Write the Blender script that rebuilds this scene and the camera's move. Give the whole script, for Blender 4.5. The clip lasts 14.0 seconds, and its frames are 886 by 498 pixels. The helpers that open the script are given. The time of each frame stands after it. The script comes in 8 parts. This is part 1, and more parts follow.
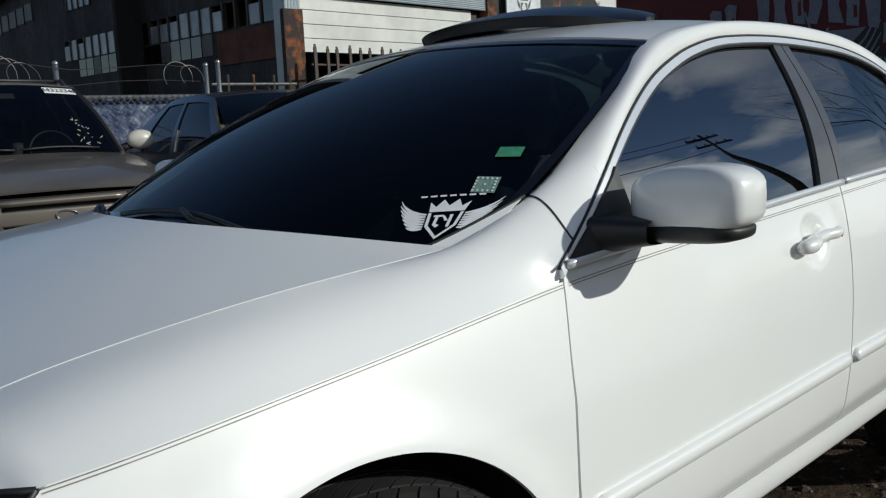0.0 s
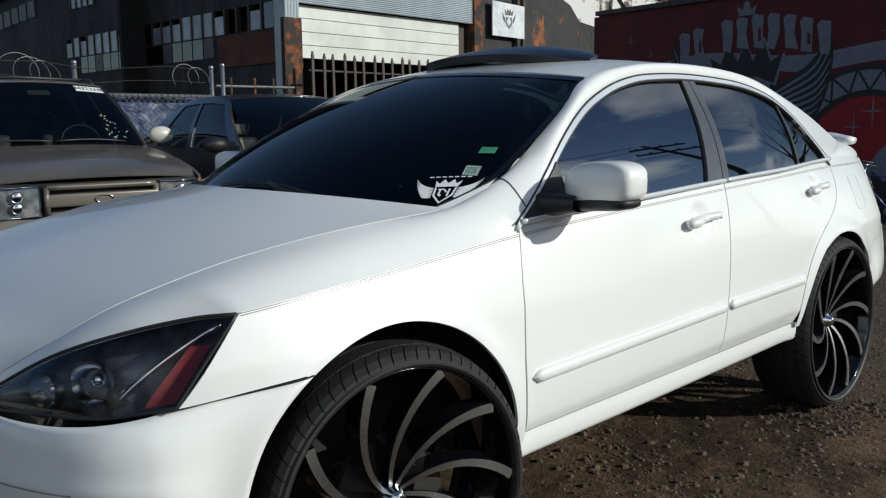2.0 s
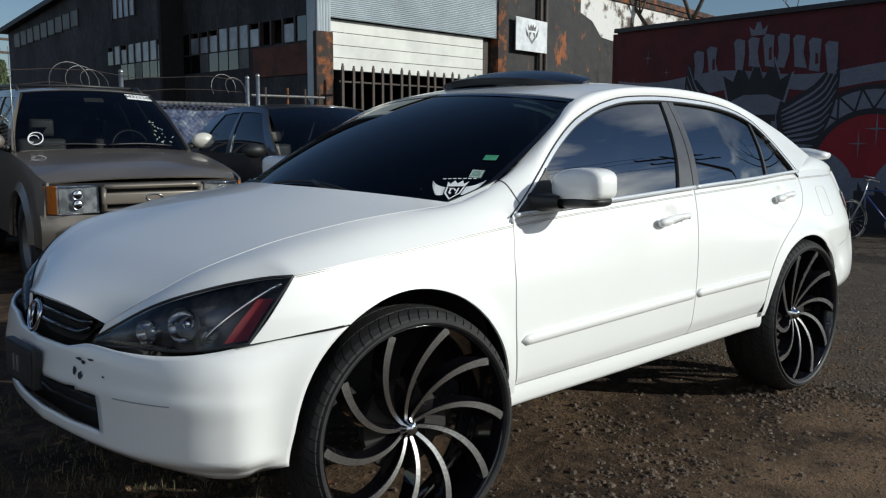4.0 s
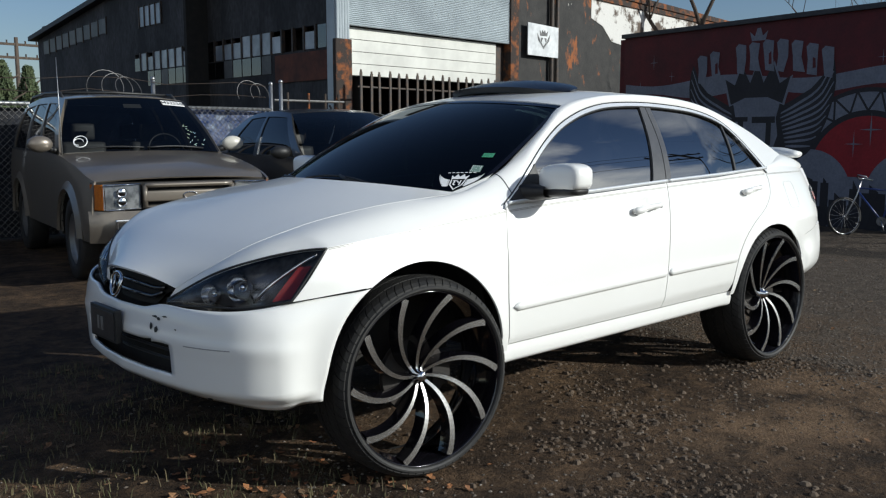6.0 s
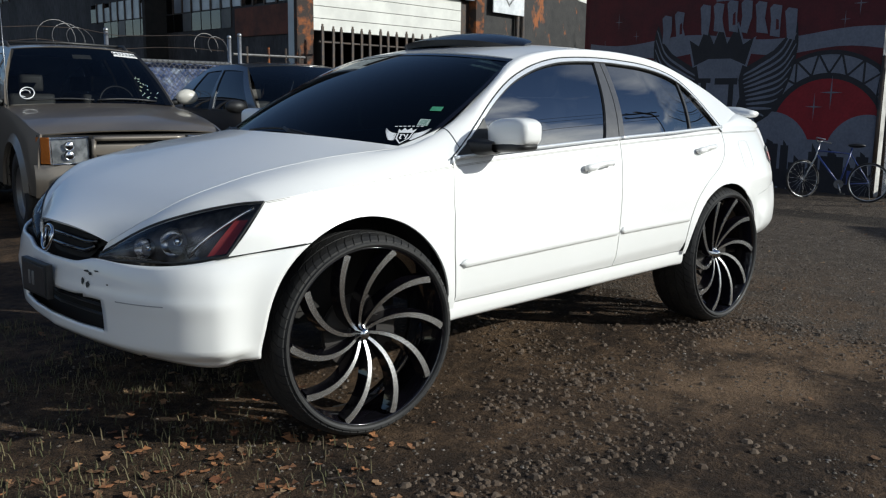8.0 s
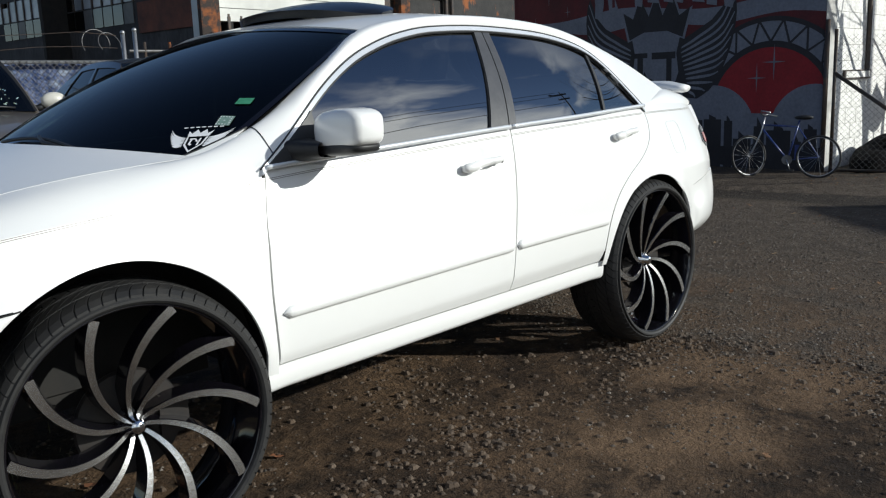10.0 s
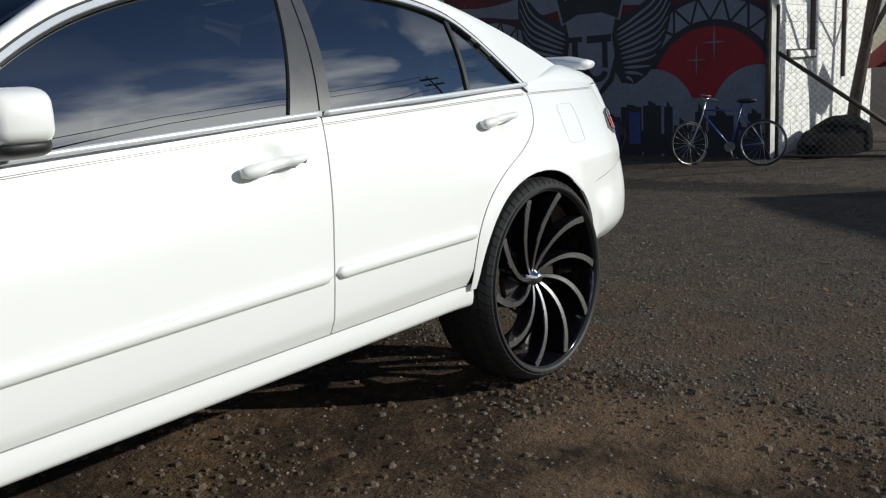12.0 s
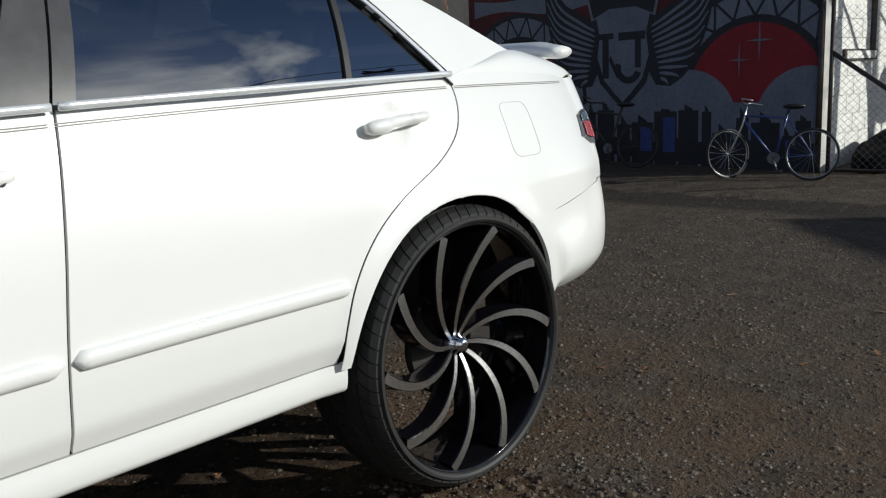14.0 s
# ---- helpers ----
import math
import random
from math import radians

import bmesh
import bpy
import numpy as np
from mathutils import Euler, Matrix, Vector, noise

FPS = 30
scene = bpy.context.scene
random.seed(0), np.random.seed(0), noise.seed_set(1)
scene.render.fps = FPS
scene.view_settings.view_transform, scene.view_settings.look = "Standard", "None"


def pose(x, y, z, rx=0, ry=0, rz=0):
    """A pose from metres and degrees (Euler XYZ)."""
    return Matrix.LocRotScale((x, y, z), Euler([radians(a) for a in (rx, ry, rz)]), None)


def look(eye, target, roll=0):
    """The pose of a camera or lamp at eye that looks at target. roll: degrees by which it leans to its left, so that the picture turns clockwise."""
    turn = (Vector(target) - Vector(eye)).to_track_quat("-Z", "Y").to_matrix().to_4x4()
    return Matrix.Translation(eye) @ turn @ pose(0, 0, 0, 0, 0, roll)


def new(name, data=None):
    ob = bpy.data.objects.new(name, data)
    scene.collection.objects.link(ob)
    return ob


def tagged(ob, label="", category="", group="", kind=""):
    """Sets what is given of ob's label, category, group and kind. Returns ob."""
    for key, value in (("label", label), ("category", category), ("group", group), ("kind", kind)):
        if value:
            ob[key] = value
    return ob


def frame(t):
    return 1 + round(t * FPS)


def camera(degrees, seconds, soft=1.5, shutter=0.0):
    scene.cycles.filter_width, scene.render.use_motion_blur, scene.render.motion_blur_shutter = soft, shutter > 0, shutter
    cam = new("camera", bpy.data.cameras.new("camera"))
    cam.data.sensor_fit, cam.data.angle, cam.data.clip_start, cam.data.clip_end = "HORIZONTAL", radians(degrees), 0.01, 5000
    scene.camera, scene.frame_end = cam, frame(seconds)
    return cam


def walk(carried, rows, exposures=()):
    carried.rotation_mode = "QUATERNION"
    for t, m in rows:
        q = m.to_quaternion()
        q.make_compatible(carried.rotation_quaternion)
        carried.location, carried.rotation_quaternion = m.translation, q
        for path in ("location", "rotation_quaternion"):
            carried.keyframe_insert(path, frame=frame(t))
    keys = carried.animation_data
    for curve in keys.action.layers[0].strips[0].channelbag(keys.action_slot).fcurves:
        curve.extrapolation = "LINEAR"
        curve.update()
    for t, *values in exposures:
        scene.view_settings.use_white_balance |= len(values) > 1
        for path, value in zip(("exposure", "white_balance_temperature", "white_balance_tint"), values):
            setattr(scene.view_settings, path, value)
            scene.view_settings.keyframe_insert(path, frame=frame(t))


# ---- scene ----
LENS = 53.8
cam = camera(LENS, 14.0, soft=1.2)
PATH = [
    (0, (-0.687, -1.823, 1.35), (0.667, -0.381, 1.052), -2.5),
    (0.5, (-0.923, -1.921, 1.339), (0.506, -0.566, 0.991), -2.4),
    (1, (-1.091, -2.083, 1.365), (0.324, -0.703, 1.064), -1.4),
    (1.5, (-1.223, -2.308, 1.36), (0.134, -0.879, 1.023), -1.0),
    (2, (-1.361, -2.451, 1.362), (0.027, -1.04, 1.075), -0.7),
    (2.2, (-1.428, -2.506, 1.367), (-0.032, -1.107, 1.058), -1.2),
    (4.3, (-1.814, -2.998, 1.372), (-0.465, -1.545, 1.11), 0.3),
    (4.5, (-1.855, -3.045, 1.383), (-0.492, -1.606, 1.119), 0.4),
    (5, (-1.946, -3.198, 1.376), (-0.621, -1.722, 1.122), 0.5),
    (5.5, (-2.035, -3.343, 1.368), (-0.733, -1.847, 1.107), 0.3),
    (6, (-2.161, -3.437, 1.367), (-0.838, -1.96, 1.108), 0.0),
    (6.5, (-2.3, -3.536, 1.354), (-0.954, -2.082, 1.079), 0.1),
    (7, (-2.328, -3.579, 1.345), (-0.977, -2.137, 1.037), 0.6),
    (7.2, (-2.296, -3.566, 1.336), (-0.945, -2.127, 1.015), 0.8),
    (9.3, (-1.421, -3.163, 1.342), (0.009, -1.818, 0.963), -1.4),
    (9.5, (-1.303, -3.12, 1.317), (0.138, -1.778, 0.965), -2.2),
    (10, (-1.033, -3.038, 1.31), (0.398, -1.691, 0.938), -2.0),
    (10.5, (-0.793, -2.93, 1.288), (0.683, -1.628, 0.933), -2.3),
    (11, (-0.551, -2.832, 1.268), (0.964, -1.588, 0.868), -4.1),
    (11.5, (-0.25, -2.805, 1.244), (1.223, -1.503, 0.875), -4.4),
    (12, (-0.032, -2.795, 1.217), (1.452, -1.51, 0.831), -3.4),
    (12.5, (0.227, -2.686, 1.196), (1.711, -1.402, 0.814), -1.6),
    (13, (0.481, -2.604, 1.196), (1.977, -1.333, 0.812), -2.9),
    (13.5, (0.779, -2.551, 1.179), (2.193, -1.18, 0.83), -1.7),
    (14, (1.025, -2.491, 1.15), (2.436, -1.124, 0.773), -2.5),
]
walk(cam, [(t, look(eye, target, roll)) for t, eye, target, roll in PATH], exposures=[(0.0, -0.37, 6400, 5), (0.5, -0.45, 6400, 5), (1.0, -0.36, 6400, 5), (2.0, -0.14, 6400, 5), (4.5, 0.0, 6400, 5), (6.5, 0.14, 6400, 6), (9.5, 0.15, 6400, 6), (11.5, 0.0, 6450, 6), (14.0, -0.12, 6500, 6)])

# ---- light ----
SUN_DIR = Vector((0.48, -0.785, 0.39)).normalized()  # towards the sun
SUN_ELEV = math.asin(SUN_DIR.z)
SUN_AZ = math.atan2(SUN_DIR.x, SUN_DIR.y)
sun = new("sun", bpy.data.lights.new("sun", "SUN"))
sun.data.energy, sun.data.angle, sun.data.color = 4.2, radians(0.55), (1.0, 0.985, 0.93)
sun.matrix_world = look((8, -8, 12), Vector((8, -8, 12)) - SUN_DIR)

world = bpy.data.worlds.new("sky")
scene.world = world
world.use_nodes = True
wn, wl = world.node_tree.nodes, world.node_tree.links
wn.clear()
w_out = wn.new("ShaderNodeOutputWorld")
w_bg = wn.new("ShaderNodeBackground")
w_sky = wn.new("ShaderNodeTexSky")
w_sky.sky_type, w_sky.sun_disc = "NISHITA", False
w_sky.sun_elevation, w_sky.sun_rotation = SUN_ELEV, SUN_AZ
w_sky.air_density, w_sky.dust_density, w_sky.ozone_density = 1.15, 0.25, 3.6
w_bg.inputs["Strength"].default_value = 0.065
# broken clouds over the sunward half of the sky
w_co = wn.new("ShaderNodeTexCoord")
w_map = wn.new("ShaderNodeMapping")
w_map.inputs["Scale"].default_value = (1.5, 1.5, 3.0)
w_noise = wn.new("ShaderNodeTexNoise")
w_noise.inputs["Scale"].default_value, w_noise.inputs["Detail"].default_value = 1.7, 7.0
w_ramp = wn.new("ShaderNodeValToRGB")
w_ramp.color_ramp.elements[0].position, w_ramp.color_ramp.elements[1].position = 0.45, 0.59
w_sep = wn.new("ShaderNodeSeparateXYZ")
w_low = wn.new("ShaderNodeMapRange")
for key, value in (("From Min", 0.05), ("From Max", -0.35), ("To Min", 0.0), ("To Max", 1.0)):
    w_low.inputs[key].default_value = value
w_mul = wn.new("ShaderNodeMath")
w_mul.operation = "MULTIPLY"
w_mix = wn.new("ShaderNodeMixRGB")
w_mix.inputs["Color2"].default_value = (18.0, 18.3, 18.6, 1)
# clouds lie in a bank low over the horizon and thin out above
w_bank = wn.new("ShaderNodeMapRange")
for key, value in (("From Min", 0.72), ("From Max", 0.50), ("To Min", 0.04), ("To Max", 1.0)):
    w_bank.inputs[key].default_value = value
w_mul2 = wn.new("ShaderNodeMath")
w_mul2.operation = "MULTIPLY"
w_tint = wn.new("ShaderNodeMixRGB")
w_tint.blend_type = "MULTIPLY"
w_tint.inputs["Fac"].default_value = 1.0
w_tint.inputs["Color2"].default_value = (0.98, 0.98, 1.12, 1)
wl.new(w_co.outputs["Generated"], w_map.inputs["Vector"])
wl.new(w_map.outputs["Vector"], w_noise.inputs["Vector"])
wl.new(w_noise.outputs["Fac"], w_ramp.inputs["Fac"])
wl.new(w_co.outputs["Generated"], w_sep.inputs["Vector"])
wl.new(w_sep.outputs["Y"], w_low.inputs["Value"])
wl.new(w_ramp.outputs["Color"], w_mul.inputs[0])
wl.new(w_low.outputs["Result"], w_mul.inputs[1])
wl.new(w_sep.outputs["Z"], w_bank.inputs["Value"])
wl.new(w_mul.outputs["Value"], w_mul2.inputs[0])
wl.new(w_bank.outputs["Result"], w_mul2.inputs[1])
wl.new(w_mul2.outputs["Value"], w_mix.inputs["Fac"])
wl.new(w_sky.outputs["Color"], w_tint.inputs["Color1"])
wl.new(w_tint.outputs["Color"], w_mix.inputs["Color1"])
wl.new(w_mix.outputs["Color"], w_bg.inputs["Color"])
wl.new(w_bg.outputs["Background"], w_out.inputs["Surface"])
scene.view_settings.exposure = 0.0

# ---- materials ----
def mat(name, color, rough=0.6, metal=0.0, other=None, scale=6.0, detail=6.0, low=0.35, high=0.65, bump=0.0, bump_scale=40.0,
        bump_dist=0.01, coat=0.0, rough_var=0.0, stretch=(1, 1, 1), spec=0.5, fine=0.0):
    """A surface whose colour wanders to a second one by noise, with finer grain and relief."""
    m = bpy.data.materials.new(name)
    m.use_nodes = True
    n, l = m.node_tree.nodes, m.node_tree.links
    b = n["Principled BSDF"]
    b.inputs["Base Color"].default_value = (*color, 1)
    b.inputs["Roughness"].default_value, b.inputs["Metallic"].default_value = rough, metal
    b.inputs["Coat Weight"].default_value, b.inputs["Coat Roughness"].default_value = coat, 0.04
    b.inputs["Specular IOR Level"].default_value = spec
    co = n.new("ShaderNodeTexCoord")
    mp = n.new("ShaderNodeMapping")
    mp.inputs["Scale"].default_value = stretch
    l.new(co.outputs["Object"], mp.inputs["Vector"])
    if other:
        t = n.new("ShaderNodeTexNoise")
        t.inputs["Scale"].default_value, t.inputs["Detail"].default_value = scale, detail
        t.inputs["Roughness"].default_value = 0.62
        r = n.new("ShaderNodeMapRange")
        r.inputs["From Min"].default_value, r.inputs["From Max"].default_value = low, high
        x = n.new("ShaderNodeMixRGB")
        x.inputs["Color1"].default_value, x.inputs["Color2"].default_value = (*color, 1), (*other, 1)
        l.new(mp.outputs["Vector"], t.inputs["Vector"])
        l.new(t.outputs["Fac"], r.inputs["Value"])
        l.new(r.outputs["Result"], x.inputs["Fac"])
        last = x.outputs["Color"]
        if fine:
            g = n.new("ShaderNodeTexNoise")
            g.inputs["Scale"].default_value, g.inputs["Detail"].default_value = bump_scale, 3.0
            gr = n.new("ShaderNodeMapRange")
            gr.inputs["From Min"].default_value, gr.inputs["From Max"].default_value = 0.3, 0.7
            gr.inputs["To Min"].default_value, gr.inputs["To Max"].default_value = 1 - fine, 1 + fine
            gm = n.new("ShaderNodeMixRGB")
            gm.blend_type, gm.inputs["Fac"].default_value = "MULTIPLY", 1.0
            l.new(mp.outputs["Vector"], g.inputs["Vector"])
            l.new(g.outputs["Fac"], gr.inputs["Value"])
            l.new(last, gm.inputs["Color1"])
            l.new(gr.outputs["Result"], gm.inputs["Color2"])
            last = gm.outputs["Color"]
        l.new(last, b.inputs["Base Color"])
        if rough_var:
            q = n.new("ShaderNodeMapRange")
            q.inputs["To Min"].default_value, q.inputs["To Max"].default_value = rough - rough_var, rough + rough_var
            l.new(t.outputs["Fac"], q.inputs["Value"])
            l.new(q.outputs["Result"], b.inputs["Roughness"])
    if bump:
        bt = n.new("ShaderNodeTexNoise")
        bt.inputs["Scale"].default_value, bt.inputs["Detail"].default_value = bump_scale, 5.0
        bp = n.new("ShaderNodeBump")
        bp.inputs["Strength"].default_value, bp.inputs["Distance"].default_value = bump, bump_dist
        l.new(mp.outputs["Vector"], bt.inputs["Vector"])
        l.new(bt.outputs["Fac"], bp.inputs["Height"])
        l.new(bp.outputs["Normal"], b.inputs["Normal"])
    return m


def glass(name, tint, gloss_ior=1.5, rough=0.0):
    """A tinted pane: light goes straight through, dimmed, and gloss lies on it by Fresnel."""
    m = bpy.data.materials.new(name)
    m.use_nodes = True
    n, l = m.node_tree.nodes, m.node_tree.links
    n.clear()
    out, mix = n.new("ShaderNodeOutputMaterial"), n.new("ShaderNodeMixShader")
    tr, gl, fr = n.new("ShaderNodeBsdfTransparent"), n.new("ShaderNodeBsdfGlossy"), n.new("ShaderNodeFresnel")
    tr.inputs["Color"].default_value, gl.inputs["Roughness"].default_value = (*tint, 1), rough
    fr.inputs["IOR"].default_value = gloss_ior
    l.new(fr.outputs["Fac"], mix.inputs["Fac"])
    l.new(tr.outputs["BSDF"], mix.inputs[1])
    l.new(gl.outputs["BSDF"], mix.inputs[2])
    l.new(mix.outputs["Shader"], out.inputs["Surface"])
    return m


M_WHITE = mat("white car paint", (0.80, 0.80, 0.79), 0.32, coat=0.7, other=(0.77, 0.77, 0.75), scale=1.5, low=0.3, high=0.8)
M_BLACK = mat("black plastic", (0.012, 0.012, 0.013), 0.5, other=(0.02, 0.02, 0.02), scale=30)
# near-black: undersides, and the shade put into recesses and building insides
M_DARK = mat("dark underside and shade", (0.01, 0.01, 0.01), 0.9, other=(0.018, 0.016, 0.014), scale=8)
M_GLOSSBLACK = mat("gloss black paint", (0.004, 0.004, 0.005), 0.10, coat=0.6, other=(0.006, 0.005, 0.008), scale=9)
M_CHROME = mat("bright trim", (0.72, 0.73, 0.75), 0.12, 1.0, other=(0.6, 0.61, 0.63), scale=40)
M_TRIM = mat("bright window trim", (0.86, 0.88, 0.90), 0.20, 0.45, other=(0.83, 0.85, 0.87), scale=25)
M_MACHINED = mat("machined aluminium", (0.74, 0.74, 0.74), 0.27, 1.0, other=(0.62, 0.61, 0.60), scale=60, bump=0.06, bump_scale=300)
M_TYRE = mat("tyre rubber", (0.010, 0.010, 0.011), 0.6, other=(0.020, 0.019, 0.018), scale=14, bump=0.15, bump_scale=200, bump_dist=0.002)
M_TINT = glass("tinted glass", (0.020, 0.036, 0.042), 1.50, 0.015)
M_SIDEGLASS = glass("dark side glass", (0.03, 0.034, 0.04), 4.0, 0.008)
M_PLASTER = mat("white wall", (0.62, 0.61, 0.58), 0.9, other=(0.35, 0.34, 0.32), scale=3, bump=0.4, bump_scale=30)
M_DOORWHITE = mat("garage door paint", (0.62, 0.62, 0.58), 0.5, other=(0.5, 0.5, 0.47), scale=2, rough_var=0.1)
M_STEEL = mat("galvanised steel", (0.42, 0.43, 0.44), 0.42, 0.9, other=(0.3, 0.3, 0.3), scale=20)
M_DULL = mat("dull weathered steel", (0.15, 0.15, 0.155), 0.55, 0.5, other=(0.09, 0.085, 0.08), scale=14)
M_TAN = mat("champagne car paint", (0.185, 0.160, 0.132), 0.35, 0.4, coat=0.6, other=(0.165, 0.142, 0.118), scale=3)
M_DARKCAR = mat("dark grey car paint", (0.055, 0.056, 0.060), 0.3, 0.4, coat=0.7, other=(0.045, 0.046, 0.05), scale=3)


# ---- mesh tools ----
def holder(name, m=Matrix()):
    ob = new(name)
    ob.empty_display_size = 0.2
    ob.matrix_basis = m
    return ob


def base_matrix(ob):
    m = ob.matrix_basis.copy()
    if ob.parent:
        m = base_matrix(ob.parent) @ ob.matrix_parent_inverse @ m
    return m


def part(name, bm, material, parent=None, label="", smooth=False, kind="", local=False):
    """Links a bmesh as one mesh object under a thing or a part. Its points are in the world, or local to the parent."""
    me = bpy.data.meshes.new(name)
    bm.to_mesh(me)
    bm.free()
    for m in material if isinstance(material, (list, tuple)) else [material]:
        me.materials.append(m)
    if smooth:
        for p in me.polygons:
            p.use_smooth = True
    ob = new(name, me)
    if parent:
        ob.parent = parent
        if not local:
            ob.matrix_parent_inverse = base_matrix(parent).inverted()
    return tagged(ob, label, kind=kind)


def box(bm, lo, hi, m=None, bevel=0.0):
    """A box between two corners."""
    c = [(a + b) / 2 for a, b in zip(lo, hi)]
    s = [abs(b - a) for a, b in zip(lo, hi)]
    mm = Matrix.Translation(c) @ Matrix.Diagonal((*s, 1))
    made = bmesh.ops.create_cube(bm, size=1, matrix=(m @ mm) if m else mm)
    if bevel:
        edges = list({e for v in made["verts"] for e in v.link_edges})
        bmesh.ops.bevel(bm, geom=edges, offset=bevel, segments=2, affect="EDGES", profile=0.7)
    return bm


def rod(bm, a, b, r, r2=None, n=8, cap=True):
    a, b = Vector(a), Vector(b)
    d = b - a
    m = Matrix.Translation((a + b) / 2) @ d.to_track_quat("Z", "Y").to_matrix().to_4x4()
    bmesh.ops.create_cone(bm, cap_ends=cap, segments=n, radius1=r, radius2=r if r2 is None else r2, depth=d.length, matrix=m)
    return bm


def tube(bm, pts, r, n=6, closed=False):
    """A round tube along points; r a number or a list."""
    pts = [Vector(p) for p in pts]
    k = len(pts)
    rings = []
    ref = Vector((0.13, 0.21, 0.97))
    for i, p in enumerate(pts):
        d = (pts[(i + 1) % k] - pts[i - 1]) if closed else (pts[min(i + 1, k - 1)] - pts[max(i - 1, 0)])
        d.normalize()
        u = d.cross(ref)
        if u.length < 0.05:
            u = d.cross(Vector((1, 0, 0)))
        u.normalize()
        v = d.cross(u)
        rr = r[i] if isinstance(r, (list, tuple)) else r
        rings.append([bm.verts.new(p + rr * (math.cos(a) * u + math.sin(a) * v)) for a in [2 * math.pi * j / n for j in range(n)]])
    for i in range(k if closed else k - 1):
        a, b = rings[i], rings[(i + 1) % k]
        for j in range(n):
            bm.faces.new((a[j], a[(j + 1) % n], b[(j + 1) % n], b[j]))
    if not closed:
        bm.faces.new(rings[0][::-1])
        bm.faces.new(rings[-1])
    return bm


def sheet(bm, fn, nu, nv, out=None):
    """A grid of quads over fn(u, v), u and v from 0 to 1; turned so that its normals point along out(p)."""
    g = [[bm.verts.new(fn(i / nu, j / nv)) for j in range(nv + 1)] for i in range(nu + 1)]
    fs = []
    for i in range(nu):
        for j in range(nv):
            try:
                fs.append(bm.faces.new((g[i][j], g[i + 1][j], g[i + 1][j + 1], g[i][j + 1])))
            except ValueError:
                pass
    if out is not None:
        s = 0.0
        for f in fs:
            f.normal_update()
            s += f.normal.dot(out(f.calc_center_median())) * f.calc_area()
        if s < 0:
            for f in fs:
                f.normal_flip()
    return g


def prism(bm, poly, fn, depth):
    """A flat polygon poly of (u, v), placed by fn(u, v, w) and given thickness from w = 0 to depth."""
    a = [bm.verts.new(fn(u, v, 0.0)) for u, v in poly]
    b = [bm.verts.new(fn(u, v, depth)) for u, v in poly]
    k = len(poly)
    bm.faces.new(a)
    bm.faces.new(b[::-1])
    for i in range(k):
        bm.faces.new((a[i], b[i], b[(i + 1) % k], a[(i + 1) % k]))
    bmesh.ops.recalc_face_normals(bm, faces=bm.faces)
    return bm


def lathe(bm, profile, m, n=48, closed=False):
    """Turns a profile of (r, h) about the local z axis."""
    rings = [[bm.verts.new(m @ Vector((r * math.cos(2 * math.pi * j / n), r * math.sin(2 * math.pi * j / n), h))) for j in range(n)] for r, h in profile]
    k = len(rings)
    for i in range(k if closed else k - 1):
        a, b = rings[i], rings[(i + 1) % k]
        for j in range(n):
            bm.faces.new((a[j], a[(j + 1) % n], b[(j + 1) % n], b[j]))
    bmesh.ops.recalc_face_normals(bm, faces=bm.faces)
    return bm


def spline(*knots):
    """A smooth function through knots (x, y, ...), x rising; y may be several numbers."""
    xs = np.array([k[0] for k in knots], float)
    ys = np.array([k[1:] for k in knots], float)
    d = np.zeros_like(ys)
    d[1:-1] = (ys[2:] - ys[:-2]) / (xs[2:] - xs[:-2])[:, None]
    d[0], d[-1] = (ys[1] - ys[0]) / (xs[1] - xs[0]), (ys[-1] - ys[-2]) / (xs[-1] - xs[-2])

    def at(x):
        x = min(max(x, xs[0]), xs[-1])
        i = min(max(int(np.searchsorted(xs, x)) - 1, 0), len(xs) - 2)
        h = xs[i + 1] - xs[i]
        s = (x - xs[i]) / h
        y = ((1 + 2 * s) * (1 - s) ** 2 * ys[i] + s * (1 - s) ** 2 * h * d[i] + s * s * (3 - 2 * s) * ys[i + 1] + s * s * (s - 1) * h * d[i + 1])
        return float(y[0]) if len(y) == 1 else Vector(y)

    return at


def smoothstep(a, b, x):
    s = min(max((x - a) / (b - a), 0.0), 1.0)
    return s * s * (3 - 2 * s)

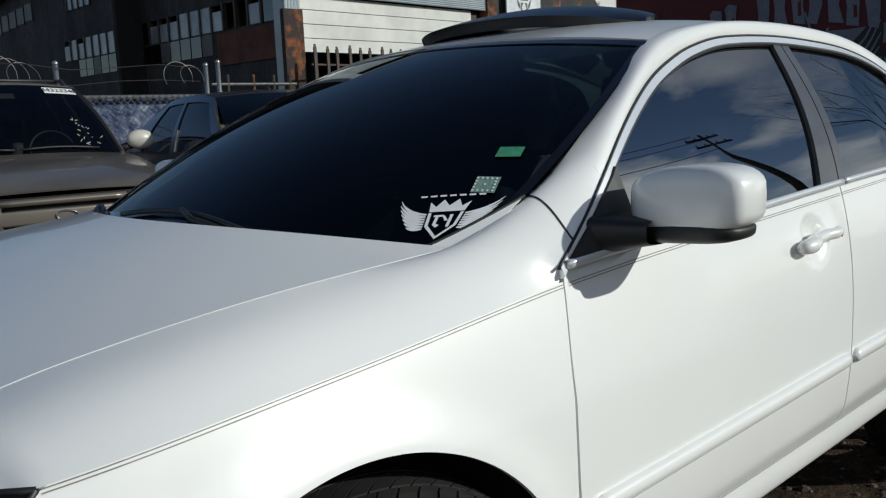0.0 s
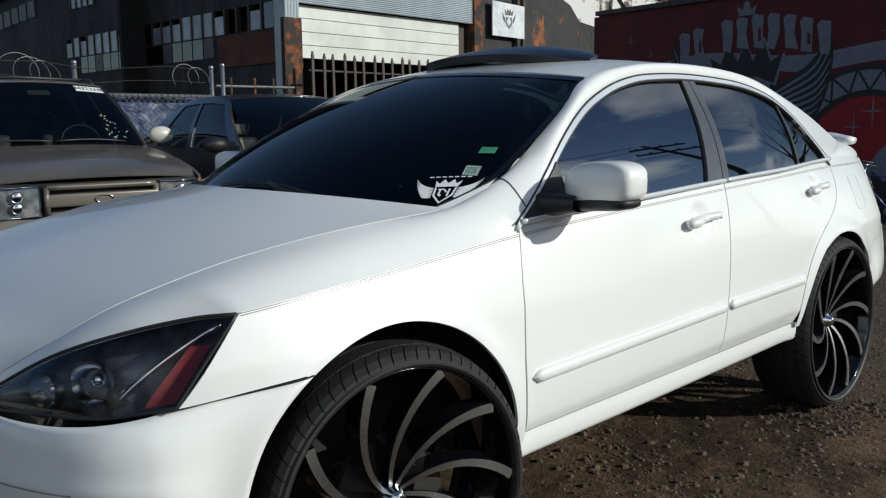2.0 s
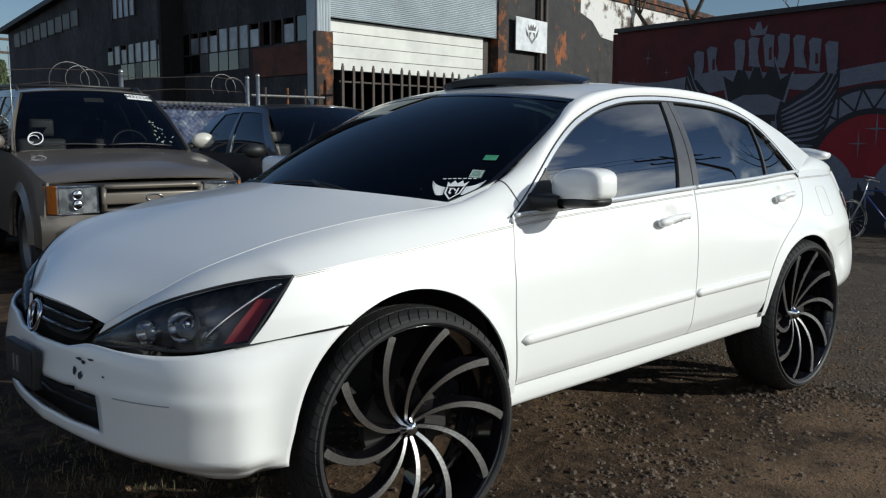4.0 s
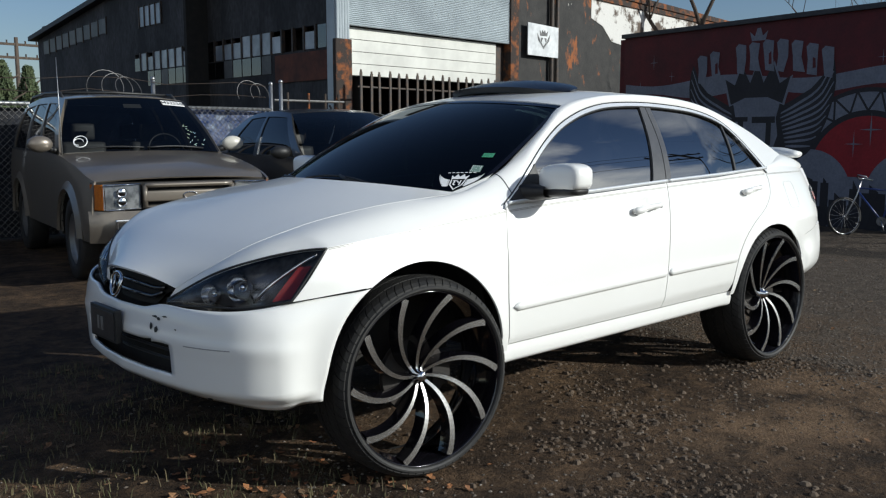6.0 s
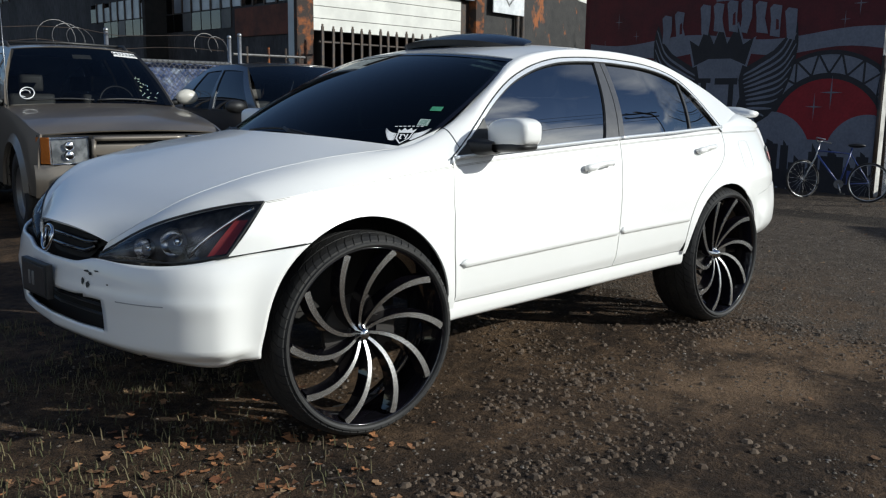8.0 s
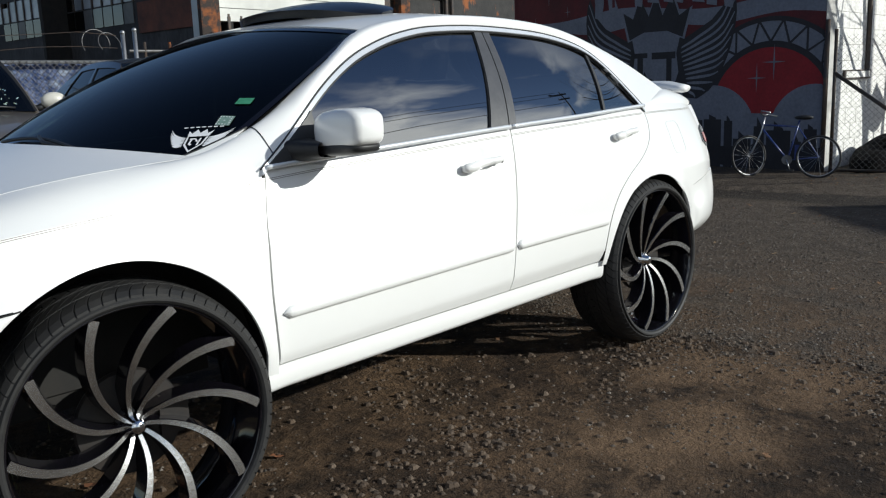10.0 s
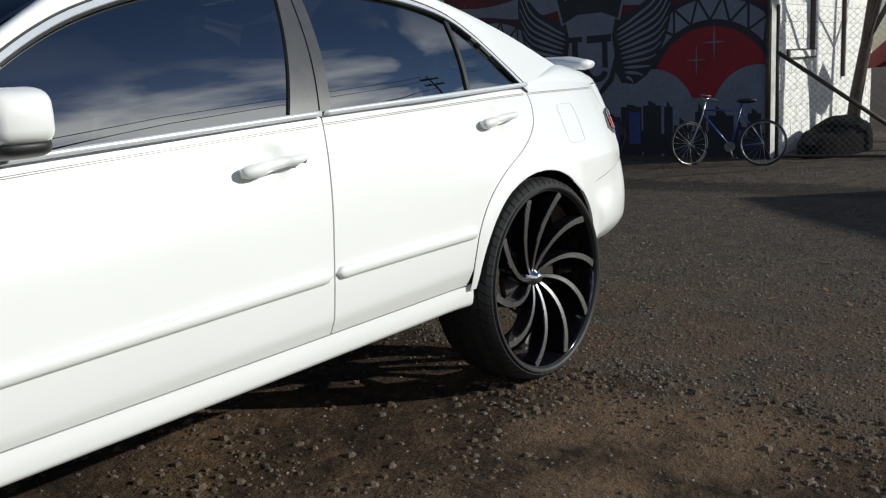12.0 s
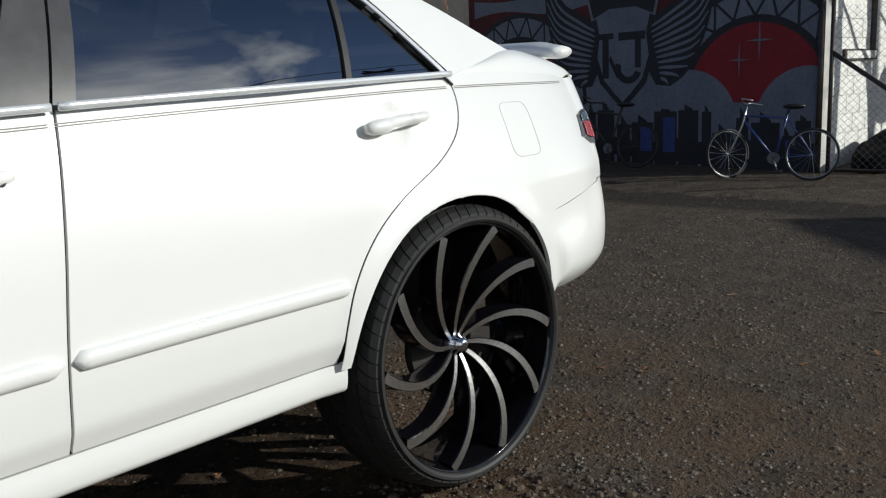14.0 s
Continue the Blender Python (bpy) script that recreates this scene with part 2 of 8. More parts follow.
# ---- ground: brown dirt by the car, worn gravelly asphalt beyond ----
def ground_material():
    m = bpy.data.materials.new("yard ground")
    m.use_nodes = True
    n, l = m.node_tree.nodes, m.node_tree.links
    b = n["Principled BSDF"]
    b.inputs["Roughness"].default_value = 0.95
    b.inputs["Specular IOR Level"].default_value = 0.25
    co = n.new("ShaderNodeTexCoord")

    def tex(scale, detail=5.0, rough=0.6, kind="ShaderNodeTexNoise"):
        t = n.new(kind)
        t.inputs["Scale"].default_value = scale
        if kind == "ShaderNodeTexNoise":
            t.inputs["Detail"].default_value, t.inputs["Roughness"].default_value = detail, rough
        l.new(co.outputs["Object"], t.inputs["Vector"])
        return t

    def rng(src, a, c, d=0.0, e=1.0):
        r = n.new("ShaderNodeMapRange")
        for key, val in (("From Min", a), ("From Max", c), ("To Min", d), ("To Max", e)):
            r.inputs[key].default_value = val
        l.new(src, r.inputs["Value"])
        return r.outputs["Result"]

    def mix(f, c1, c2, how="MIX"):
        x = n.new("ShaderNodeMixRGB")
        x.blend_type = how
        for key, val in (("Fac", f), ("Color1", c1), ("Color2", c2)):
            if isinstance(val, (tuple, float, int)):
                x.inputs[key].default_value = val if not isinstance(val, tuple) else (*val, 1)
            else:
                l.new(val, x.inputs[key])
        return x.outputs["Color"]

    def op(kind, a, c):
        x = n.new("ShaderNodeMath")
        x.operation = kind
        for i, val in enumerate((a, c)):
            if isinstance(val, (int, float)):
                x.inputs[i].default_value = val
            else:
                l.new(val, x.inputs[i])
        return x.outputs["Value"]

    sep = n.new("ShaderNodeSeparateXYZ")
    l.new(co.outputs["Object"], sep.inputs["Vector"])
    big, mid, fine, grit = tex(0.9, 6), tex(5.5, 6, 0.7), tex(38, 4, 0.7), tex(150, 3, 0.7)
    stones = tex(70, kind="ShaderNodeTexVoronoi")
    dirt = mix(rng(mid.outputs["Fac"], 0.40, 0.62), (0.027, 0.017, 0.011), (0.070, 0.045, 0.028))
    dirt = mix(rng(big.outputs["Fac"], 0.42, 0.66), dirt, (0.110, 0.072, 0.044))
    lumps = tex(2.1, 7, 0.72)
    dirt = mix(0.85, dirt, mix(rng(lumps.outputs["Fac"], 0.40, 0.60), (0.42, 0.40, 0.38), (1.35, 1.3, 1.22)), "MULTIPLY")
    # a long pale dusty patch beside the car
    px = op("MULTIPLY", op("SUBTRACT", sep.outputs["X"], 2.35), 0.72)
    py = op("MULTIPLY", op("ADD", sep.outputs["Y"], 1.52), 2.0)
    far = op("ADD", op("ADD", op("MULTIPLY", px, px), op("MULTIPLY", py, py)), op("MULTIPLY", op("SUBTRACT", mid.outputs["Fac"], 0.5), 1.8))
    dust = rng(far, 1.1, 0.35)
    grey = mix(rng(mid.outputs["Fac"], 0.3, 0.7), (0.052, 0.040, 0.031), (0.122, 0.095, 0.071))
    grey = mix(rng(fine.outputs["Fac"], 0.56, 0.70), grey, (0.165, 0.140, 0.115))
    clods = tex(13, 6, 0.72)
    # dust carried out on the asphalt, and a dark strip before the painted wall
    carried = op("MULTIPLY", rng(sep.outputs["X"], 5.6, 3.3), rng(lumps.outputs["Fac"], 0.40, 0.56))
    grey = mix(op("MULTIPLY", carried, 0.75), grey, (0.128, 0.080, 0.047))
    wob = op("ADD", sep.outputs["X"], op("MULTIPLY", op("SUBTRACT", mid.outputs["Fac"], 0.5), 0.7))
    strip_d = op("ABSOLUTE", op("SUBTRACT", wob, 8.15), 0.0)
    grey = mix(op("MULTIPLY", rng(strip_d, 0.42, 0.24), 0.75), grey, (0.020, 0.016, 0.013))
    dirt = mix(0.9, dirt, mix(rng(clods.outputs["Fac"], 0.36, 0.64), (0.50, 0.48, 0.46), (1.45, 1.42, 1.36)), "MULTIPLY")
    # where asphalt begins: about a line across the yard, with a ragged edge
    edge = op("ADD", sep.outputs["X"], op("MULTIPLY", op("SUBTRACT", mid.outputs["Fac"], 0.5), 1.3))
    edge = op("ADD", edge, op("MULTIPLY", op("SUBTRACT", big.outputs["Fac"], 0.5), 1.6))
    asphalt = rng(edge, 2.95, 3.03)
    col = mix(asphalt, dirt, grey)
    col = mix(op("MULTIPLY", op("MULTIPLY", dust, op("MULTIPLY", rng(lumps.outputs["Fac"], 0.38, 0.58), 0.85)), op("SUBTRACT", 1.0, asphalt)), col, (0.180, 0.115, 0.068))
    col = mix(0.8, col, mix(rng(grit.outputs["Fac"], 0.3, 0.7), (0.55, 0.55, 0.55), (1.5, 1.5, 1.5)), "MULTIPLY")
    stone_mask = op("MULTIPLY", rng(stones.outputs["Distance"], 0.22, 0.10), rng(fine.outputs["Fac"], 0.50, 0.60))
    col = mix(op("MULTIPLY", stone_mask, 0.55), col, (0.22, 0.20, 0.175))
    l.new(col, b.inputs["Base Color"])
    h = op("ADD", op("MULTIPLY", fine.outputs["Fac"], 0.9), op("MULTIPLY", grit.outputs["Fac"], 0.35))
    h = op("ADD", h, op("MULTIPLY", stone_mask, 0.35))
    h = op("ADD", h, op("MULTIPLY", mid.outputs["Fac"], 1.6))
    h = op("ADD", h, op("MULTIPLY", clods.outputs["Fac"], 1.3))
    bp = n.new("ShaderNodeBump")
    bp.inputs["Strength"].default_value, bp.inputs["Distance"].default_value = 1.0, 0.032
    l.new(h, bp.inputs["Height"])
    l.new(bp.outputs["Normal"], b.inputs["Normal"])
    return m


M_GROUND = ground_material()


def ground_z(x, y):
    if not (-8 < x < 16 and -8 < y < 13):
        return 0.0
    z = 0.010 * noise.noise((x * 0.9, y * 0.9, 0)) + 0.006 * noise.noise((x * 3.1, y * 3.1, 4))
    # worn verge below the painted wall
    return z + 0.05 * smoothstep(8.2, 9.2, x) * (1 - smoothstep(12, 15, x))


bm = bmesh.new()
gx = [-400, -120, -40, -15] + [-8 + 0.16 * i for i in range(151)] + [20, 30, 60, 150, 500]
gy = [-400, -120, -40, -15] + [-8 + 0.16 * i for i in range(131)] + [16, 22, 40, 120, 500]
gv = [[bm.verts.new((x, y, ground_z(x, y))) for y in gy] for x in gx]
for i in range(len(gx) - 1):
    for j in range(len(gy) - 1):
        bm.faces.new((gv[i][j], gv[i + 1][j], gv[i + 1][j + 1], gv[i][j + 1]))
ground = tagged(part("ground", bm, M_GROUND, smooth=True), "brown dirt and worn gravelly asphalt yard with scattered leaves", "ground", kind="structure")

# ---- mural building: its painted wall faces the yard, its white side faces the sun ----
MURAL_A = Vector((10.27, 1.02, 0))
MURAL_DIR = Vector((math.cos(radians(83)), math.sin(radians(83)), 0))
MURAL_LEN, MURAL_H = 5.30, 3.07


def on_mural(u, v, w=0.0):
    """u metres from the gate corner along the painted wall, v up, w out from it."""
    return MURAL_A + MURAL_DIR * u + Vector((-MURAL_DIR.y, MURAL_DIR.x, 0)) * w + Vector((0, 0, v))


def paint(name, color, other=None):
    o = other or tuple(c * 0.7 for c in color)
    return mat(name, color, 0.75, other=o, scale=2.5, low=0.35, high=0.75, bump=0.25, bump_scale=28, fine=0.12)


P_RED = paint("mural red", (0.085, 0.007, 0.011), (0.045, 0.006, 0.009))
P_CRIMSON = paint("mural crimson", (0.22, 0.009, 0.015), (0.17, 0.007, 0.011))
P_GREY = paint("mural pale grey", (0.145, 0.160, 0.205), (0.110, 0.122, 0.160))
P_BLACK = paint("mural black", (0.012, 0.012, 0.016), (0.02, 0.02, 0.026))
P_BLUE = paint("mural blue", (0.04, 0.06, 0.22))
M_STEELDARK = mat("dark painted steel", (0.03, 0.03, 0.032), 0.55, 0.3, other=(0.07, 0.045, 0.03), scale=16)
M_COPING = mat("dark roof edge", (0.02, 0.022, 0.026), 0.6, other=(0.035, 0.035, 0.04), scale=6)

bm = bmesh.new()
prism(bm, [(0, -0.1), (MURAL_LEN, -0.1), (MURAL_LEN, MURAL_H), (0, MURAL_H)], on_mural, -0.25)
wall_mural = tagged(part("wall_mural", bm, P_RED), "dark red mural wall with a winged crowned shield", "wall", kind="structure")
bm = bmesh.new()
prism(bm, [(-0.03, MURAL_H), (MURAL_LEN + 0.03, MURAL_H), (MURAL_LEN + 0.03, MURAL_H + 0.07), (-0.03, MURAL_H + 0.07)], lambda u, v, w: on_mural(u, v, 0.06 + w), -0.5)
part("coping", bm, M_COPING, wall_mural)
bm = bmesh.new()
prism(bm, [(0.2, 2.8), (MURAL_LEN - 0.0, 2.8), (MURAL_LEN - 0.0, 2.9), (0.2, 2.9)], lambda u, v, w: on_mural(u, v, -0.25 + w), -5.0)
tagged(part("roof_mural", bm, M_COPING), "flat dark roof of the mural building", "roof", kind="structure")
bm = bmesh.new()
far = on_mural(MURAL_LEN, 0, -0.125)
box(bm, (far.x, far.y - 0.02, -0.1), (16.0, far.y + 0.2, MURAL_H))
tagged(part("wall_mural_far", bm, P_RED), "plain far side wall of the mural building", "wall", kind="structure")

# the wall's end towards the gate is plain white
bm = bmesh.new()
prism(bm, [(-0.012, -0.1), (-0.003, -0.1), (-0.003, MURAL_H - 0.002), (-0.012, MURAL_H - 0.002)], on_mural, -0.25)
part("wall_end", bm, M_PLASTER, wall_mural, "plain white wall end")


def painted(name, polys, material, lift, label=""):
    """Flat painted shapes, each a thin film on the wall; polys of (u, v)."""
    bm = bmesh.new()
    for poly in polys:
        poly = [(min(max(u, 0.0), MURAL_LEN), v) for u, v in poly]
        vs = [bm.verts.new(on_mural(u, v, lift * 0.4)) for u, v in poly]
        f = bm.faces.new(vs)
        f.normal_update()
        if f.normal.x > 0:
            f.normal_flip()
    return part(name, bm, material, wall_mural, label)


def arc(cu, cv, r, a0, a1, n=24):
    return [(cu + r * math.cos(radians(a0 + (a1 - a0) * k / n)), cv + r * math.sin(radians(a0 + (a1 - a0) * k / n))) for k in range(n + 1)]


def band(cu, cv, r0, r1, a0, a1, n=24):
    return arc(cu, cv, r1, a0, a1, n) + arc(cu, cv, r0, a1, a0, n)


def stroke(pts, w):
    """A ribbon of changing width along (u, v) points."""
    left, right = [], []
    k = len(pts)
    for i, (a, b) in enumerate(pts):
        p, q = pts[max(i - 1, 0)], pts[min(i + 1, k - 1)]
        d = math.hypot(q[0] - p[0], q[1] - p[1]) or 1
        nx, ny = -(q[1] - p[1]) / d, (q[0] - p[0]) / d
        ww = w[i] if isinstance(w, (list, tuple)) else w
        left.append((a + nx * ww / 2, b + ny * ww / 2))
        right.append((a - nx * ww / 2, b - ny * ww / 2))
    return left + right[::-1]


# pale lower half with a wavy top, pale streak behind the emblem, red fan, arches
wave = [(u, 1.62 + 0.10 * math.sin(u * 2.1 + 0.6) + 0.05 * math.sin(u * 5.3)) for u in [MURAL_LEN * k / 40 for k in range(41)]]
painted("pale_field", [[(0, 0.0)] + [(u, v) for u, v in wave] + [(MURAL_LEN, 0.0)]], P_GREY, 0.003)
painted("pale_streak", [[(u, 2.02 + 0.05 * math.sin(u * 3)) for u in [k * 0.21 for k in range(26)]] + [(u, 2.26 + 0.06 * math.sin(u * 2.2 + 1)) for u in [k * 0.21 for k in range(25, -1, -1)]]], P_GREY, 0.003)
for cu in (0.72, 4.35):
    painted("pale_band", [band(cu, 0.78, 0.90, 1.20, 0, 180, 36)], P_GREY, 0.005)
    painted("arch_line", [band(cu, 0.78, 1.18, 1.24, 0, 180, 36)], P_BLACK, 0.009)
    painted("red_fan", [arc(cu, 0.78, 0.86, 0, 180, 36)], P_CRIMSON, 0.006)
    painted("arch_line", [band(cu, 0.78, 0.85, 0.93, 0, 180, 36)], P_BLACK, 0.008)
    zig = []
    for k in range(22):
        a0, a1 = radians(180 * k / 22), radians(180 * (k + 1) / 22)
        r0, r1 = (0.92, 1.20) if k % 2 else (1.20, 0.92)
        zig.append(stroke([(cu + r0 * math.cos(a0), 0.78 + r0 * math.sin(a0)), (cu + r1 * math.cos(a1), 0.78 + r1 * math.sin(a1))], 0.030))
    painted("truss", zig, P_BLACK, 0.010)
    painted("pale_hill", [arc(cu - 0.62, 0.55, 0.60, 0, 180, 24)], P_GREY, 0.011)
    painted("pale_hill", [arc(cu + 0.84, 0.50, 0.66, 0, 180, 24)], P_GREY, 0.011)
    painted("pale_hill", [arc(cu + 0.12, 0.52, 0.25, 0, 180, 18)], P_GREY, 0.012)
    painted("pale_hill", [[(cu - 0.95, 0.0), (cu + 1.2, 0.0), (cu + 1.2, 0.56), (cu - 0.95, 0.56)]], P_GREY, 0.013)
# black roofs and towers along the foot
painted("black_foot", [[(0.0, 0.0)] + [(MURAL_LEN * (1 - k / 30), 0.34 + 0.05 * math.sin(k * 2.3) + 0.03 * math.sin(k * 5.1)) for k in range(31)]], P_BLACK, 0.0145)
rnd = random.Random(3)
u = 0.05
while u < MURAL_LEN - 0.3:
    w, h = rnd.uniform(0.12, 0.34), rnd.uniform(0.42, 0.72)
    painted("tower", [[(u, 0.0), (u + w, 0.0), (u + w, h), (u + w * 0.7, h), (u + w * 0.7, h + rnd.uniform(0.02, 0.14)), (u + w * 0.3, h + 0.02), (u + w * 0.3, h), (u, h)]], P_BLACK, 0.016)
    if rnd.random() < 0.35:
        painted("tower_front", [[(u + 0.02, 0.2), (u + w * 0.6, 0.2), (u + w * 0.6, h * 0.9), (u + 0.02, h * 0.9)]], P_BLUE, 0.019)
    u += w + rnd.uniform(0.0, 0.05)
# winged shield with a crown
UC = 2.52
for sx in (-1, 1):
    tips = spline((0, 1.24, 2.42), (0.2, 1.27, 2.12), (0.45, 1.20, 1.72), (0.65, 1.08, 1.42), (0.85, 0.90, 1.14), (1, 0.68, 1.00))
    edge = [tuple(tips(k / 16)) for k in range(17)]
    back = [(0.36, 1.76), (0.62, 1.88), (0.92, 2.04), (1.10, 2.22), (1.22, 2.50)] + [(a + 0.03, b - 0.02) for a, b in edge] + [(0.50, 1.00), (0.40, 1.16), (0.44, 1.40), (0.36, 1.60)]
    painted("wing_ground", [[(UC + sx * a, b) for a, b in back]], P_BLACK, 0.017)
    for k in range(11):
        f = k / 10
        tip, root = tips(f), Vector((0.42 + 0.15 * f, 1.68 - 0.60 * f))
        c = spline((0, *root), (0.3, root.x + (tip.x - root.x) * 0.32, root.y + (tip.y - root.y) * 0.17), (0.72, root.x + (tip.x - root.x) * 0.78, root.y + (tip.y - root.y) * 0.50), (1, *tip))
        pts = [tuple(c(j / 12)) for j in range(13)]
        painted("feather", [stroke([(UC + sx * a, b) for a, b in pts], [0.014 + 0.026 * math.sin(math.pi * (j / 12) ** 0.7) for j in range(13)])], P_GREY, 0.021)
shield = [(-0.42, 1.86), (-0.20, 1.94), (0.0, 1.98), (0.20, 1.94), (0.42, 1.86), (0.36, 1.62), (0.40, 1.36), (0.30, 1.08), (0.12, 0.90), (0.0, 0.80), (-0.12, 0.90), (-0.30, 1.08), (-0.40, 1.36), (-0.36, 1.62)]
painted("shield_line", [[(UC + a * 1.20, 1.40 + (b - 1.40) * 1.14) for a, b in shield]], P_BLACK, 0.024)
painted("shield", [[(UC + a, b) for a, b in shield]], P_GREY, 0.027)
crown = [(-0.46, 1.84), (-0.58, 2.24), (-0.40, 2.14), (-0.28, 2.44), (-0.12, 2.16), (0.0, 2.46), (0.12, 2.16), (0.28, 2.44), (0.40, 2.14), (0.58, 2.24), (0.46, 1.84), (0.20, 1.94), (-0.20, 1.94)]
painted("crown_line", [[(UC + a * 1.07, 2.1 + (b - 2.1) * 1.12) for a, b in crown]], P_GREY, 0.029)
painted("crown", [[(UC + a, b) for a, b in crown]], P_BLACK, 0.031)
# plain monogram shapes: an upright bar with an arm, and a hook
MONO = [[(UC + 0.26, 1.72), (UC + 0.06, 1.72), (UC + 0.06, 1.66), (UC + 0.12, 1.66), (UC + 0.12, 1.26), (UC + 0.20, 1.26), (UC + 0.20, 1.66), (UC + 0.26, 1.66)],
                     [(UC + 0.12, 1.44), (UC + 0.02, 1.26), (UC - 0.02, 1.28), (UC + 0.10, 1.50)],
                     band(UC - 0.12, 1.36, 0.09, 0.16, 200, 380, 14),
                     [(UC + 0.0, 1.72), (UC - 0.32, 1.72), (UC - 0.32, 1.64), (UC - 0.27, 1.64), (UC - 0.27, 1.36), (UC - 0.20, 1.36), (UC - 0.20, 1.64), (UC + 0.0, 1.64)]]
painted("monogram", [[(UC + 0.06 + (a - UC) * 1.28, 1.37 + (b - 1.49) * 1.2) for a, b in poly] for poly in MONO], P_BLACK, 0.034)
# a row of nine plain slanted blocks where the shop's name stands
rnd = random.Random(11)
for k in range(10):
    if k == 2:
        continue
    uu = UC + 1.10 - 0.245 * k
    vv = 2.20 + 0.15 * math.sin(math.pi * k / 9) + 0.02 * rnd.random()
    w, h, sl = 0.235, 0.40 + 0.05 * rnd.random(), 0.05
    tilt = (0.0, 0.035, -0.02, 0.02)[k % 4]
    cut = (0.45, 0.75, 0.60)[k % 3]
    poly = [(uu + 0.02 - tilt, vv), (uu - w * cut - tilt, vv - 0.03), (uu - w * (0.5 + 0.4 * (1 - cut)) + sl * 0.3, vv + h * 0.45), (uu - w * 0.84 + sl, vv + h * 0.97), (uu - w * 0.25 + sl, vv + h * 1.04), (uu + sl * 0.9, vv + h * 0.92), (uu - 0.01 + sl * 0.5, vv + h * 0.5)]
    notch = [(uu - w * 0.30, vv + h * 0.18), (uu - w * 0.52, vv + h * 0.20), (uu - w * 0.46, vv + h * (0.5 + 0.2 * rnd.random())), (uu - w * 0.28, vv + h * 0.55)]
    if k in (1, 5, 8):
        painted("sign_notch", [notch], P_RED, 0.040)
    painted("sign_block", [poly], P_GREY, 0.037, "pale slanted block of the painted shop sign")
painted("small_crown", [[(UC - 0.12, 2.80), (UC - 0.16, 2.94), (UC - 0.07, 2.87), (UC - 0.03, 2.99), (UC + 0.03, 2.99), (UC + 0.07, 2.87), (UC + 0.16, 2.94), (UC + 0.12, 2.80)]], P_GREY, 0.029)
for su, sv, r in ((0.90, 1.24, 0.20), (0.66, 1.44, 0.24), (0.35, 2.62, 0.16), (0.55, 2.42, 0.12), (4.6, 2.6, 0.14), (4.2, 2.35, 0.10), (4.9, 2.2, 0.12)):
    painted("star", [[(su + (r if k % 2 == 0 else r * 0.07) * (0.7 if k % 4 == 0 else 1) * math.cos(k * math.pi / 4), sv + (r if k % 2 == 0 else r * 0.07) * math.sin(k * math.pi / 4)) for k in range(8)]], P_GREY, 0.030)

# white block wall
M_BLOCK = mat("white painted block", (0.76, 0.75, 0.72), 0.9, other=(0.48, 0.47, 0.45), scale=2.2, low=0.46, high=0.75, bump=0.5, bump_scale=35, bump_dist=0.006, fine=0.2)
M_JOINT = mat("block joint", (0.42, 0.41, 0.39), 0.95, other=(0.3, 0.29, 0.28), scale=8)
bm = bmesh.new()
box(bm, (10.56, 1.035, -0.1), (14.6, 1.27, MURAL_H))
wall_white = tagged(part("wall_white", bm, M_JOINT), "sunlit white painted block wall with cracks and stains", "wall", kind="structure")

# ---- garage and warehouse ----
GAR_A = Vector((6.95, 9.3, 0))
GAR_DIR = Vector((math.cos(radians(5)), math.sin(radians(5)), 0))


def on_garage(u, v, w=0.0):
    return GAR_A + GAR_DIR * u + Vector((GAR_DIR.y, -GAR_DIR.x, 0)) * w + Vector((0, 0, v))


def peeling():
    m = mat("peeling painted metal", (0.035, 0.033, 0.032), 0.85, other=(0.02, 0.02, 0.02), scale=4, bump=0.5, bump_scale=22)
    n, l = m.node_tree.nodes, m.node_tree.links
    b = n["Principled BSDF"]
    co = n.new("ShaderNodeTexCoord")
    mp = n.new("ShaderNodeMapping")
    mp.inputs["Scale"].default_value = (1, 1, 0.45)
    l.new(co.outputs["Object"], mp.inputs["Vector"])
    base = b.inputs["Base Color"].links[0].from_socket
    # paint has survived on the upper sheets, under the eaves
    sp = n.new("ShaderNodeSeparateXYZ")
    l.new(co.outputs["Object"], sp.inputs["Vector"])
    up = n.new("ShaderNodeMapRange")
    for key, val in (("From Min", 2.9), ("From Max", 4.6), ("To Min", -0.30), ("To Max", 0.01)):
        up.inputs[key].default_value = val
    l.new(sp.outputs["Z"], up.inputs["Value"])
    for scale, a, c, colour, off in ((2.3, 0.57, 0.63, (0.24, 0.075, 0.020), 0), (1.5, 0.60, 0.63, (0.62, 0.60, 0.56), 7)):
        t = n.new("ShaderNodeTexNoise")
        t.inputs["Scale"].default_value, t.inputs["Detail"].default_value, t.inputs["Roughness"].default_value = scale, 8, 0.65
        add = n.new("ShaderNodeVectorMath")
        add.inputs[1].default_value = (off, off, off)
        l.new(mp.outputs["Vector"], add.inputs[0])
        l.new(add.outputs["Vector"], t.inputs["Vector"])
        r = n.new("ShaderNodeMapRange")
        r.inputs["From Min"].default_value, r.inputs["From Max"].default_value = a, c
        if off:
            sm = n.new("ShaderNodeMath")
            l.new(t.outputs["Fac"], sm.inputs[0])
            l.new(up.outputs["Result"], sm.inputs[1])
            l.new(sm.outputs["Value"], r.inputs["Value"])
        else:
            l.new(t.outputs["Fac"], r.inputs["Value"])
        x = n.new("ShaderNodeMixRGB")
        x.inputs["Color2"].default_value = (*colour, 1)
        l.new(r.outputs["Result"], x.inputs["Fac"])
        l.new(base, x.inputs["Color1"])
        base = x.outputs["Color"]
    l.new(base, b.inputs["Base Color"])
    return m


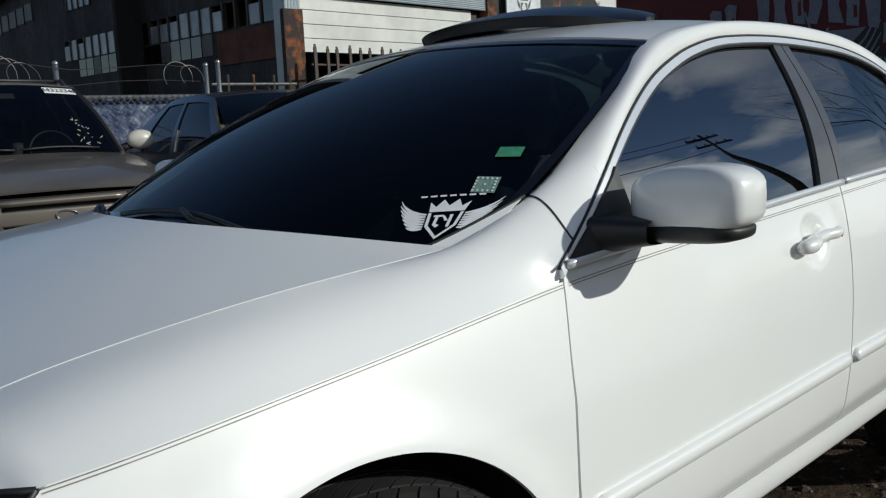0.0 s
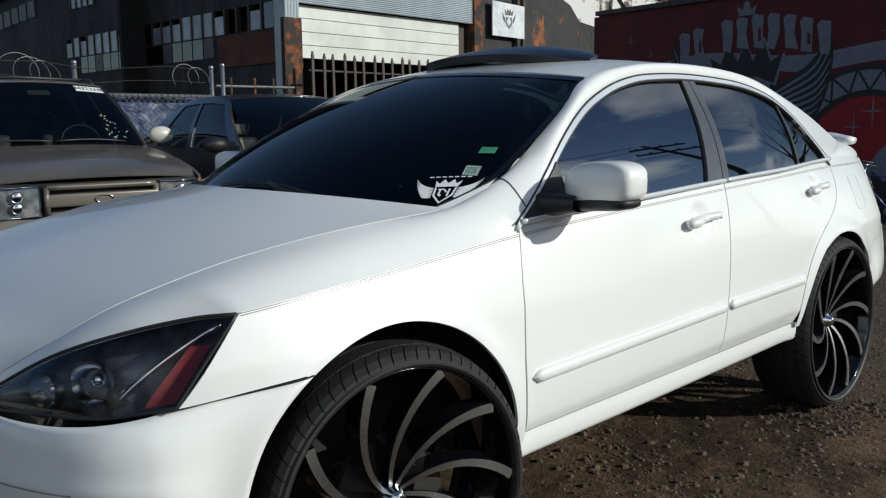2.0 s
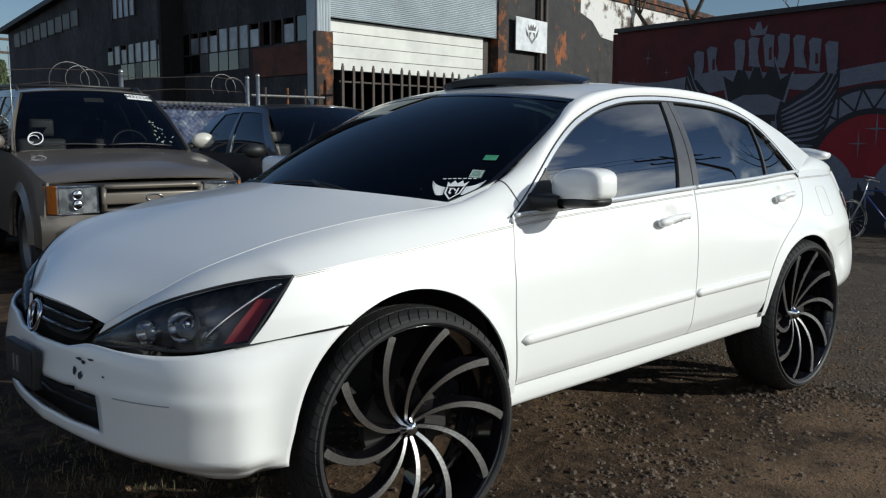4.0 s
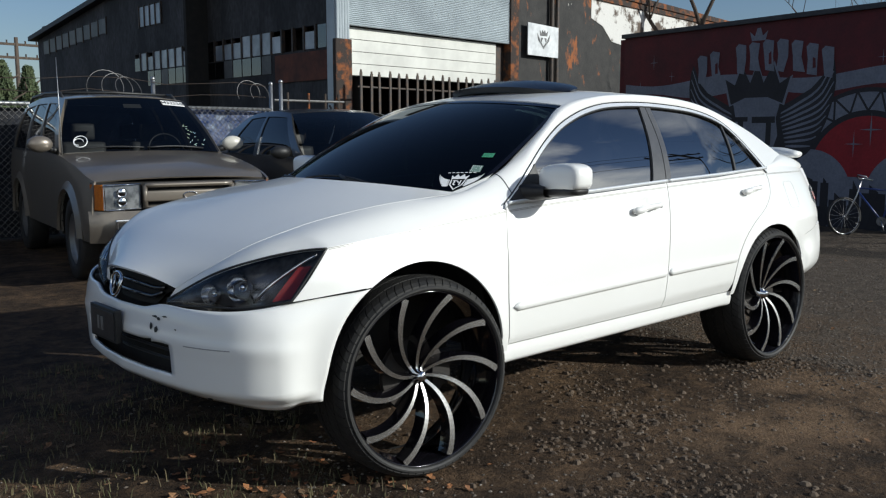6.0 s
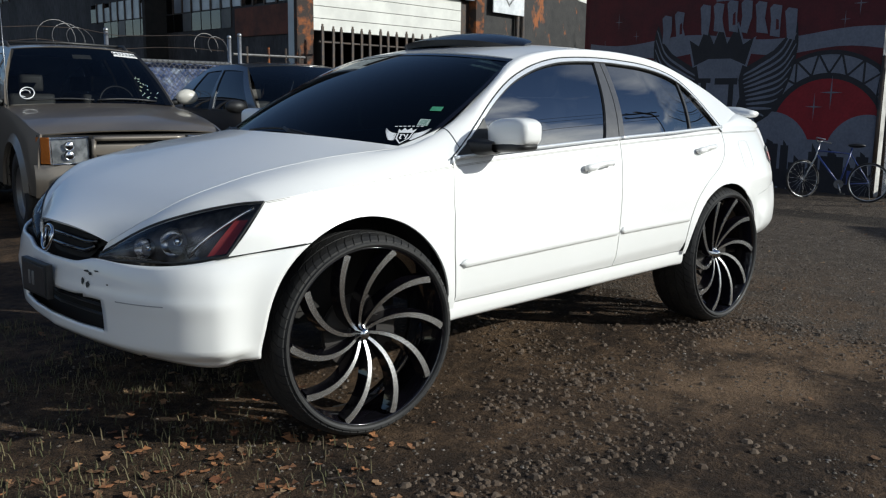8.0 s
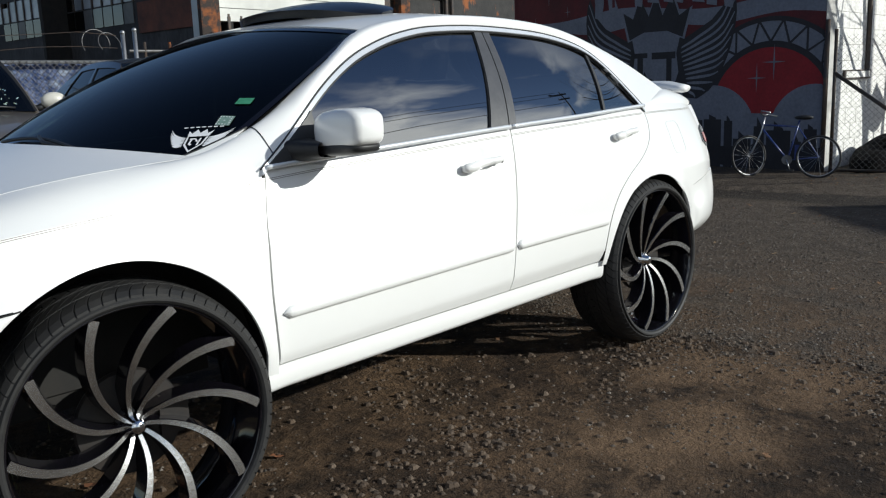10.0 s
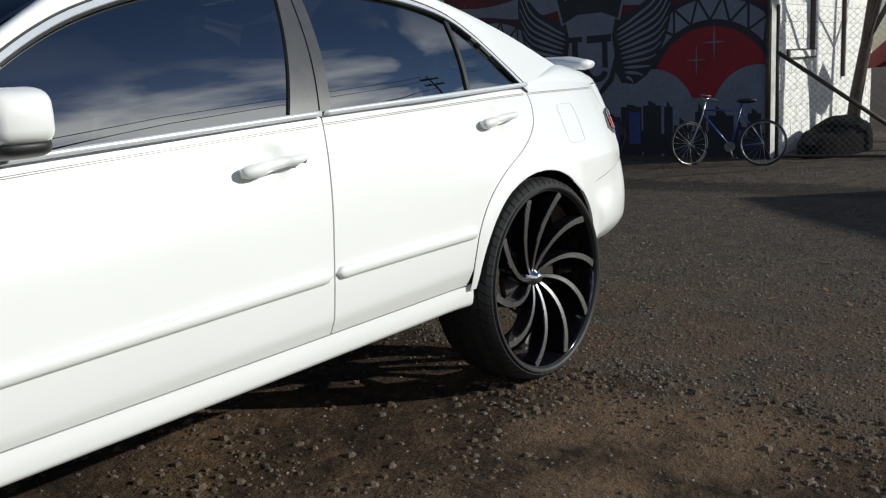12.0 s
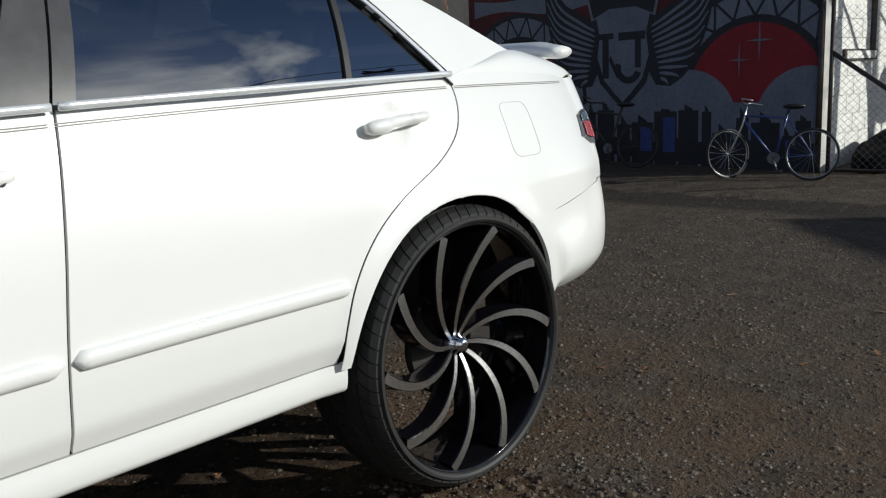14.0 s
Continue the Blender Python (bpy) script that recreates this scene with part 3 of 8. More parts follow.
M_PEEL = peeling()
M_CORR = mat("pale corrugated sheet", (0.42, 0.47, 0.50), 0.5, 0.2, other=(0.33, 0.37, 0.40), scale=1.5)
M_RUSTY = mat("orange rust", (0.22, 0.068, 0.018), 0.9, other=(0.030, 0.022, 0.019), scale=5, low=0.36, high=0.52, bump=0.5, bump_scale=30)
DOOR_U = 4.55
bm = bmesh.new()
prism(bm, [(DOOR_U + 0.25, -0.1), (15.0, -0.1), (15.0, 4.52), (DOOR_U + 0.25, 4.75)], on_garage, -0.3)
wall_garage = tagged(part("wall_garage", bm, M_PEEL), "peeling rust-streaked metal garage front", "wall", kind="structure")
bm = bmesh.new()
prism(bm, [(6.6, 4.55), (15.0, 4.44), (15.0, 4.62), (6.6, 4.74)], lambda u, v, w: on_garage(u, v, 0.06 + w), -0.42)
part("rusty_flashing", bm, M_RUSTY, wall_garage)
bm = bmesh.new()
prism(bm, [(7.6, 4.10), (8.1, 3.95), (8.5, 3.62), (9.2, 3.55), (10.4, 3.40), (15.0, 3.2), (15.0, 4.46), (7.6, 4.53)], lambda u, v, w: on_garage(u, v, 0.012 + w), -0.02)
part("white_render", bm, mat("flaking white render", (0.60, 0.59, 0.57), 0.9, other=(0.10, 0.075, 0.06), scale=1.6, low=0.52, high=0.58, bump=0.5, bump_scale=20), wall_garage)
bm = bmesh.new()
prism(bm, [(DOOR_U, -0.1), (DOOR_U + 0.27, -0.1), (DOOR_U + 0.27, 4.75), (DOOR_U, 4.75)], lambda u, v, w: on_garage(u, v, 0.05 + w), -0.3)
part("rusty_column", bm, M_RUSTY, wall_garage)
bm = bmesh.new()
prism(bm, [(DOOR_U + 0.25, 4.76), (15.0, 4.53), (15.0, 4.66), (DOOR_U + 0.25, 4.90)], lambda u, v, w: on_garage(u, v, 0.10 + w), -0.5)
part("eaves", bm, M_RUSTY, wall_garage, "rusted eaves")
for u in (5.95, 6.15):
    bm = bmesh.new()
    rod(bm, on_garage(u, 0, 0.08), on_garage(u, 4.7, 0.08), 0.05, n=10)
    part("downpipe", bm, M_STEELDARK, wall_garage)
# corrugated header: real ribs, running level
bm = bmesh.new()
nrib = 44
for k in range(nrib):
    z0 = 3.27 + 1.48 * k / nrib
    dz = 1.48 / nrib
    v = [bm.verts.new(on_garage(u, z, w)) for z, w in ((z0, 0.0), (z0 + dz * 0.5, 0.018), (z0 + dz, 0.0)) for u in (-0.02, DOOR_U)]
    bm.faces.new((v[0], v[1], v[3], v[2]))
    bm.faces.new((v[2], v[3], v[5], v[4]))
tagged(part("wall_header", bm, M_CORR), "pale ribbed metal sheet over the garage door", "wall", kind="structure")
garage_door = tagged(holder("garage_door", Matrix.Translation(on_garage(DOOR_U / 2, 2.3))), "white sectional garage door, half raised", "garage door")
for k in range(4):
    bm = bmesh.new()
    z0 = 2.42 + 0.211 * k
    prism(bm, [(0.03, z0 + 0.006), (DOOR_U - 0.32, z0 + 0.006), (DOOR_U - 0.32, z0 + 0.206), (0.03, z0 + 0.206)], lambda u, v, w: on_garage(u, v, -0.10 + w), -0.04)
    part("door_section", bm, M_DOORWHITE, garage_door)
bm = bmesh.new()
prism(bm, [(0.0, 2.41), (DOOR_U, 2.41), (DOOR_U, 3.27), (0.0, 3.27)], lambda u, v, w: on_garage(u, v, -0.15 + w), -0.02)
part("door_backing", bm, M_STEELDARK, garage_door)
# shed behind the open door: near-black sheets stand in for its shade
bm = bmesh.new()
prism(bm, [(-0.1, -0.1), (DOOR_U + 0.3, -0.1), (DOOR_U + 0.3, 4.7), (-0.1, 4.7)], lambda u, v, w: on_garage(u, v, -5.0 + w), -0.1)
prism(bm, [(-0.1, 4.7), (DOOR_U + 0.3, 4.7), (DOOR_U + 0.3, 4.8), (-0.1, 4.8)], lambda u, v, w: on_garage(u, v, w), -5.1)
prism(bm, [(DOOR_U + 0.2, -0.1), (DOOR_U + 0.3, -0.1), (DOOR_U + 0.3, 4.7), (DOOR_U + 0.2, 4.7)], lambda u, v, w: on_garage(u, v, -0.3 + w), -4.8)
tagged(part("wall_shed", bm, M_DARK), "near-black sheets standing in for the unlit garage inside", "wall", kind="structure")
# painted board beside the door with a plain crowned emblem
sign = tagged(holder("sign_board", Matrix.Translation(on_garage(5.35, 3.0))), "white square board with a small black crowned emblem", "sign")
SU0, SU1, SV0, SV1 = 5.02, 6.12, 3.10, 3.76
bm = bmesh.new()
prism(bm, [(SU0, SV0 - 0.02), (SU1, SV0 - 0.03), (SU1, SV1 - 0.03), (SU0, SV1)], lambda u, v, w: on_garage(u, v, 0.14 + w), -0.025)
part("board", bm, mat("weathered white board", (0.66, 0.68, 0.70), 0.7, other=(0.45, 0.47, 0.49), scale=4), sign)
cu, cv = (SU0 + SU1) / 2, (SV0 + SV1) / 2
for poly in ([(cu - 0.13, cv + 0.08), (cu - 0.15, cv + 0.20), (cu - 0.08, cv + 0.14), (cu - 0.04, cv + 0.22), (cu, cv + 0.15), (cu + 0.04, cv + 0.22), (cu + 0.08, cv + 0.14), (cu + 0.15, cv + 0.20), (cu + 0.13, cv + 0.08)],
             [(cu - 0.02, cv + 0.04), (cu - 0.10, cv + 0.04), (cu - 0.12, cv - 0.08), (cu, cv - 0.20), (cu + 0.12, cv - 0.08), (cu + 0.10, cv + 0.04), (cu + 0.02, cv + 0.04), (cu + 0.08, cv - 0.06), (cu, cv - 0.14), (cu - 0.08, cv - 0.06)],
             [(cu - 0.13, cv), (cu - 0.24, cv + 0.14), (cu - 0.20, cv - 0.02), (cu - 0.13, cv - 0.08)], [(cu + 0.13, cv), (cu + 0.24, cv + 0.14), (cu + 0.20, cv - 0.02), (cu + 0.13, cv - 0.08)]):
    bm = bmesh.new()
    f = bm.faces.new([bm.verts.new(on_garage(u, v, 0.144)) for u, v in poly])
    part("emblem_shape", bm, mat("sign black", (0.03, 0.03, 0.035), 0.7, other=(0.2, 0.2, 0.2), scale=20) if not bpy.data.materials.get("sign black") else bpy.data.materials["sign black"], sign)

# corner column and long wall with window bands
LX = 6.93
bm = bmesh.new()
for k in range(5):
    rod(bm, (LX - 0.02 + 0.055 * k - 0.16, 9.24, -0.1), (LX - 0.02 + 0.055 * k - 0.16, 9.24, 5.2), 0.032, n=8)
box(bm, (LX - 0.22, 9.26, -0.1), (LX + 0.06, 9.5, 5.2))
tagged(part("corner_column", bm, M_CORR), "ribbed pale metal building corner, rusted at its foot", "column", kind="structure")
bm = bmesh.new()
box(bm, (LX - 0.26, 9.18, 0.0), (LX + 0.09, 9.28, 3.02), bevel=0.03)
tagged(part("corner_rust", bm, M_RUSTY), "rust-eaten cladding on the building corner", "column", kind="structure")
M_LONG = mat("soot-dark weathered cladding", (0.013, 0.013, 0.015), 0.8, other=(0.056, 0.055, 0.060), scale=1.0, detail=9.0, low=0.42, high=0.72, bump=0.4, bump_scale=14, stretch=(1, 1, 0.45), fine=0.45)
M_BRICK = mat("dull red brick", (0.13, 0.046, 0.030), 0.9, other=(0.06, 0.028, 0.022), scale=3, bump=0.4, bump_scale=25)
M_PANE = glass("dusty pane", (0.05, 0.055, 0.06), 2.2, 0.12)
M_PANEDIM = mat("grimy pane", (0.085, 0.082, 0.08), 0.45, other=(0.035, 0.035, 0.04), scale=2.2, low=0.35, high=0.65)
# pale base colour imitates the sky reflected in the glass
M_PANEPALE = mat("pane with sky painted in", (0.40, 0.44, 0.50), 0.2, other=(0.14, 0.16, 0.19), scale=1.2, low=0.3, high=0.7)
bm = bmesh.new()
W0, W1 = 2.93, 3.34          # lower window band
U0, U1 = 3.98, 4.44          # small upper windows
box(bm, (LX, 9.45, -0.1), (LX + 0.2, 25.5, W0))
prism(bm, [(9.45, W1), (25.5, W1), (25.5, 4.27), (19.9, 4.87), (9.45, 5.15)], lambda y, z, w: Vector((LX + w, y, z)), 0.2)
box(bm, (LX, 9.45, W0), (LX + 0.2, 9.75, W1))
box(bm, (LX, 18.2, W0), (LX + 0.2, 25.5, W1))
box(bm, (LX + 0.2, 25.3, -0.1), (LX + 4, 25.5, 4.26))
wall_long = tagged(part("wall_long", bm, M_LONG), "long dark weathered warehouse wall with bands of panes", "wall", kind="structure")
bm = bmesh.new()
prism(bm, [(9.40, 5.16), (19.9, 4.88), (25.8, 4.25), (25.8, 4.38), (19.9, 5.01), (9.40, 5.29)], lambda y, z, w: Vector((LX - 0.20 + w, y, z)), 4.7)
tagged(part("roof_long", bm, M_COPING), "low dark roof edge of the warehouse", "roof", kind="structure")
# one near-black sheet close behind the panes imitates an unlit inside
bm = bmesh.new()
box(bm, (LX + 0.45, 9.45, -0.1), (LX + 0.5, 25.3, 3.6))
tagged(part("wall_long_inner", bm, M_DARK), "near-black sheet standing in for the unlit warehouse inside", "wall", kind="structure")
bm = bmesh.new()
box(bm, (LX - 0.03, 9.6, 2.36), (LX + 0.01, 11.55, W0 - 0.05))
part("brick_panel", bm, M_BRICK, wall_long)
for k in range(22):
    bm = bmesh.new()
    box(bm, (LX - 0.03, 9.75 + 0.02 + 0.385 * k - 0.025, W0 - 0.02), (LX + 0.05, 9.75 + 0.02 + 0.385 * k + 0.025, W1 + 0.02))
    part("mullion", bm, M_STEELDARK, wall_long)
rnd = random.Random(8)
for k in range(22):
    y = 9.77 + 0.385 * k
    if k in (2, 3):
        continue
    bm = bmesh.new()
    box(bm, (LX - 0.006, y + 0.025, W0), (LX + 0.006, y + 0.36, W1 - (0.1 if rnd.random() < 0.2 else 0)))
    part("window_pane", bm, M_PANEPALE if rnd.random() < 0.88 else M_PANE, wall_long)
for k in range(5):
    bm = bmesh.new()
    box(bm, (LX - 0.04, 16.58 + 0.31 * k - 0.02, U0 - 0.03), (LX + 0.01, 16.58 + 0.31 * k + 0.02, U1 + 0.03))
    part("mullion", bm, M_STEELDARK, wall_long)
    if k < 4:
        bm = bmesh.new()
        box(bm, (LX - 0.015, 16.60 + 0.31 * k, U0), (LX + 0.01, 16.87 + 0.31 * k, U1))
        part("window_pane", bm, M_PANEPALE, wall_long)
# a lower row of dark panes
for k in range(15):
    y = 11.70 + 0.385 * k
    bm = bmesh.new()
    box(bm, (LX - 0.016, y + 0.02, 2.55), (LX + 0.01, y + 0.365, W0 - 0.03))
    part("window_pane", bm, M_PANE if k % 4 else M_PANEDIM, wall_long)
# dim dusty panes high on the far half
for k in range(9):
    y = 20.0 + 0.56 * k
    zc = 4.22 - 0.050 * (y - 19.9)
    bm = bmesh.new()
    box(bm, (LX - 0.014, y, zc - 0.19), (LX + 0.01, y + 0.46, zc + 0.19))
    part("window_pane", bm, M_PANEDIM, wall_long)
    bm = bmesh.new()
    box(bm, (LX - 0.030, y - 0.07, zc - 0.23), (LX + 0.01, y - 0.03, zc + 0.23))
    part("mullion", bm, M_STEELDARK, wall_long)
# brick stack house beyond the warehouse
bh = tagged(holder("brick_house", Matrix.Translation((9.6, 31.4, 0))), "tan brick chimney stack far behind the warehouse", "building")
bm = bmesh.new()
box(bm, (9.15, 31, 0), (9.9, 31.8, 5.32))
bw = part("brick_wall", bm, mat("tan brick", (0.16, 0.10, 0.07), 0.9, other=(0.11, 0.07, 0.05), scale=6, bump=0.4, bump_scale=20), bh)
bm = bmesh.new()
box(bm, (9.1, 30.95, 5.32), (9.95, 31.85, 5.42))
part("roof", bm, M_COPING, bh)

# ---- white sedan: nose towards -x, its left side towards -y ----
white_sedan = tagged(holder("white_sedan", Matrix.Translation((1.37, 0, 0))), "white four-door sedan raised on oversized black and machined wheels", "car")
FW, RW = Vector((0.0, -0.90, 0.432)), Vector((2.757, -0.885, 0.420))     # arch centres, left side
ARCH_F, ARCH_R = 0.452, 0.428

car_w = spline((-0.75, 0.70), (-0.6, 0.80), (-0.45, 0.862), (-0.26, 0.900), (0, 0.908), (0.5, 0.910), (1.4, 0.912), (2.4, 0.907), (2.74, 0.903), (3.1, 0.885), (3.4, 0.842), (3.6, 0.775), (3.8, 0.68))
car_sec = spline((0.30, 0.06), (0.38, 0.035), (0.47, 0.022), (0.56, 0.008), (0.66, 0.0), (0.8, 0.004), (0.9, 0.014), (1.0, 0.032), (1.08, 0.053), (1.13, 0.070), (1.2, 0.10))
car_in = spline((-0.6, 0.10), (0.5, 0.10), (1.2, 0.02), (2.0, 0.0), (2.85, 0.16), (3.8, 0.25))
belt = spline((0.45, 1.072), (1.0, 1.100), (1.71, 1.130), (2.3, 1.150), (2.85, 1.166))
door_front = spline((0.40, 0.500), (0.465, 0.498), (0.60, 0.483), (0.72, 0.477), (0.905, 0.488), (1.08, 0.530))
door_mid = spline((0.40, 1.645), (0.48, 1.646), (0.67, 1.652), (0.9, 1.680), (1.05, 1.700), (1.15, 1.712))
door_rear = spline((0.40, 2.29), (0.47, 2.30), (0.58, 2.318), (0.68, 2.352), (0.78, 2.425), (0.86, 2.53), (0.94, 2.70), (1.0, 2.79), (1.06, 2.835), (1.12, 2.852), (1.18, 2.846))
HANDLES = ((1.484, 1.004), (2.566, 1.048))


def side(x, z, s=-1, proud=0.0):
    """The body's side at x and height z."""
    y = car_w(x) - car_sec(z) - max(z - 0.85, 0) * car_in(x) + proud
    for c, ra in ((FW, ARCH_F), (RW, ARCH_R)):
        d = math.hypot(x - c.x, z - c.z) - ra
        if abs(d) < 0.16:
            y += 0.014 * math.exp(-(d / 0.05) ** 2) * smoothstep(0.40, 0.52, z)
    for hx, hz in HANDLES:
        y -= 0.021 * math.exp(-(((x - hx - 0.004) / 0.052) ** 2 + ((z - hz) / 0.050) ** 2) ** 2.4)
    return Vector((x, s * y, z))


def outwards(p):
    return Vector((0.0, p.y, max(p.z - 0.75, 0) * 0.6))


def shell(ob, t=0.010):
    m = ob.modifiers.new("thickness", "SOLIDIFY")
    m.thickness, m.offset = t, -1.0
    e = ob.modifiers.new("rim", "EDGE_SPLIT")
    e.split_angle = radians(45)
    return ob


def panel(name, fn, nu, nv, parent=None, material=None, label="", out=outwards, t=0.010, both=True):
    """A body panel over fn(u, v, s), for the left side (s = -1) and the right."""
    made = []
    for s in (-1, 1) if both else (-1,):
        bm = bmesh.new()
        sheet(bm, lambda u, v: fn(u, v, s), nu, nv, out)
        made.append(shell(part(name, bm, material or M_WHITE, parent or white_sedan, label, smooth=True), t))
    return made


def strip(name, path, width, proud, material, parent=None, label="", n=48, s=-1, end=0.0):
    """A rounded moulding laid on a surface: path(u, v) with v across from -1 to 1, standing proud along y."""
    bm = bmesh.new()
    cs = ((-1, -0.4), (-0.9, 0.5), (-0.5, 0.95), (0, 1.0), (0.5, 0.95), (0.9, 0.5), (1, -0.4))
    rows = []
    for i in range(n + 1):
        u = i / n
        k = 1.0
        if end:
            k = min(1.0, math.sqrt(max(1 - (1 - min(u, 1 - u) / end) ** 2, 0.02))) if min(u, 1 - u) < end else 1.0
        rows.append([bm.verts.new(path(u, v * width / 2 * k) + Vector((0, s * proud * h * (0.5 + 0.5 * k), 0))) for v, h in cs])
    for a, b in zip(rows, rows[1:]):
        for j in range(len(cs) - 1):
            bm.faces.new((a[j], b[j], b[j + 1], a[j + 1]))
    bm.faces.new(rows[0])
    bm.faces.new(rows[-1][::-1])
    bmesh.ops.recalc_face_normals(bm, faces=bm.faces)
    return part(name, bm, material, parent or white_sedan, label, smooth=True)


# crease where the side turns into the shoulder
fender_top = spline((-0.42, 0.962), (-0.2, 0.985), (0.1, 1.010), (0.53, 1.050))


def arch_z(x, c, ra):
    d = ra * ra - (x - c.x) ** 2
    return c.z + math.sqrt(d) if d > 0 else -9


def fender(u, v, s):
    # from the lamp's rear edge to the door; cut by the bumper, the arch and the sill below
    x1 = door_front(0.46 + v * 0.6) - 0.004
    x0 = -0.534
    x = x0 + (x1 - x0) * u
    lo = max(arch_z(x, FW, ARCH_F), 0.445) if x > -0.262 else 0.812 + (x + 0.262) * 0.105
    z_lamp = 0.784 + (x + 0.534) / 0.140 * 0.176
    hi = max(min(fender_top(x), z_lamp), lo + 0.001)
    return side(x, lo + (hi - lo) * v, s)


panel("front_fender", fender, 120, 22)

hood_c = spline((0, -0.806, 0.842), (0.2, -0.68, 0.898), (0.4, -0.49, 0.986), (0.7, -0.16, 1.100), (1, 0.10, 1.166))
hood_e = spline((0, -0.742, 0.335, 0.792), (0.15, -0.655, 0.450, 0.876), (0.3, -0.545, 0.532, 0.952), (0.42, -0.43, 0.585, 1.000), (0.55, -0.27, 0.628, 1.046), (0.75, 0.0, 0.688, 1.094), (1, 0.37, 0.716, 1.122))


def hood(u, v):
    w = 2 * v - 1
    c, e = hood_c(u), hood_e(u)
    a = abs(w)
    return Vector((c.x + (e.x - c.x) * a ** 2, e.y * w, c.y + (e.z - c.y) * a ** 2.4))


bm = bmesh.new()
sheet(bm, hood, 44, 40, lambda p: Vector((-0.2, 0, 1)))
shell(part("hood", bm, M_WHITE, white_sedan, smooth=True))


lamp_low = spline((0, -0.766, 0.300, 0.724), (0.3, -0.710, 0.510, 0.742), (0.6, -0.640, 0.672, 0.750), (1, -0.538, -side(-0.538, 0.784).y - 0.002, 0.784))
lamp_top = spline((0, -0.757, 0.304, 0.748), (0.3, -0.664, 0.500, 0.858), (0.6, -0.556, 0.655, 0.920), (0.85, -0.452, 0.765, 0.952), (1, -0.394, 0.838, 0.962))


def shoulder(u, v, s):
    # from the lamp's upper edge and the side's crease up to the hood's edge
    e = hood_e(u)
    if u < 0.42:
        a = lamp_top(u / 0.42)
    else:
        x0 = -0.394 + (u - 0.42) / 0.58 * (0.515 - 0.004 + 0.394)
        a = side(x0, fender_top(x0), 1)
    p = a.lerp(Vector((e.x, e.y + 0.002, e.z - 0.001)), v)
    p += Vector((0, 0.5, 0.8)) * 0.024 * math.sin(math.pi * v) * smoothstep(0.0, 0.5, u) * (1 - 0.65 * smoothstep(0.6, 1.0, u))
    p.y *= s
    return p


panel("fender_shoulder", lambda u, v, s: shoulder(0.78 * u, v, s), 50, 10, out=lambda p: Vector((0, p.y, 1)))


# front bumper
bump_plan = spline((0, -0.44, 0.885), (0.2, -0.56, 0.842), (0.4, -0.675, 0.735), (0.6, -0.760, 0.550), (0.8, -0.812, 0.300), (1, -0.838, 0.0))
bump_prof = spline((0.36, -0.012), (0.40, -0.008), (0.45, -0.002), (0.55, 0.004), (0.61, 0.010), (0.64, 0.004), (0.70, -0.006), (0.74, -0.020), (0.78, -0.045), (0.83, -0.05))
bump_top = spline((0, 0.808), (0.14, 0.785), (0.3, 0.762), (0.5, 0.742), (0.66, 0.736), (0.78, 0.736), (0.83, 0.722), (0.87, 0.712), (1, 0.710))
bump_low = spline((0, 0.398), (0.15, 0.386), (0.3, 0.380), (0.6, 0.395), (1, 0.410))


def bumper(s, z, proud=0.0):
    """s: 0 at the left arch, 1 in the middle, 2 at the right arch."""
    k = s if s <= 1 else 2 - s
    p, q = bump_plan(k), bump_plan(min(k + 0.01, 1.0)) if k < 0.995 else bump_plan(1.0)
    q0 = bump_plan(max(k - 0.01, 0))
    t = (q - q0).normalized()
    n = Vector((-t.y, t.x))
    if n.x > 0:
        n = -n
    off = bump_prof(z) * smoothstep(0.0, 0.25, k) + proud
    x, y = p.x + n.x * off, p.y + n.y * off
    f = 1 - smoothstep(0.0, 0.26, k)
    xa = FW.x - math.sqrt(max(ARCH_F ** 2 - (z - FW.z) ** 2, 0.0))
    x = x + (xa + (p.x + 0.44) - x) * f
    ys = -side(max(x, -0.6), max(z, 0.385)).y + proud * 0.9
    y = y + (ys - y) * f
    # flat chin turned under, ending short of the arch
    chin = 0.05 * min(max((0.436 - z) / 0.045, 0.0), 1.0) * smoothstep(0.0, 0.15, k)
    x += 0.034 * f * smoothstep(0.76, 0.46, z)
    x, y = x - n.x * chin, y - n.y * chin
    return Vector((x, -y if s <= 1 else y, z))


bm = bmesh.new()
ns, nz = 96, 26
g = [[bm.verts.new(bumper(2 * i / ns, bump_low(min(2 * i / ns, 2 - 2 * i / ns)) + (bump_top(min(2 * i / ns, 2 - 2 * i / ns)) - bump_low(min(2 * i / ns, 2 - 2 * i / ns))) * j / nz)) for j in range(nz + 1)] for i in range(ns + 1)]
for i in range(ns):
    for j in range(nz):
        c = (g[i][j].co + g[i + 1][j + 1].co) / 2
        if abs(c.y) < 0.385 and 0.480 < c.z < 0.595:
            continue
        f = bm.faces.new((g[i][j], g[i + 1][j], g[i + 1][j + 1], g[i][j + 1]))
        f.normal_update()
        if f.normal.dot(Vector((c.x + 0.2, c.y * 0.6, 0))) < 0:
            f.normal_flip()
bmesh.ops.delete(bm, geom=[v for v in bm.verts if not v.link_faces], context="VERTS")
shell(part("front_bumper", bm, M_WHITE, white_sedan, "white bumper with dark paint chips", smooth=True), 0.014)
bumper_ob = bpy.data.objects["front_bumper"]
bumper_ob.modifiers.remove(bumper_ob.modifiers["rim"])
# dark joint between the bumper and the fender
for s in (0, 2):
    bm = bmesh.new()
    tube(bm, [bumper(abs(s - 0.004 - 0.25 * k / 14), bump_top(0.004 + 0.25 * k / 14) + 0.0025, 0.0008) for k in range(15)], 0.0024, 6)
    part("joint", bm, M_BLACK, bumper_ob)
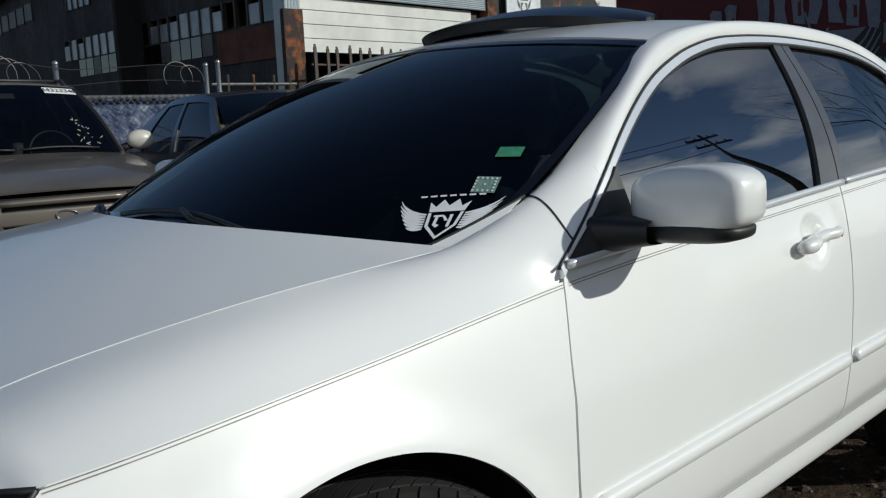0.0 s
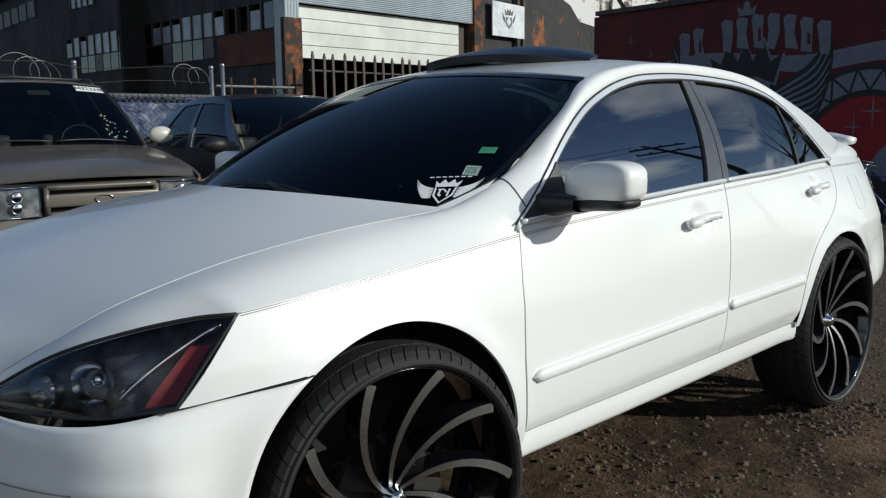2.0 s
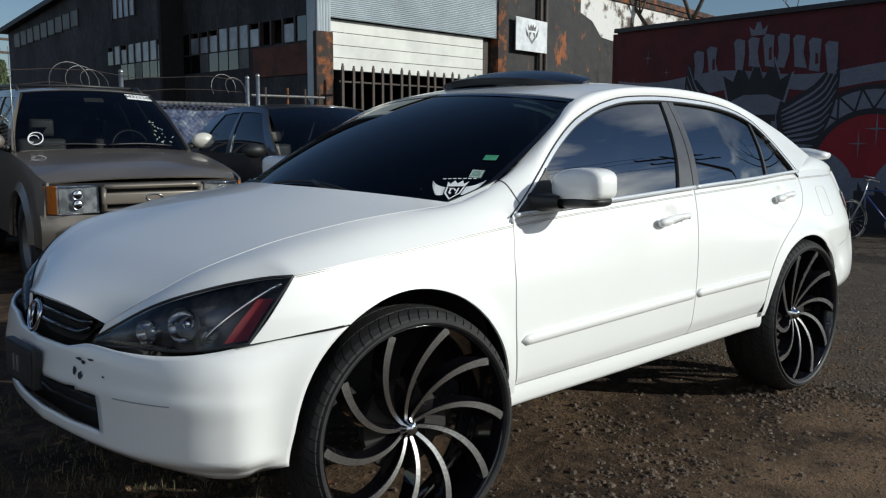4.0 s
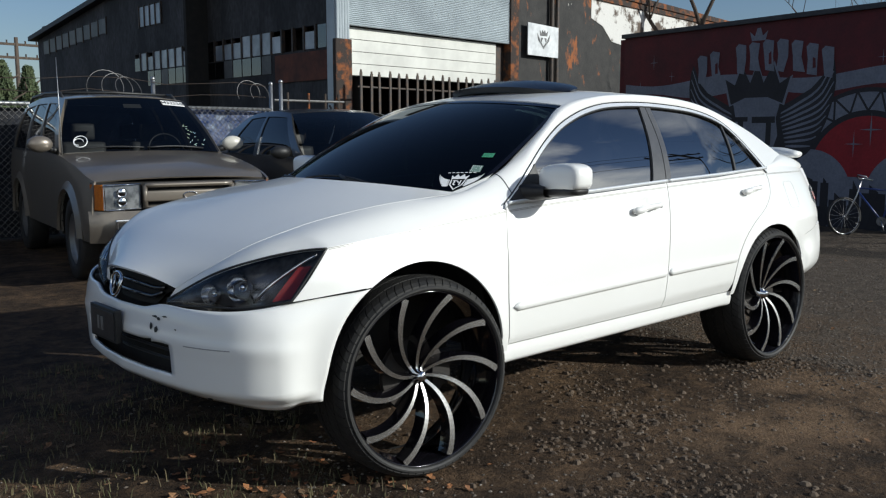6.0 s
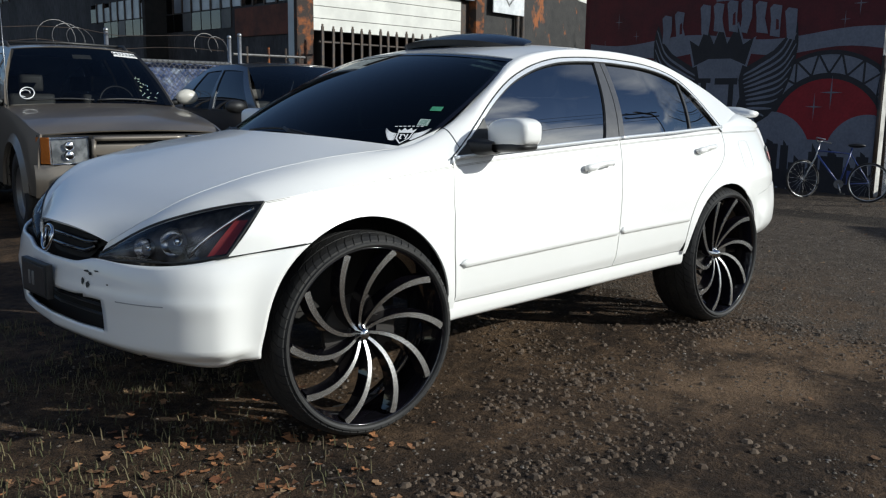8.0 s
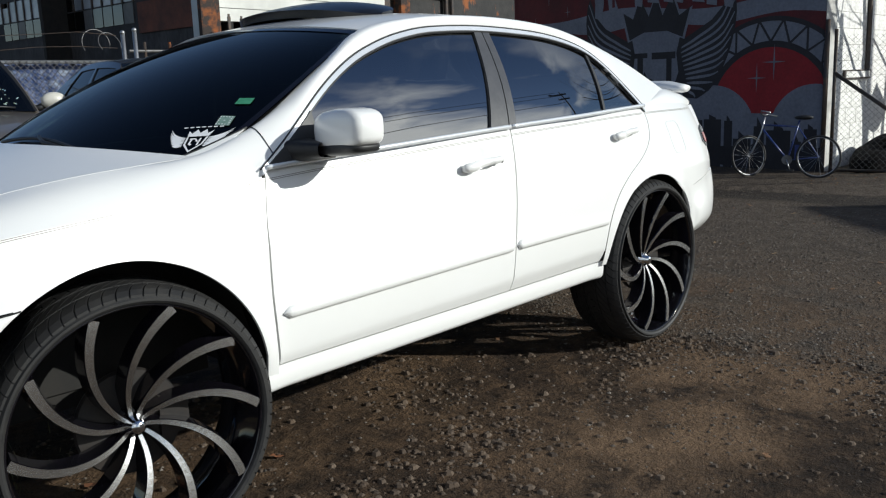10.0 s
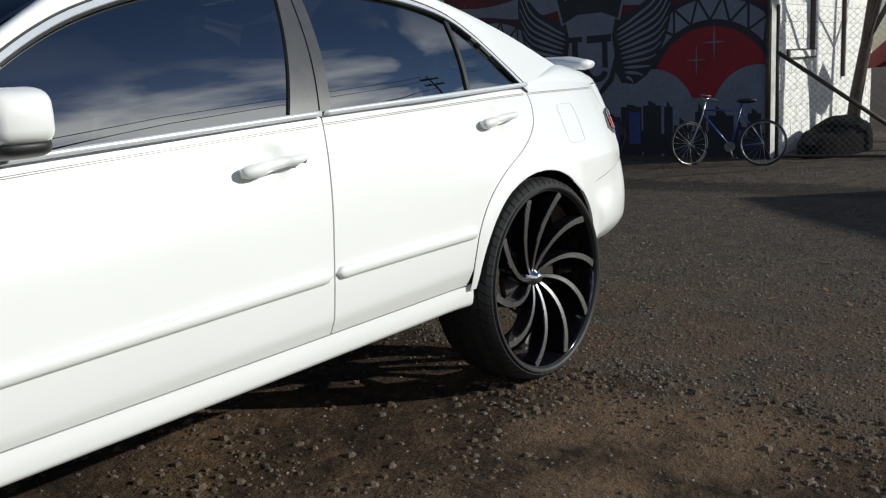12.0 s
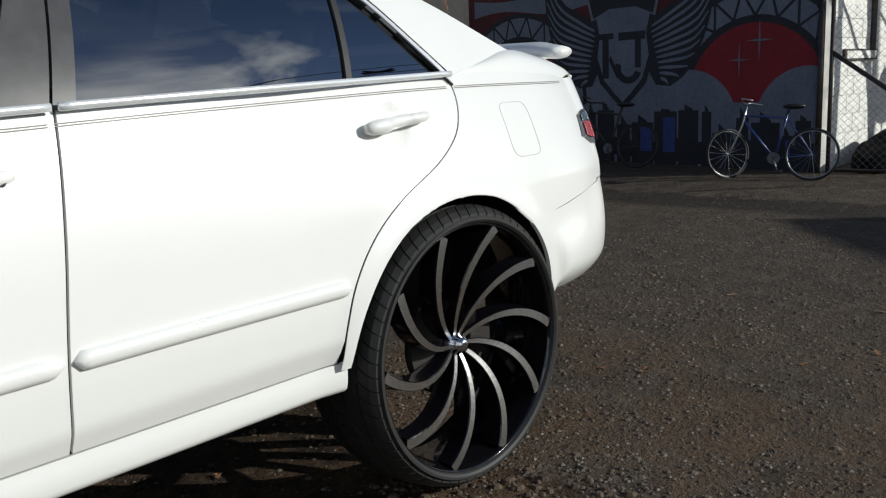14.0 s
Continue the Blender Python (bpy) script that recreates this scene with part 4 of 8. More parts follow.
# crease line along the bumper and the paint chips on it
bm = bmesh.new()
sheet(bm, lambda u, v: bumper(0.46 + 0.20 * u, 0.606 - 0.006 * u + 0.004 * v, 0.0025), 30, 1, lambda p: Vector((-1, p.y, 0)))
part("seam", bm, mat("bumper seam", (0.35, 0.35, 0.36), 0.6, other=(0.25, 0.25, 0.26), scale=30), bumper_ob)
rnd = random.Random(5)
for sc, zc, w, h in ((0.815, 0.648, 0.006, 0.026), (0.790, 0.642, 0.008, 0.022), (0.800, 0.688, 0.012, 0.010), (0.782, 0.682, 0.008, 0.012), (0.755, 0.694, 0.012, 0.006), (0.70, 0.655, 0.005, 0.005)):
    bm = bmesh.new()
    pts = [bm.verts.new(bumper(sc + w * 1.2 * math.cos(a) * (0.6 + 0.5 * rnd.random()), zc + h * 0.6 * math.sin(a) * (0.6 + 0.5 * rnd.random()), 0.003)) for a in [k * math.pi / 5 for k in range(10)]]
    bm.faces.new(pts)
    part("paint_chip", bm, M_BLACK, bumper_ob)
# dark box behind the lower intake and the grille
bm = bmesh.new()
box(bm, (-0.72, -0.55, 0.40), (-0.45, 0.55, 0.74))
part("intake_box", bm, M_DARK, white_sedan)
for zc in (0.520, 0.555):
    bm = bmesh.new()
    tube(bm, [bumper(0.72 + 0.56 * k / 12, zc, -0.045) for k in range(13)], 0.006)
    part("intake_bar", bm, M_BLACK, white_sedan)

# empty dark plate holder on the bumper's middle
bm = bmesh.new()
box(bm, (-0.876, -0.075, 0.548), (-0.850, 0.190, 0.682), bevel=0.006)
ph = part("plate_holder", bm, M_BLACK, white_sedan, "black plate holder", smooth=False)
bm = bmesh.new()
box(bm, (-0.880, -0.062, 0.560), (-0.875, 0.177, 0.670), bevel=0.003)
part("plate", bm, mat("weathered plate", (0.018, 0.018, 0.020), 0.4, other=(0.035, 0.035, 0.038), scale=20), ph)
for k in range(2):
    bm = bmesh.new()
    box(bm, (-0.883, 0.045 + 0.036 * k, 0.588), (-0.879, 0.063 + 0.036 * k, 0.642))
    part("plate_bar", bm, M_STEEL, ph)

# grille: a dark mouth between the hood and the bumper, two bars and a bright oval badge
bm = bmesh.new()


def grille(u, v):
    w = 2 * u - 1
    k = abs(w)
    e = 0.318
    zb, zt = 0.708 + 0.06 * smoothstep(0.6, 1, k), 0.838 - 0.046 * k * k
    x = -0.803 + 0.050 * k * k - 0.010 * (1 - v)
    return Vector((x + 0.045, e * w * (0.82 + 0.18 * v), zb + (zt - zb) * v))


sheet(bm, grille, 24, 6, lambda p: Vector((-1, 0, 0)))
gr = part("grille", bm, M_DARK, white_sedan, "black grille with a bright oval badge", smooth=True)
for v in (0.3, 0.62):
    bm = bmesh.new()
    tube(bm, [grille(0.08 + 0.84 * k / 16, v) + Vector((-0.016, 0, 0)) for k in range(17)], 0.009)
    part("grille_bar", bm, M_GLOSSBLACK, gr, smooth=True)
bm = bmesh.new()
tube(bm, [grille(0.02 + 0.96 * k / 24, 0.97) + Vector((-0.02, 0, 0)) for k in range(25)], 0.007)
part("grille_frame", bm, M_GLOSSBLACK, gr, smooth=True)
bm = bmesh.new()
tube(bm, [Vector((-0.832 + 0.012 * math.sin(a), 0.012 + 0.048 * math.cos(a) * (1 + 0.18 * math.sin(a)), 0.776 + 0.046 * math.sin(a))) for a in [k * math.pi / 14 for k in range(28)]], 0.007, closed=True)
tube(bm, [(-0.835, -0.016, 0.742), (-0.829, -0.009, 0.776), (-0.821, -0.018, 0.812)], 0.006)
tube(bm, [(-0.835, 0.040, 0.742), (-0.829, 0.033, 0.776), (-0.821, 0.042, 0.812)], 0.006)
part("badge", bm, M_CHROME, gr, "chrome oval badge", smooth=True)

# head lamps
M_LAMP = mat("lamp bowl", (0.75, 0.76, 0.78), 0.14, 1.0, other=(0.5, 0.51, 0.52), scale=15)
M_LAMPDARK = mat("lamp housing", (0.16, 0.165, 0.18), 0.22, 0.5, other=(0.05, 0.052, 0.058), scale=9, low=0.4, high=0.6)
M_RED = mat("red lens", (0.42, 0.012, 0.018), 0.12, coat=0.6, other=(0.30, 0.008, 0.012), scale=20)
M_AMBER = mat("dark amber marker", (0.24, 0.020, 0.018), 0.25, coat=0.3, other=(0.16, 0.015, 0.014), scale=18)


def lamp(u, v, s, depth=0.0):
    a, b = lamp_low(u), lamp_top(u)
    p = a.lerp(b, v)
    p += Vector((-0.6, 0.6, 0.25)).normalized() * (0.028 * math.sin(math.pi * v) * math.sin(math.pi * min(u + 0.1, 1)) - depth)
    p.y *= s
    return p


for s in (-1, 1):
    bm = bmesh.new()
    sheet(bm, lambda u, v: lamp(u, v, s, 0.075 * min(4 * u * (1 - u) + 0.15, 1)), 20, 10, lambda p: Vector((-1, p.y, 0)))
    hl = part("headlight", bm, M_LAMPDARK, white_sedan, "head lamp with smoked lens and reddish side marker", smooth=True)
    bm = bmesh.new()
    sheet(bm, lambda u, v: lamp(u, v, s, -0.002), 28, 12, lambda p: Vector((-1, p.y, 0)))
    part("lens", bm, glass("smoked lens", (0.90, 0.91, 0.93), 1.45), hl, smooth=True).visible_shadow = False
    for u, v, r in ((0.30, 0.40, 0.040), (0.50, 0.46, 0.054), (0.66, 0.26, 0.026)):
        bm = bmesh.new()
        c = lamp(u, v, s, 0.050)
        m = Matrix.Translation(c) @ Vector((-0.93, s * 0.34, 0.05)).to_track_quat("Z", "Y").to_matrix().to_4x4()
        lathe(bm, [(r, 0.010), (r * 0.97, 0.0), (r * 0.80, -0.022), (r * 0.45, -0.036), (0.004, -0.040)], m, 24)
        bowl = part("reflector", bm, M_LAMP, hl, smooth=True)
        bm = bmesh.new()
        bmesh.ops.create_uvsphere(bm, u_segments=10, v_segments=6, radius=r * 0.34, matrix=m @ Matrix.Translation((0, 0, -0.022)))
        part("bulb", bm, M_CHROME, hl, smooth=True)
    bm = bmesh.new()
    sheet(bm, lambda u, v: lamp(0.885 + 0.085 * u - 0.07 * (1 - v) * (1 - u), 0.06 + 0.62 * v, s, 0.008), 8, 8, lambda p: Vector((-1, p.y, 0)))
    part("side_marker", bm, M_AMBER, hl, "dark red side marker", smooth=True)
    bm = bmesh.new()
    tube(bm, [lamp(0.66 + 0.30 * k / 10, 0.10 + 0.80 * (k / 10) ** 0.8, s, 0.008) for k in range(11)], 0.008)
    part("lamp_trim", bm, M_LAMP, hl, smooth=True)
    bm = bmesh.new()
    tube(bm, [lamp(k / 20, 0, s, -0.001) for k in range(21)] + [lamp(1, k / 8, s, -0.001) for k in range(9)] + [lamp(1 - k / 20, 1, s, -0.001) for k in range(21)], 0.0045, closed=True)
    part("lamp_seal", bm, M_BLACK, hl, smooth=True)


# doors, quarter panels and sills
def tucked(p, s):
    # below a crease that rises to the rear the doors turn inwards
    p.y -= s * 0.28 * max(0.497 + 0.050 * (p.x - 0.5) / 1.8 - p.z, 0)
    return p


def front_door(u, v, s):
    z0 = 0.474
    x = 1.0
    for _ in range(2):
        z1 = belt(x)
        z = z0 + 0.007 * (x - 0.5) * (1 - v) + (z1 - z0) * v
        xa, xb = door_front(z) + 0.003, door_mid(z) - 0.003
        x = xa + (xb - xa) * u
    return tucked(side(x, z, s), s)


def rear_door(u, v, s):
    z0 = 0.474
    x = 2.0
    for _ in range(3):
        z1 = belt(x)
        z = z0 + 0.007 * (x - 0.5) * (1 - v) + (z1 - z0) * v
        xa, xb = door_mid(z) + 0.003, door_rear(z) - 0.003
        x = xa + (xb - xa) * u
    return tucked(side(x, z, s), s)


fd = panel("front_door", front_door, 66, 44)
rd = panel("rear_door", rear_door, 62, 44)
shoulder_z = spline((2.80, 1.166), (3.1, 1.172), (3.4, 1.160), (3.6, 1.140))
quarter_low = spline((3.0, 0.7137), (3.06, 0.7223), (3.3, 0.7569), (3.565, 0.795), (3.7, 0.80))


def quarter(u, v, s):
    # ruled between the rear door's edge and the arch, the bumper's upper edge and the rear corner
    z = 0.47 + 0.43 * v / 0.5 if v < 0.5 else 0.90 + 0.268 * (v - 0.5) / 0.5
    a = (door_rear(z) + 0.003, z)
    x_end = 3.06
    t0 = math.pi - math.asin((0.47 - RW.z) / ARCH_R)
    t1 = math.acos((x_end - RW.x) / ARCH_R)
    if v < 0.6:
        t = t0 + (t1 - t0) * v / 0.6
        b = (RW.x + ARCH_R * math.cos(t), RW.z + ARCH_R * math.sin(t))
    elif v < 0.82:
        k = (v - 0.6) / 0.22
        z1 = RW.z + ARCH_R * math.sin(t1)
        x = x_end + (3.565 - x_end) * k
        b = (x, z1 + (0.795 - z1) * k)
    else:
        k = (v - 0.82) / 0.18
        b = (3.565, 0.795 + (shoulder_z(3.565) - 0.795) * k)
    x = a[0] + (b[0] - a[0]) * u
    z = a[1] + (b[1] - a[1]) * u
    if x > 2.845:
        z = min(z, shoulder_z(x)) if v < 1 else shoulder_z(x)
    return side(x, z, s)


panel("quarter_panel", quarter, 30, 120, t=0.003)


def sill(u, v, s):
    x = 0.446 + (2.330 - 0.446) * u
    lo = 0.380 + 0.016 * u
    hi = 0.470 + 0.007 * (x - 0.5)
    z = lo + (hi - lo) * v
    k = 1 - v
    p = tucked(side(x, hi, s), s)
    p.z = z
    p.y += s * (0.001 + 0.003 * math.sin(math.pi * min(v * 1.1, 1)) - 0.012 * k * k - 0.16 * max(0, k - 0.86))
    return p


panel("sill", sill, 60, 10)

# side mouldings, pinstripe, handles
for s, dr, rr in ((-1, fd[0], rd[0]), (1, fd[1], rd[1])):
    ml = spline((0.5, 0.638), (1.65, 0.668), (2.34, 0.676))
    strip("moulding", lambda u, v: side(0.510 + 1.132 * u, ml(0.51 + 1.132 * u) + v, s, 0.0), 0.042, 0.016, M_WHITE, dr, s=s, end=0.02)
    strip("moulding", lambda u, v: side(1.660 + 0.672 * u, ml(1.66 + 0.672 * u) + v, s, 0.0), 0.042, 0.016, M_WHITE, rr, s=s, end=0.03)
    for ob, (hx, hz) in ((dr, HANDLES[0]), (rr, HANDLES[1])):
        bm = bmesh.new()
        pts, rad = [], []
        for k in range(15):
            u = k / 14
            x = hx - 0.118 + 0.236 * u
            lift = 0.030 * math.sin(math.pi * (0.12 + 0.76 * u)) ** 0.7 + 0.004
            pts.append(side(x, hz - 0.006 + 0.022 * u, s, lift))
            rad.append((0.0195 - 0.0055 * smoothstep(0.10, 0.95, u)) * (0.62 if k in (0, 14) else 0.93 if k in (1, 13) else 1))
        tube(bm, pts, rad, 10)
        h = part("door_handle", bm, M_WHITE, ob, "white pull handle", smooth=True)
    bm = bmesh.new()
    rod(bm, side(1.578, 1.010, s, 0.020), side(1.578, 1.010, s, 0.032), 0.007, n=12)
    part("lock_cylinder", bm, M_BLACK, dr)
M_STRIPE = mat("grey pinstripe", (0.16, 0.145, 0.13), 0.5, other=(0.26, 0.24, 0.22), scale=25)
for s in (-1, 1):
    for a, b in ((-0.39, 0.520), (0.534, 1.690), (1.702, 2.825), (2.858, 3.50)):
        for dz in (0.0, 0.0048):
            bm = bmesh.new()
            pz = spline((-0.42, 0.955), (-0.2, 0.978), (0.1, 1.003), (0.53, 1.040), (1.1, 1.072), (1.7, 1.098), (2.3, 1.118), (2.85, 1.130), (3.5, 1.128))
            sheet(bm, lambda u, v: side(a + (b - a) * u, pz(a + (b - a) * u) + dz + 0.0017 * v, s, 0.0026), 40, 1, outwards)
            part("pinstripe", bm, M_STRIPE, white_sedan)
    # fuel door on the left quarter: a thin outline groove
bm = bmesh.new()
tube(bm, [side(3.106 + 0.073 * math.copysign(abs(math.cos(a)) ** 0.35, math.cos(a)) - 0.004 * math.sin(a), 1.000 + 0.080 * math.copysign(abs(math.sin(a)) ** 0.35, math.sin(a)), -1, 0.0003) for a in [k * math.pi / 24 for k in range(48)]], 0.0010, 5, closed=True)
part("fuel_door_gap", bm, mat("panel gap", (0.40, 0.40, 0.40), 0.8, other=(0.60, 0.60, 0.60), scale=12), white_sedan)


# greenhouse
def glass_y(x, z):
    return 0.838 - (z - 1.13) * 0.54 - 0.060 * smoothstep(2.1, 2.85, x) - 0.022 * smoothstep(1.2, 0.5, x) + 0.032 * math.sin(math.pi * min(max((z - 1.08) / 0.44, 0), 1))


dlo_top = spline((0.500, 1.066), (0.603, 1.139), (0.82, 1.302), (1.0, 1.402), (1.18, 1.466), (1.345, 1.504), (1.5, 1.524), (1.78, 1.533), (2.07, 1.522), (2.25, 1.505), (2.42, 1.474), (2.53, 1.436), (2.62, 1.374), (2.72, 1.278), (2.85, 1.158))
ring_a = spline((0, 0.37, 0.722, 1.118), (0.12, 0.60, 0.738, 1.218), (0.25, 0.87, 0.696, 1.378), (0.36, 1.12, 0.634, 1.510), (0.48, 1.42, 0.590, 1.562), (0.6, 1.75, 0.580, 1.580), (0.72, 2.14, 0.585, 1.566), (0.82, 2.48, 0.606, 1.516), (0.92, 2.88, 0.640, 1.388), (1, 3.25, 0.660, 1.240))
ring_x = spline((0, 0.500), (0.12, 0.64), (0.25, 0.86), (0.36, 1.09), (0.48, 1.40), (0.6, 1.72), (0.72, 2.03), (0.82, 2.30), (0.92, 2.57), (1, 2.85))


def ring_b(t, grow=0.0):
    x = ring_x(t)
    z = dlo_top(x) + grow
    return Vector((x, glass_y(x, z) + 0.004, z))


def frame_side(u, v, s):
    a, b = ring_a(u), ring_b(u, 0.007)
    p = a.lerp(b, v) + Vector((0, 0.55, 0.5)) * 0.030 * math.sin(math.pi * v) * (1 - smoothstep(0.72, 1.0, u)) * (0.35 + 0.65 * smoothstep(0.0, 0.30, u))
    p.y *= s
    return p


panel("side_frame", lambda u, v, s: frame_side(0.16 + 0.84 * u, v, s), 74, 10, out=lambda p: Vector((0, p.y, 0.6)))


def taut(rows, fixed, n=500):
    """Draws a net of points smooth between its held borders."""
    g = np.array([[tuple(p) for p in r] for r in rows])
    for _ in range(n):
        h = g.copy()
        h[1:-1, 1:-1] = 0.36 * (g[:-2, 1:-1] + g[2:, 1:-1]) + 0.14 * (g[1:-1, :-2] + g[1:-1, 2:])
        h[:fixed], h[-fixed:] = g[:fixed], g[-fixed:]
        g = h
    return g


def flat_shoulder(u, v):
    e, x0 = hood_e(u), -0.394 + (u - 0.42) / 0.58 * (0.515 - 0.004 + 0.394)
    return side(x0, fender_top(x0), 1).lerp(Vector((e.x, e.y + 0.002, e.z - 0.001)), v)


# the fender flows up into the screen pillar
NET_V = 14
net_rows = [[flat_shoulder(0.76 + 0.24 * i / 18, 1 - j / NET_V) for j in range(NET_V + 1)] for i in range(19)]
net_rows += [[ring_a(0.18 * i / 16).lerp(ring_b(0.18 * i / 16, 0.007), j / NET_V) for j in range(NET_V + 1)] for i in range(1, 17)]
NET = taut(net_rows, 2)
bow_f = [0.024 * (1 - 0.65 * smoothstep(0.6, 1.0, 0.76 + 0.24 * i / 18)) for i in range(19)]
bow_p = [0.030 * (0.35 + 0.65 * smoothstep(0.0, 0.30, 0.18 * i / 16)) for i in range(1, 17)]


def cowl_corner(u, v, s):
    i, j = u * (len(NET) - 1), v * NET_V
    i0, j0 = min(int(i + 1e-6), len(NET) - 2), min(int(j + 1e-6), NET_V - 1)
    p = Vector((NET[i0][j0] * (1 - i + i0) + NET[i0 + 1][j0] * (i - i0)) * (1 - j + j0) + (NET[i0][j0 + 1] * (1 - i + i0) + NET[i0 + 1][j0 + 1] * (i - i0)) * (j - j0))
    bow = bow_f + bow_p
    h = smoothstep(0.40, 0.70, u)
    p += (Vector((0, 0.5, 0.8)) * (1 - h) + Vector((0, 0.55, 0.5)) * h) * (bow[i0] * (1 - i + i0) + bow[i0 + 1] * (i - i0)) * math.sin(math.pi * v)
    p.y *= s
    return p


panel("cowl_corner", cowl_corner, len(NET) - 1, NET_V, out=lambda p: Vector((0, p.y, 1)))
for s in (-1, 1):
    bm = bmesh.new()
    tube(bm, [cowl_corner((23.3 + 3.2 * (1 - k / 14)) / (len(NET) - 1), k / 14, s) + Vector((0, s * 0.0005, 0.0005)) for k in range(15)], 0.0020, 5)
    part("pillar_seam", bm, M_BLACK, white_sedan)


def roof(u, v):
    w = 2 * v - 1
    t = 0.36 + (0.72 - 0.36) * u
    e = ring_a(t)
    xc = e.x + (-0.09 * (1 - u) ** 2 + 0.14 * u ** 2)
    zc = spline((0, 1.547), (0.3, 1.600), (0.6, 1.616), (1, 1.594))(u)
    a = abs(w)
    return Vector((xc + (e.x - xc) * a ** 2, e.y * w, zc + (e.z - zc) * a ** 2.6))


bm = bmesh.new()
sheet(bm, roof, 36, 36, lambda p: Vector((0, 0, 1)))
roof_ob = shell(part("roof", bm, M_WHITE, white_sedan, smooth=True))


def screen(u, v, proud=0.0):
    """The windscreen: u from -1 (left) to 1, v from 0 (cowl) to 1 (roof)."""
    lo = Vector((0.115 + 0.235 * abs(u) ** 2.2, 0.735 * u, 1.150 - 0.075 * u * u))
    hi = Vector((1.028 + 0.080 * u * u, 0.640 * u, 1.544 - 0.038 * u * u))
    return lo.lerp(hi, v) + Vector((0, 0.045 * u * math.sin(math.pi * v), 0)) + Vector((-0.40, 0, 0.92)) * ((0.035 - 0.022 * u ** 4) * 4 * v * (1 - v) + proud)


bm = bmesh.new()
sheet(bm, lambda u, v: screen(2 * u - 1, v, -0.002), 40, 24, lambda p: Vector((-1, 0, 1)))
windshield = part("windshield", bm, M_TINT, white_sedan, "tinted windscreen with stickers low in one corner", smooth=True)
windshield.visible_shadow = False
# black band round the screen's edge
for u0, u1, v0, v1 in ((-1, 1, 0, 0.035), (-1, 1, 0.965, 1), (-1, -0.978, 0.03, 0.97), (0.978, 1, 0.03, 0.97)):
    bm = bmesh.new()
    sheet(bm, lambda u, v: screen(u0 + (u1 - u0) * u, v0 + (v1 - v0) * v, 0.001), 40, 16, lambda p: Vector((-1, 0, 1)))
    part("screen_band", bm, M_GLOSSBLACK, windshield, smooth=True)
# white cowl ends round off the screen's lower corners
for s in (-1, 1):
    bm = bmesh.new()
    sheet(bm, lambda u, v: screen(s * (0.84 + 0.16 * u), 0.26 * u ** 1.7 * v, 0.004), 24, 6, lambda p: Vector((-1, 0, 1)))
    shell(part("cowl_end", bm, M_WHITE, white_sedan, smooth=True), 0.005)
    bm = bmesh.new()
    tube(bm, [screen(s * (0.84 + 0.16 * k / 24), 0.26 * (k / 24) ** 1.7, 0.003) for k in range(25)], 0.0035, 6)
    part("screen_seal", bm, M_BLACK, windshield, smooth=True)
# cowl strip and wipers
bm = bmesh.new()
sheet(bm, lambda u, v: Vector((0.115 + 0.235 * abs(2 * u - 1) ** 2.2 - 0.05 * v, 0.715 * (2 * u - 1), 1.148 - 0.070 * (2 * u - 1) ** 2 - 0.012 * v)), 30, 3, lambda p: Vector((0, 0, 1)))
part("cowl", bm, M_BLACK, white_sedan, smooth=True)
for a, b, c in ((-0.50, 0.12, -0.28), (0.28, 0.88, 0.45)):
    bm = bmesh.new()
    tube(bm, [screen(a + (b - a) * k / 10, 0.016 + 0.03 * math.sin(math.pi * k / 10), 0.010) for k in range(11)], 0.006)
    wp = part("wiper", bm, M_BLACK, white_sedan, smooth=True)
    bm = bmesh.new()
    tube(bm, [screen(a - 0.12, 0.0, 0.0), screen(c, 0.022, 0.016), screen((a + b) / 2, 0.048, 0.014)], 0.007)
    part("wiper_arm", bm, M_BLACK, wp, smooth=True)


def rear_screen(u, v):
    w = 2 * u - 1
    a, b = ring_a(0.74), ring_a(0.995)
    hi = Vector((a.x + 0.13 * (1 - w * w), 0.985 * a.y * w, a.z + 0.028 * (1 - w * w)))
    lo = Vector((b.x + 0.06 * (1 - w * w), 0.985 * b.y * w, b.z + 0.012 * (1 - w * w)))
    return hi.lerp(lo, v) + Vector((0.3, 0, 0.9)) * 0.03 * math.sin(math.pi * v)


bm = bmesh.new()
sheet(bm, rear_screen, 24, 16, lambda p: Vector((1, 0, 1)))
part("rear_window", bm, M_SIDEGLASS, white_sedan, smooth=True).visible_shadow = False

pillar_f = spline((1.10, 1.577), (1.52, 1.756))
pillar_r = spline((1.10, 1.742), (1.52, 1.848))
divider = spline((1.14, 2.438), (1.45, 2.532))


def column(x0, x1, n, s, inset, lean0=None, lean1=None):
    """A pane cut by the window line: columns between two leaning edges."""
    def fn(u, v):
        f0 = lean0 or (lambda z: x0)
        f1 = lean1 or (lambda z: x1)
        xb = f0(1.12) + (f1(1.12) - f0(1.12)) * u
        xt = f0(1.50) + (f1(1.50) - f0(1.50)) * u
        x, z = xb, belt(xb)
        zt = 1.3
        for _ in range(8):
            xx = xb + (xt - xb) * (zt - 1.12) / 0.38
            zt = max(dlo_top(min(max(xx, 0.5), 2.85)), belt(xb) + 0.001)
        z = belt(xb) + (zt - belt(xb)) * v
        x = xb + (xt - xb) * (z - 1.12) / 0.38
        return Vector((x, s * (glass_y(x, z) - inset), z))
    return fn


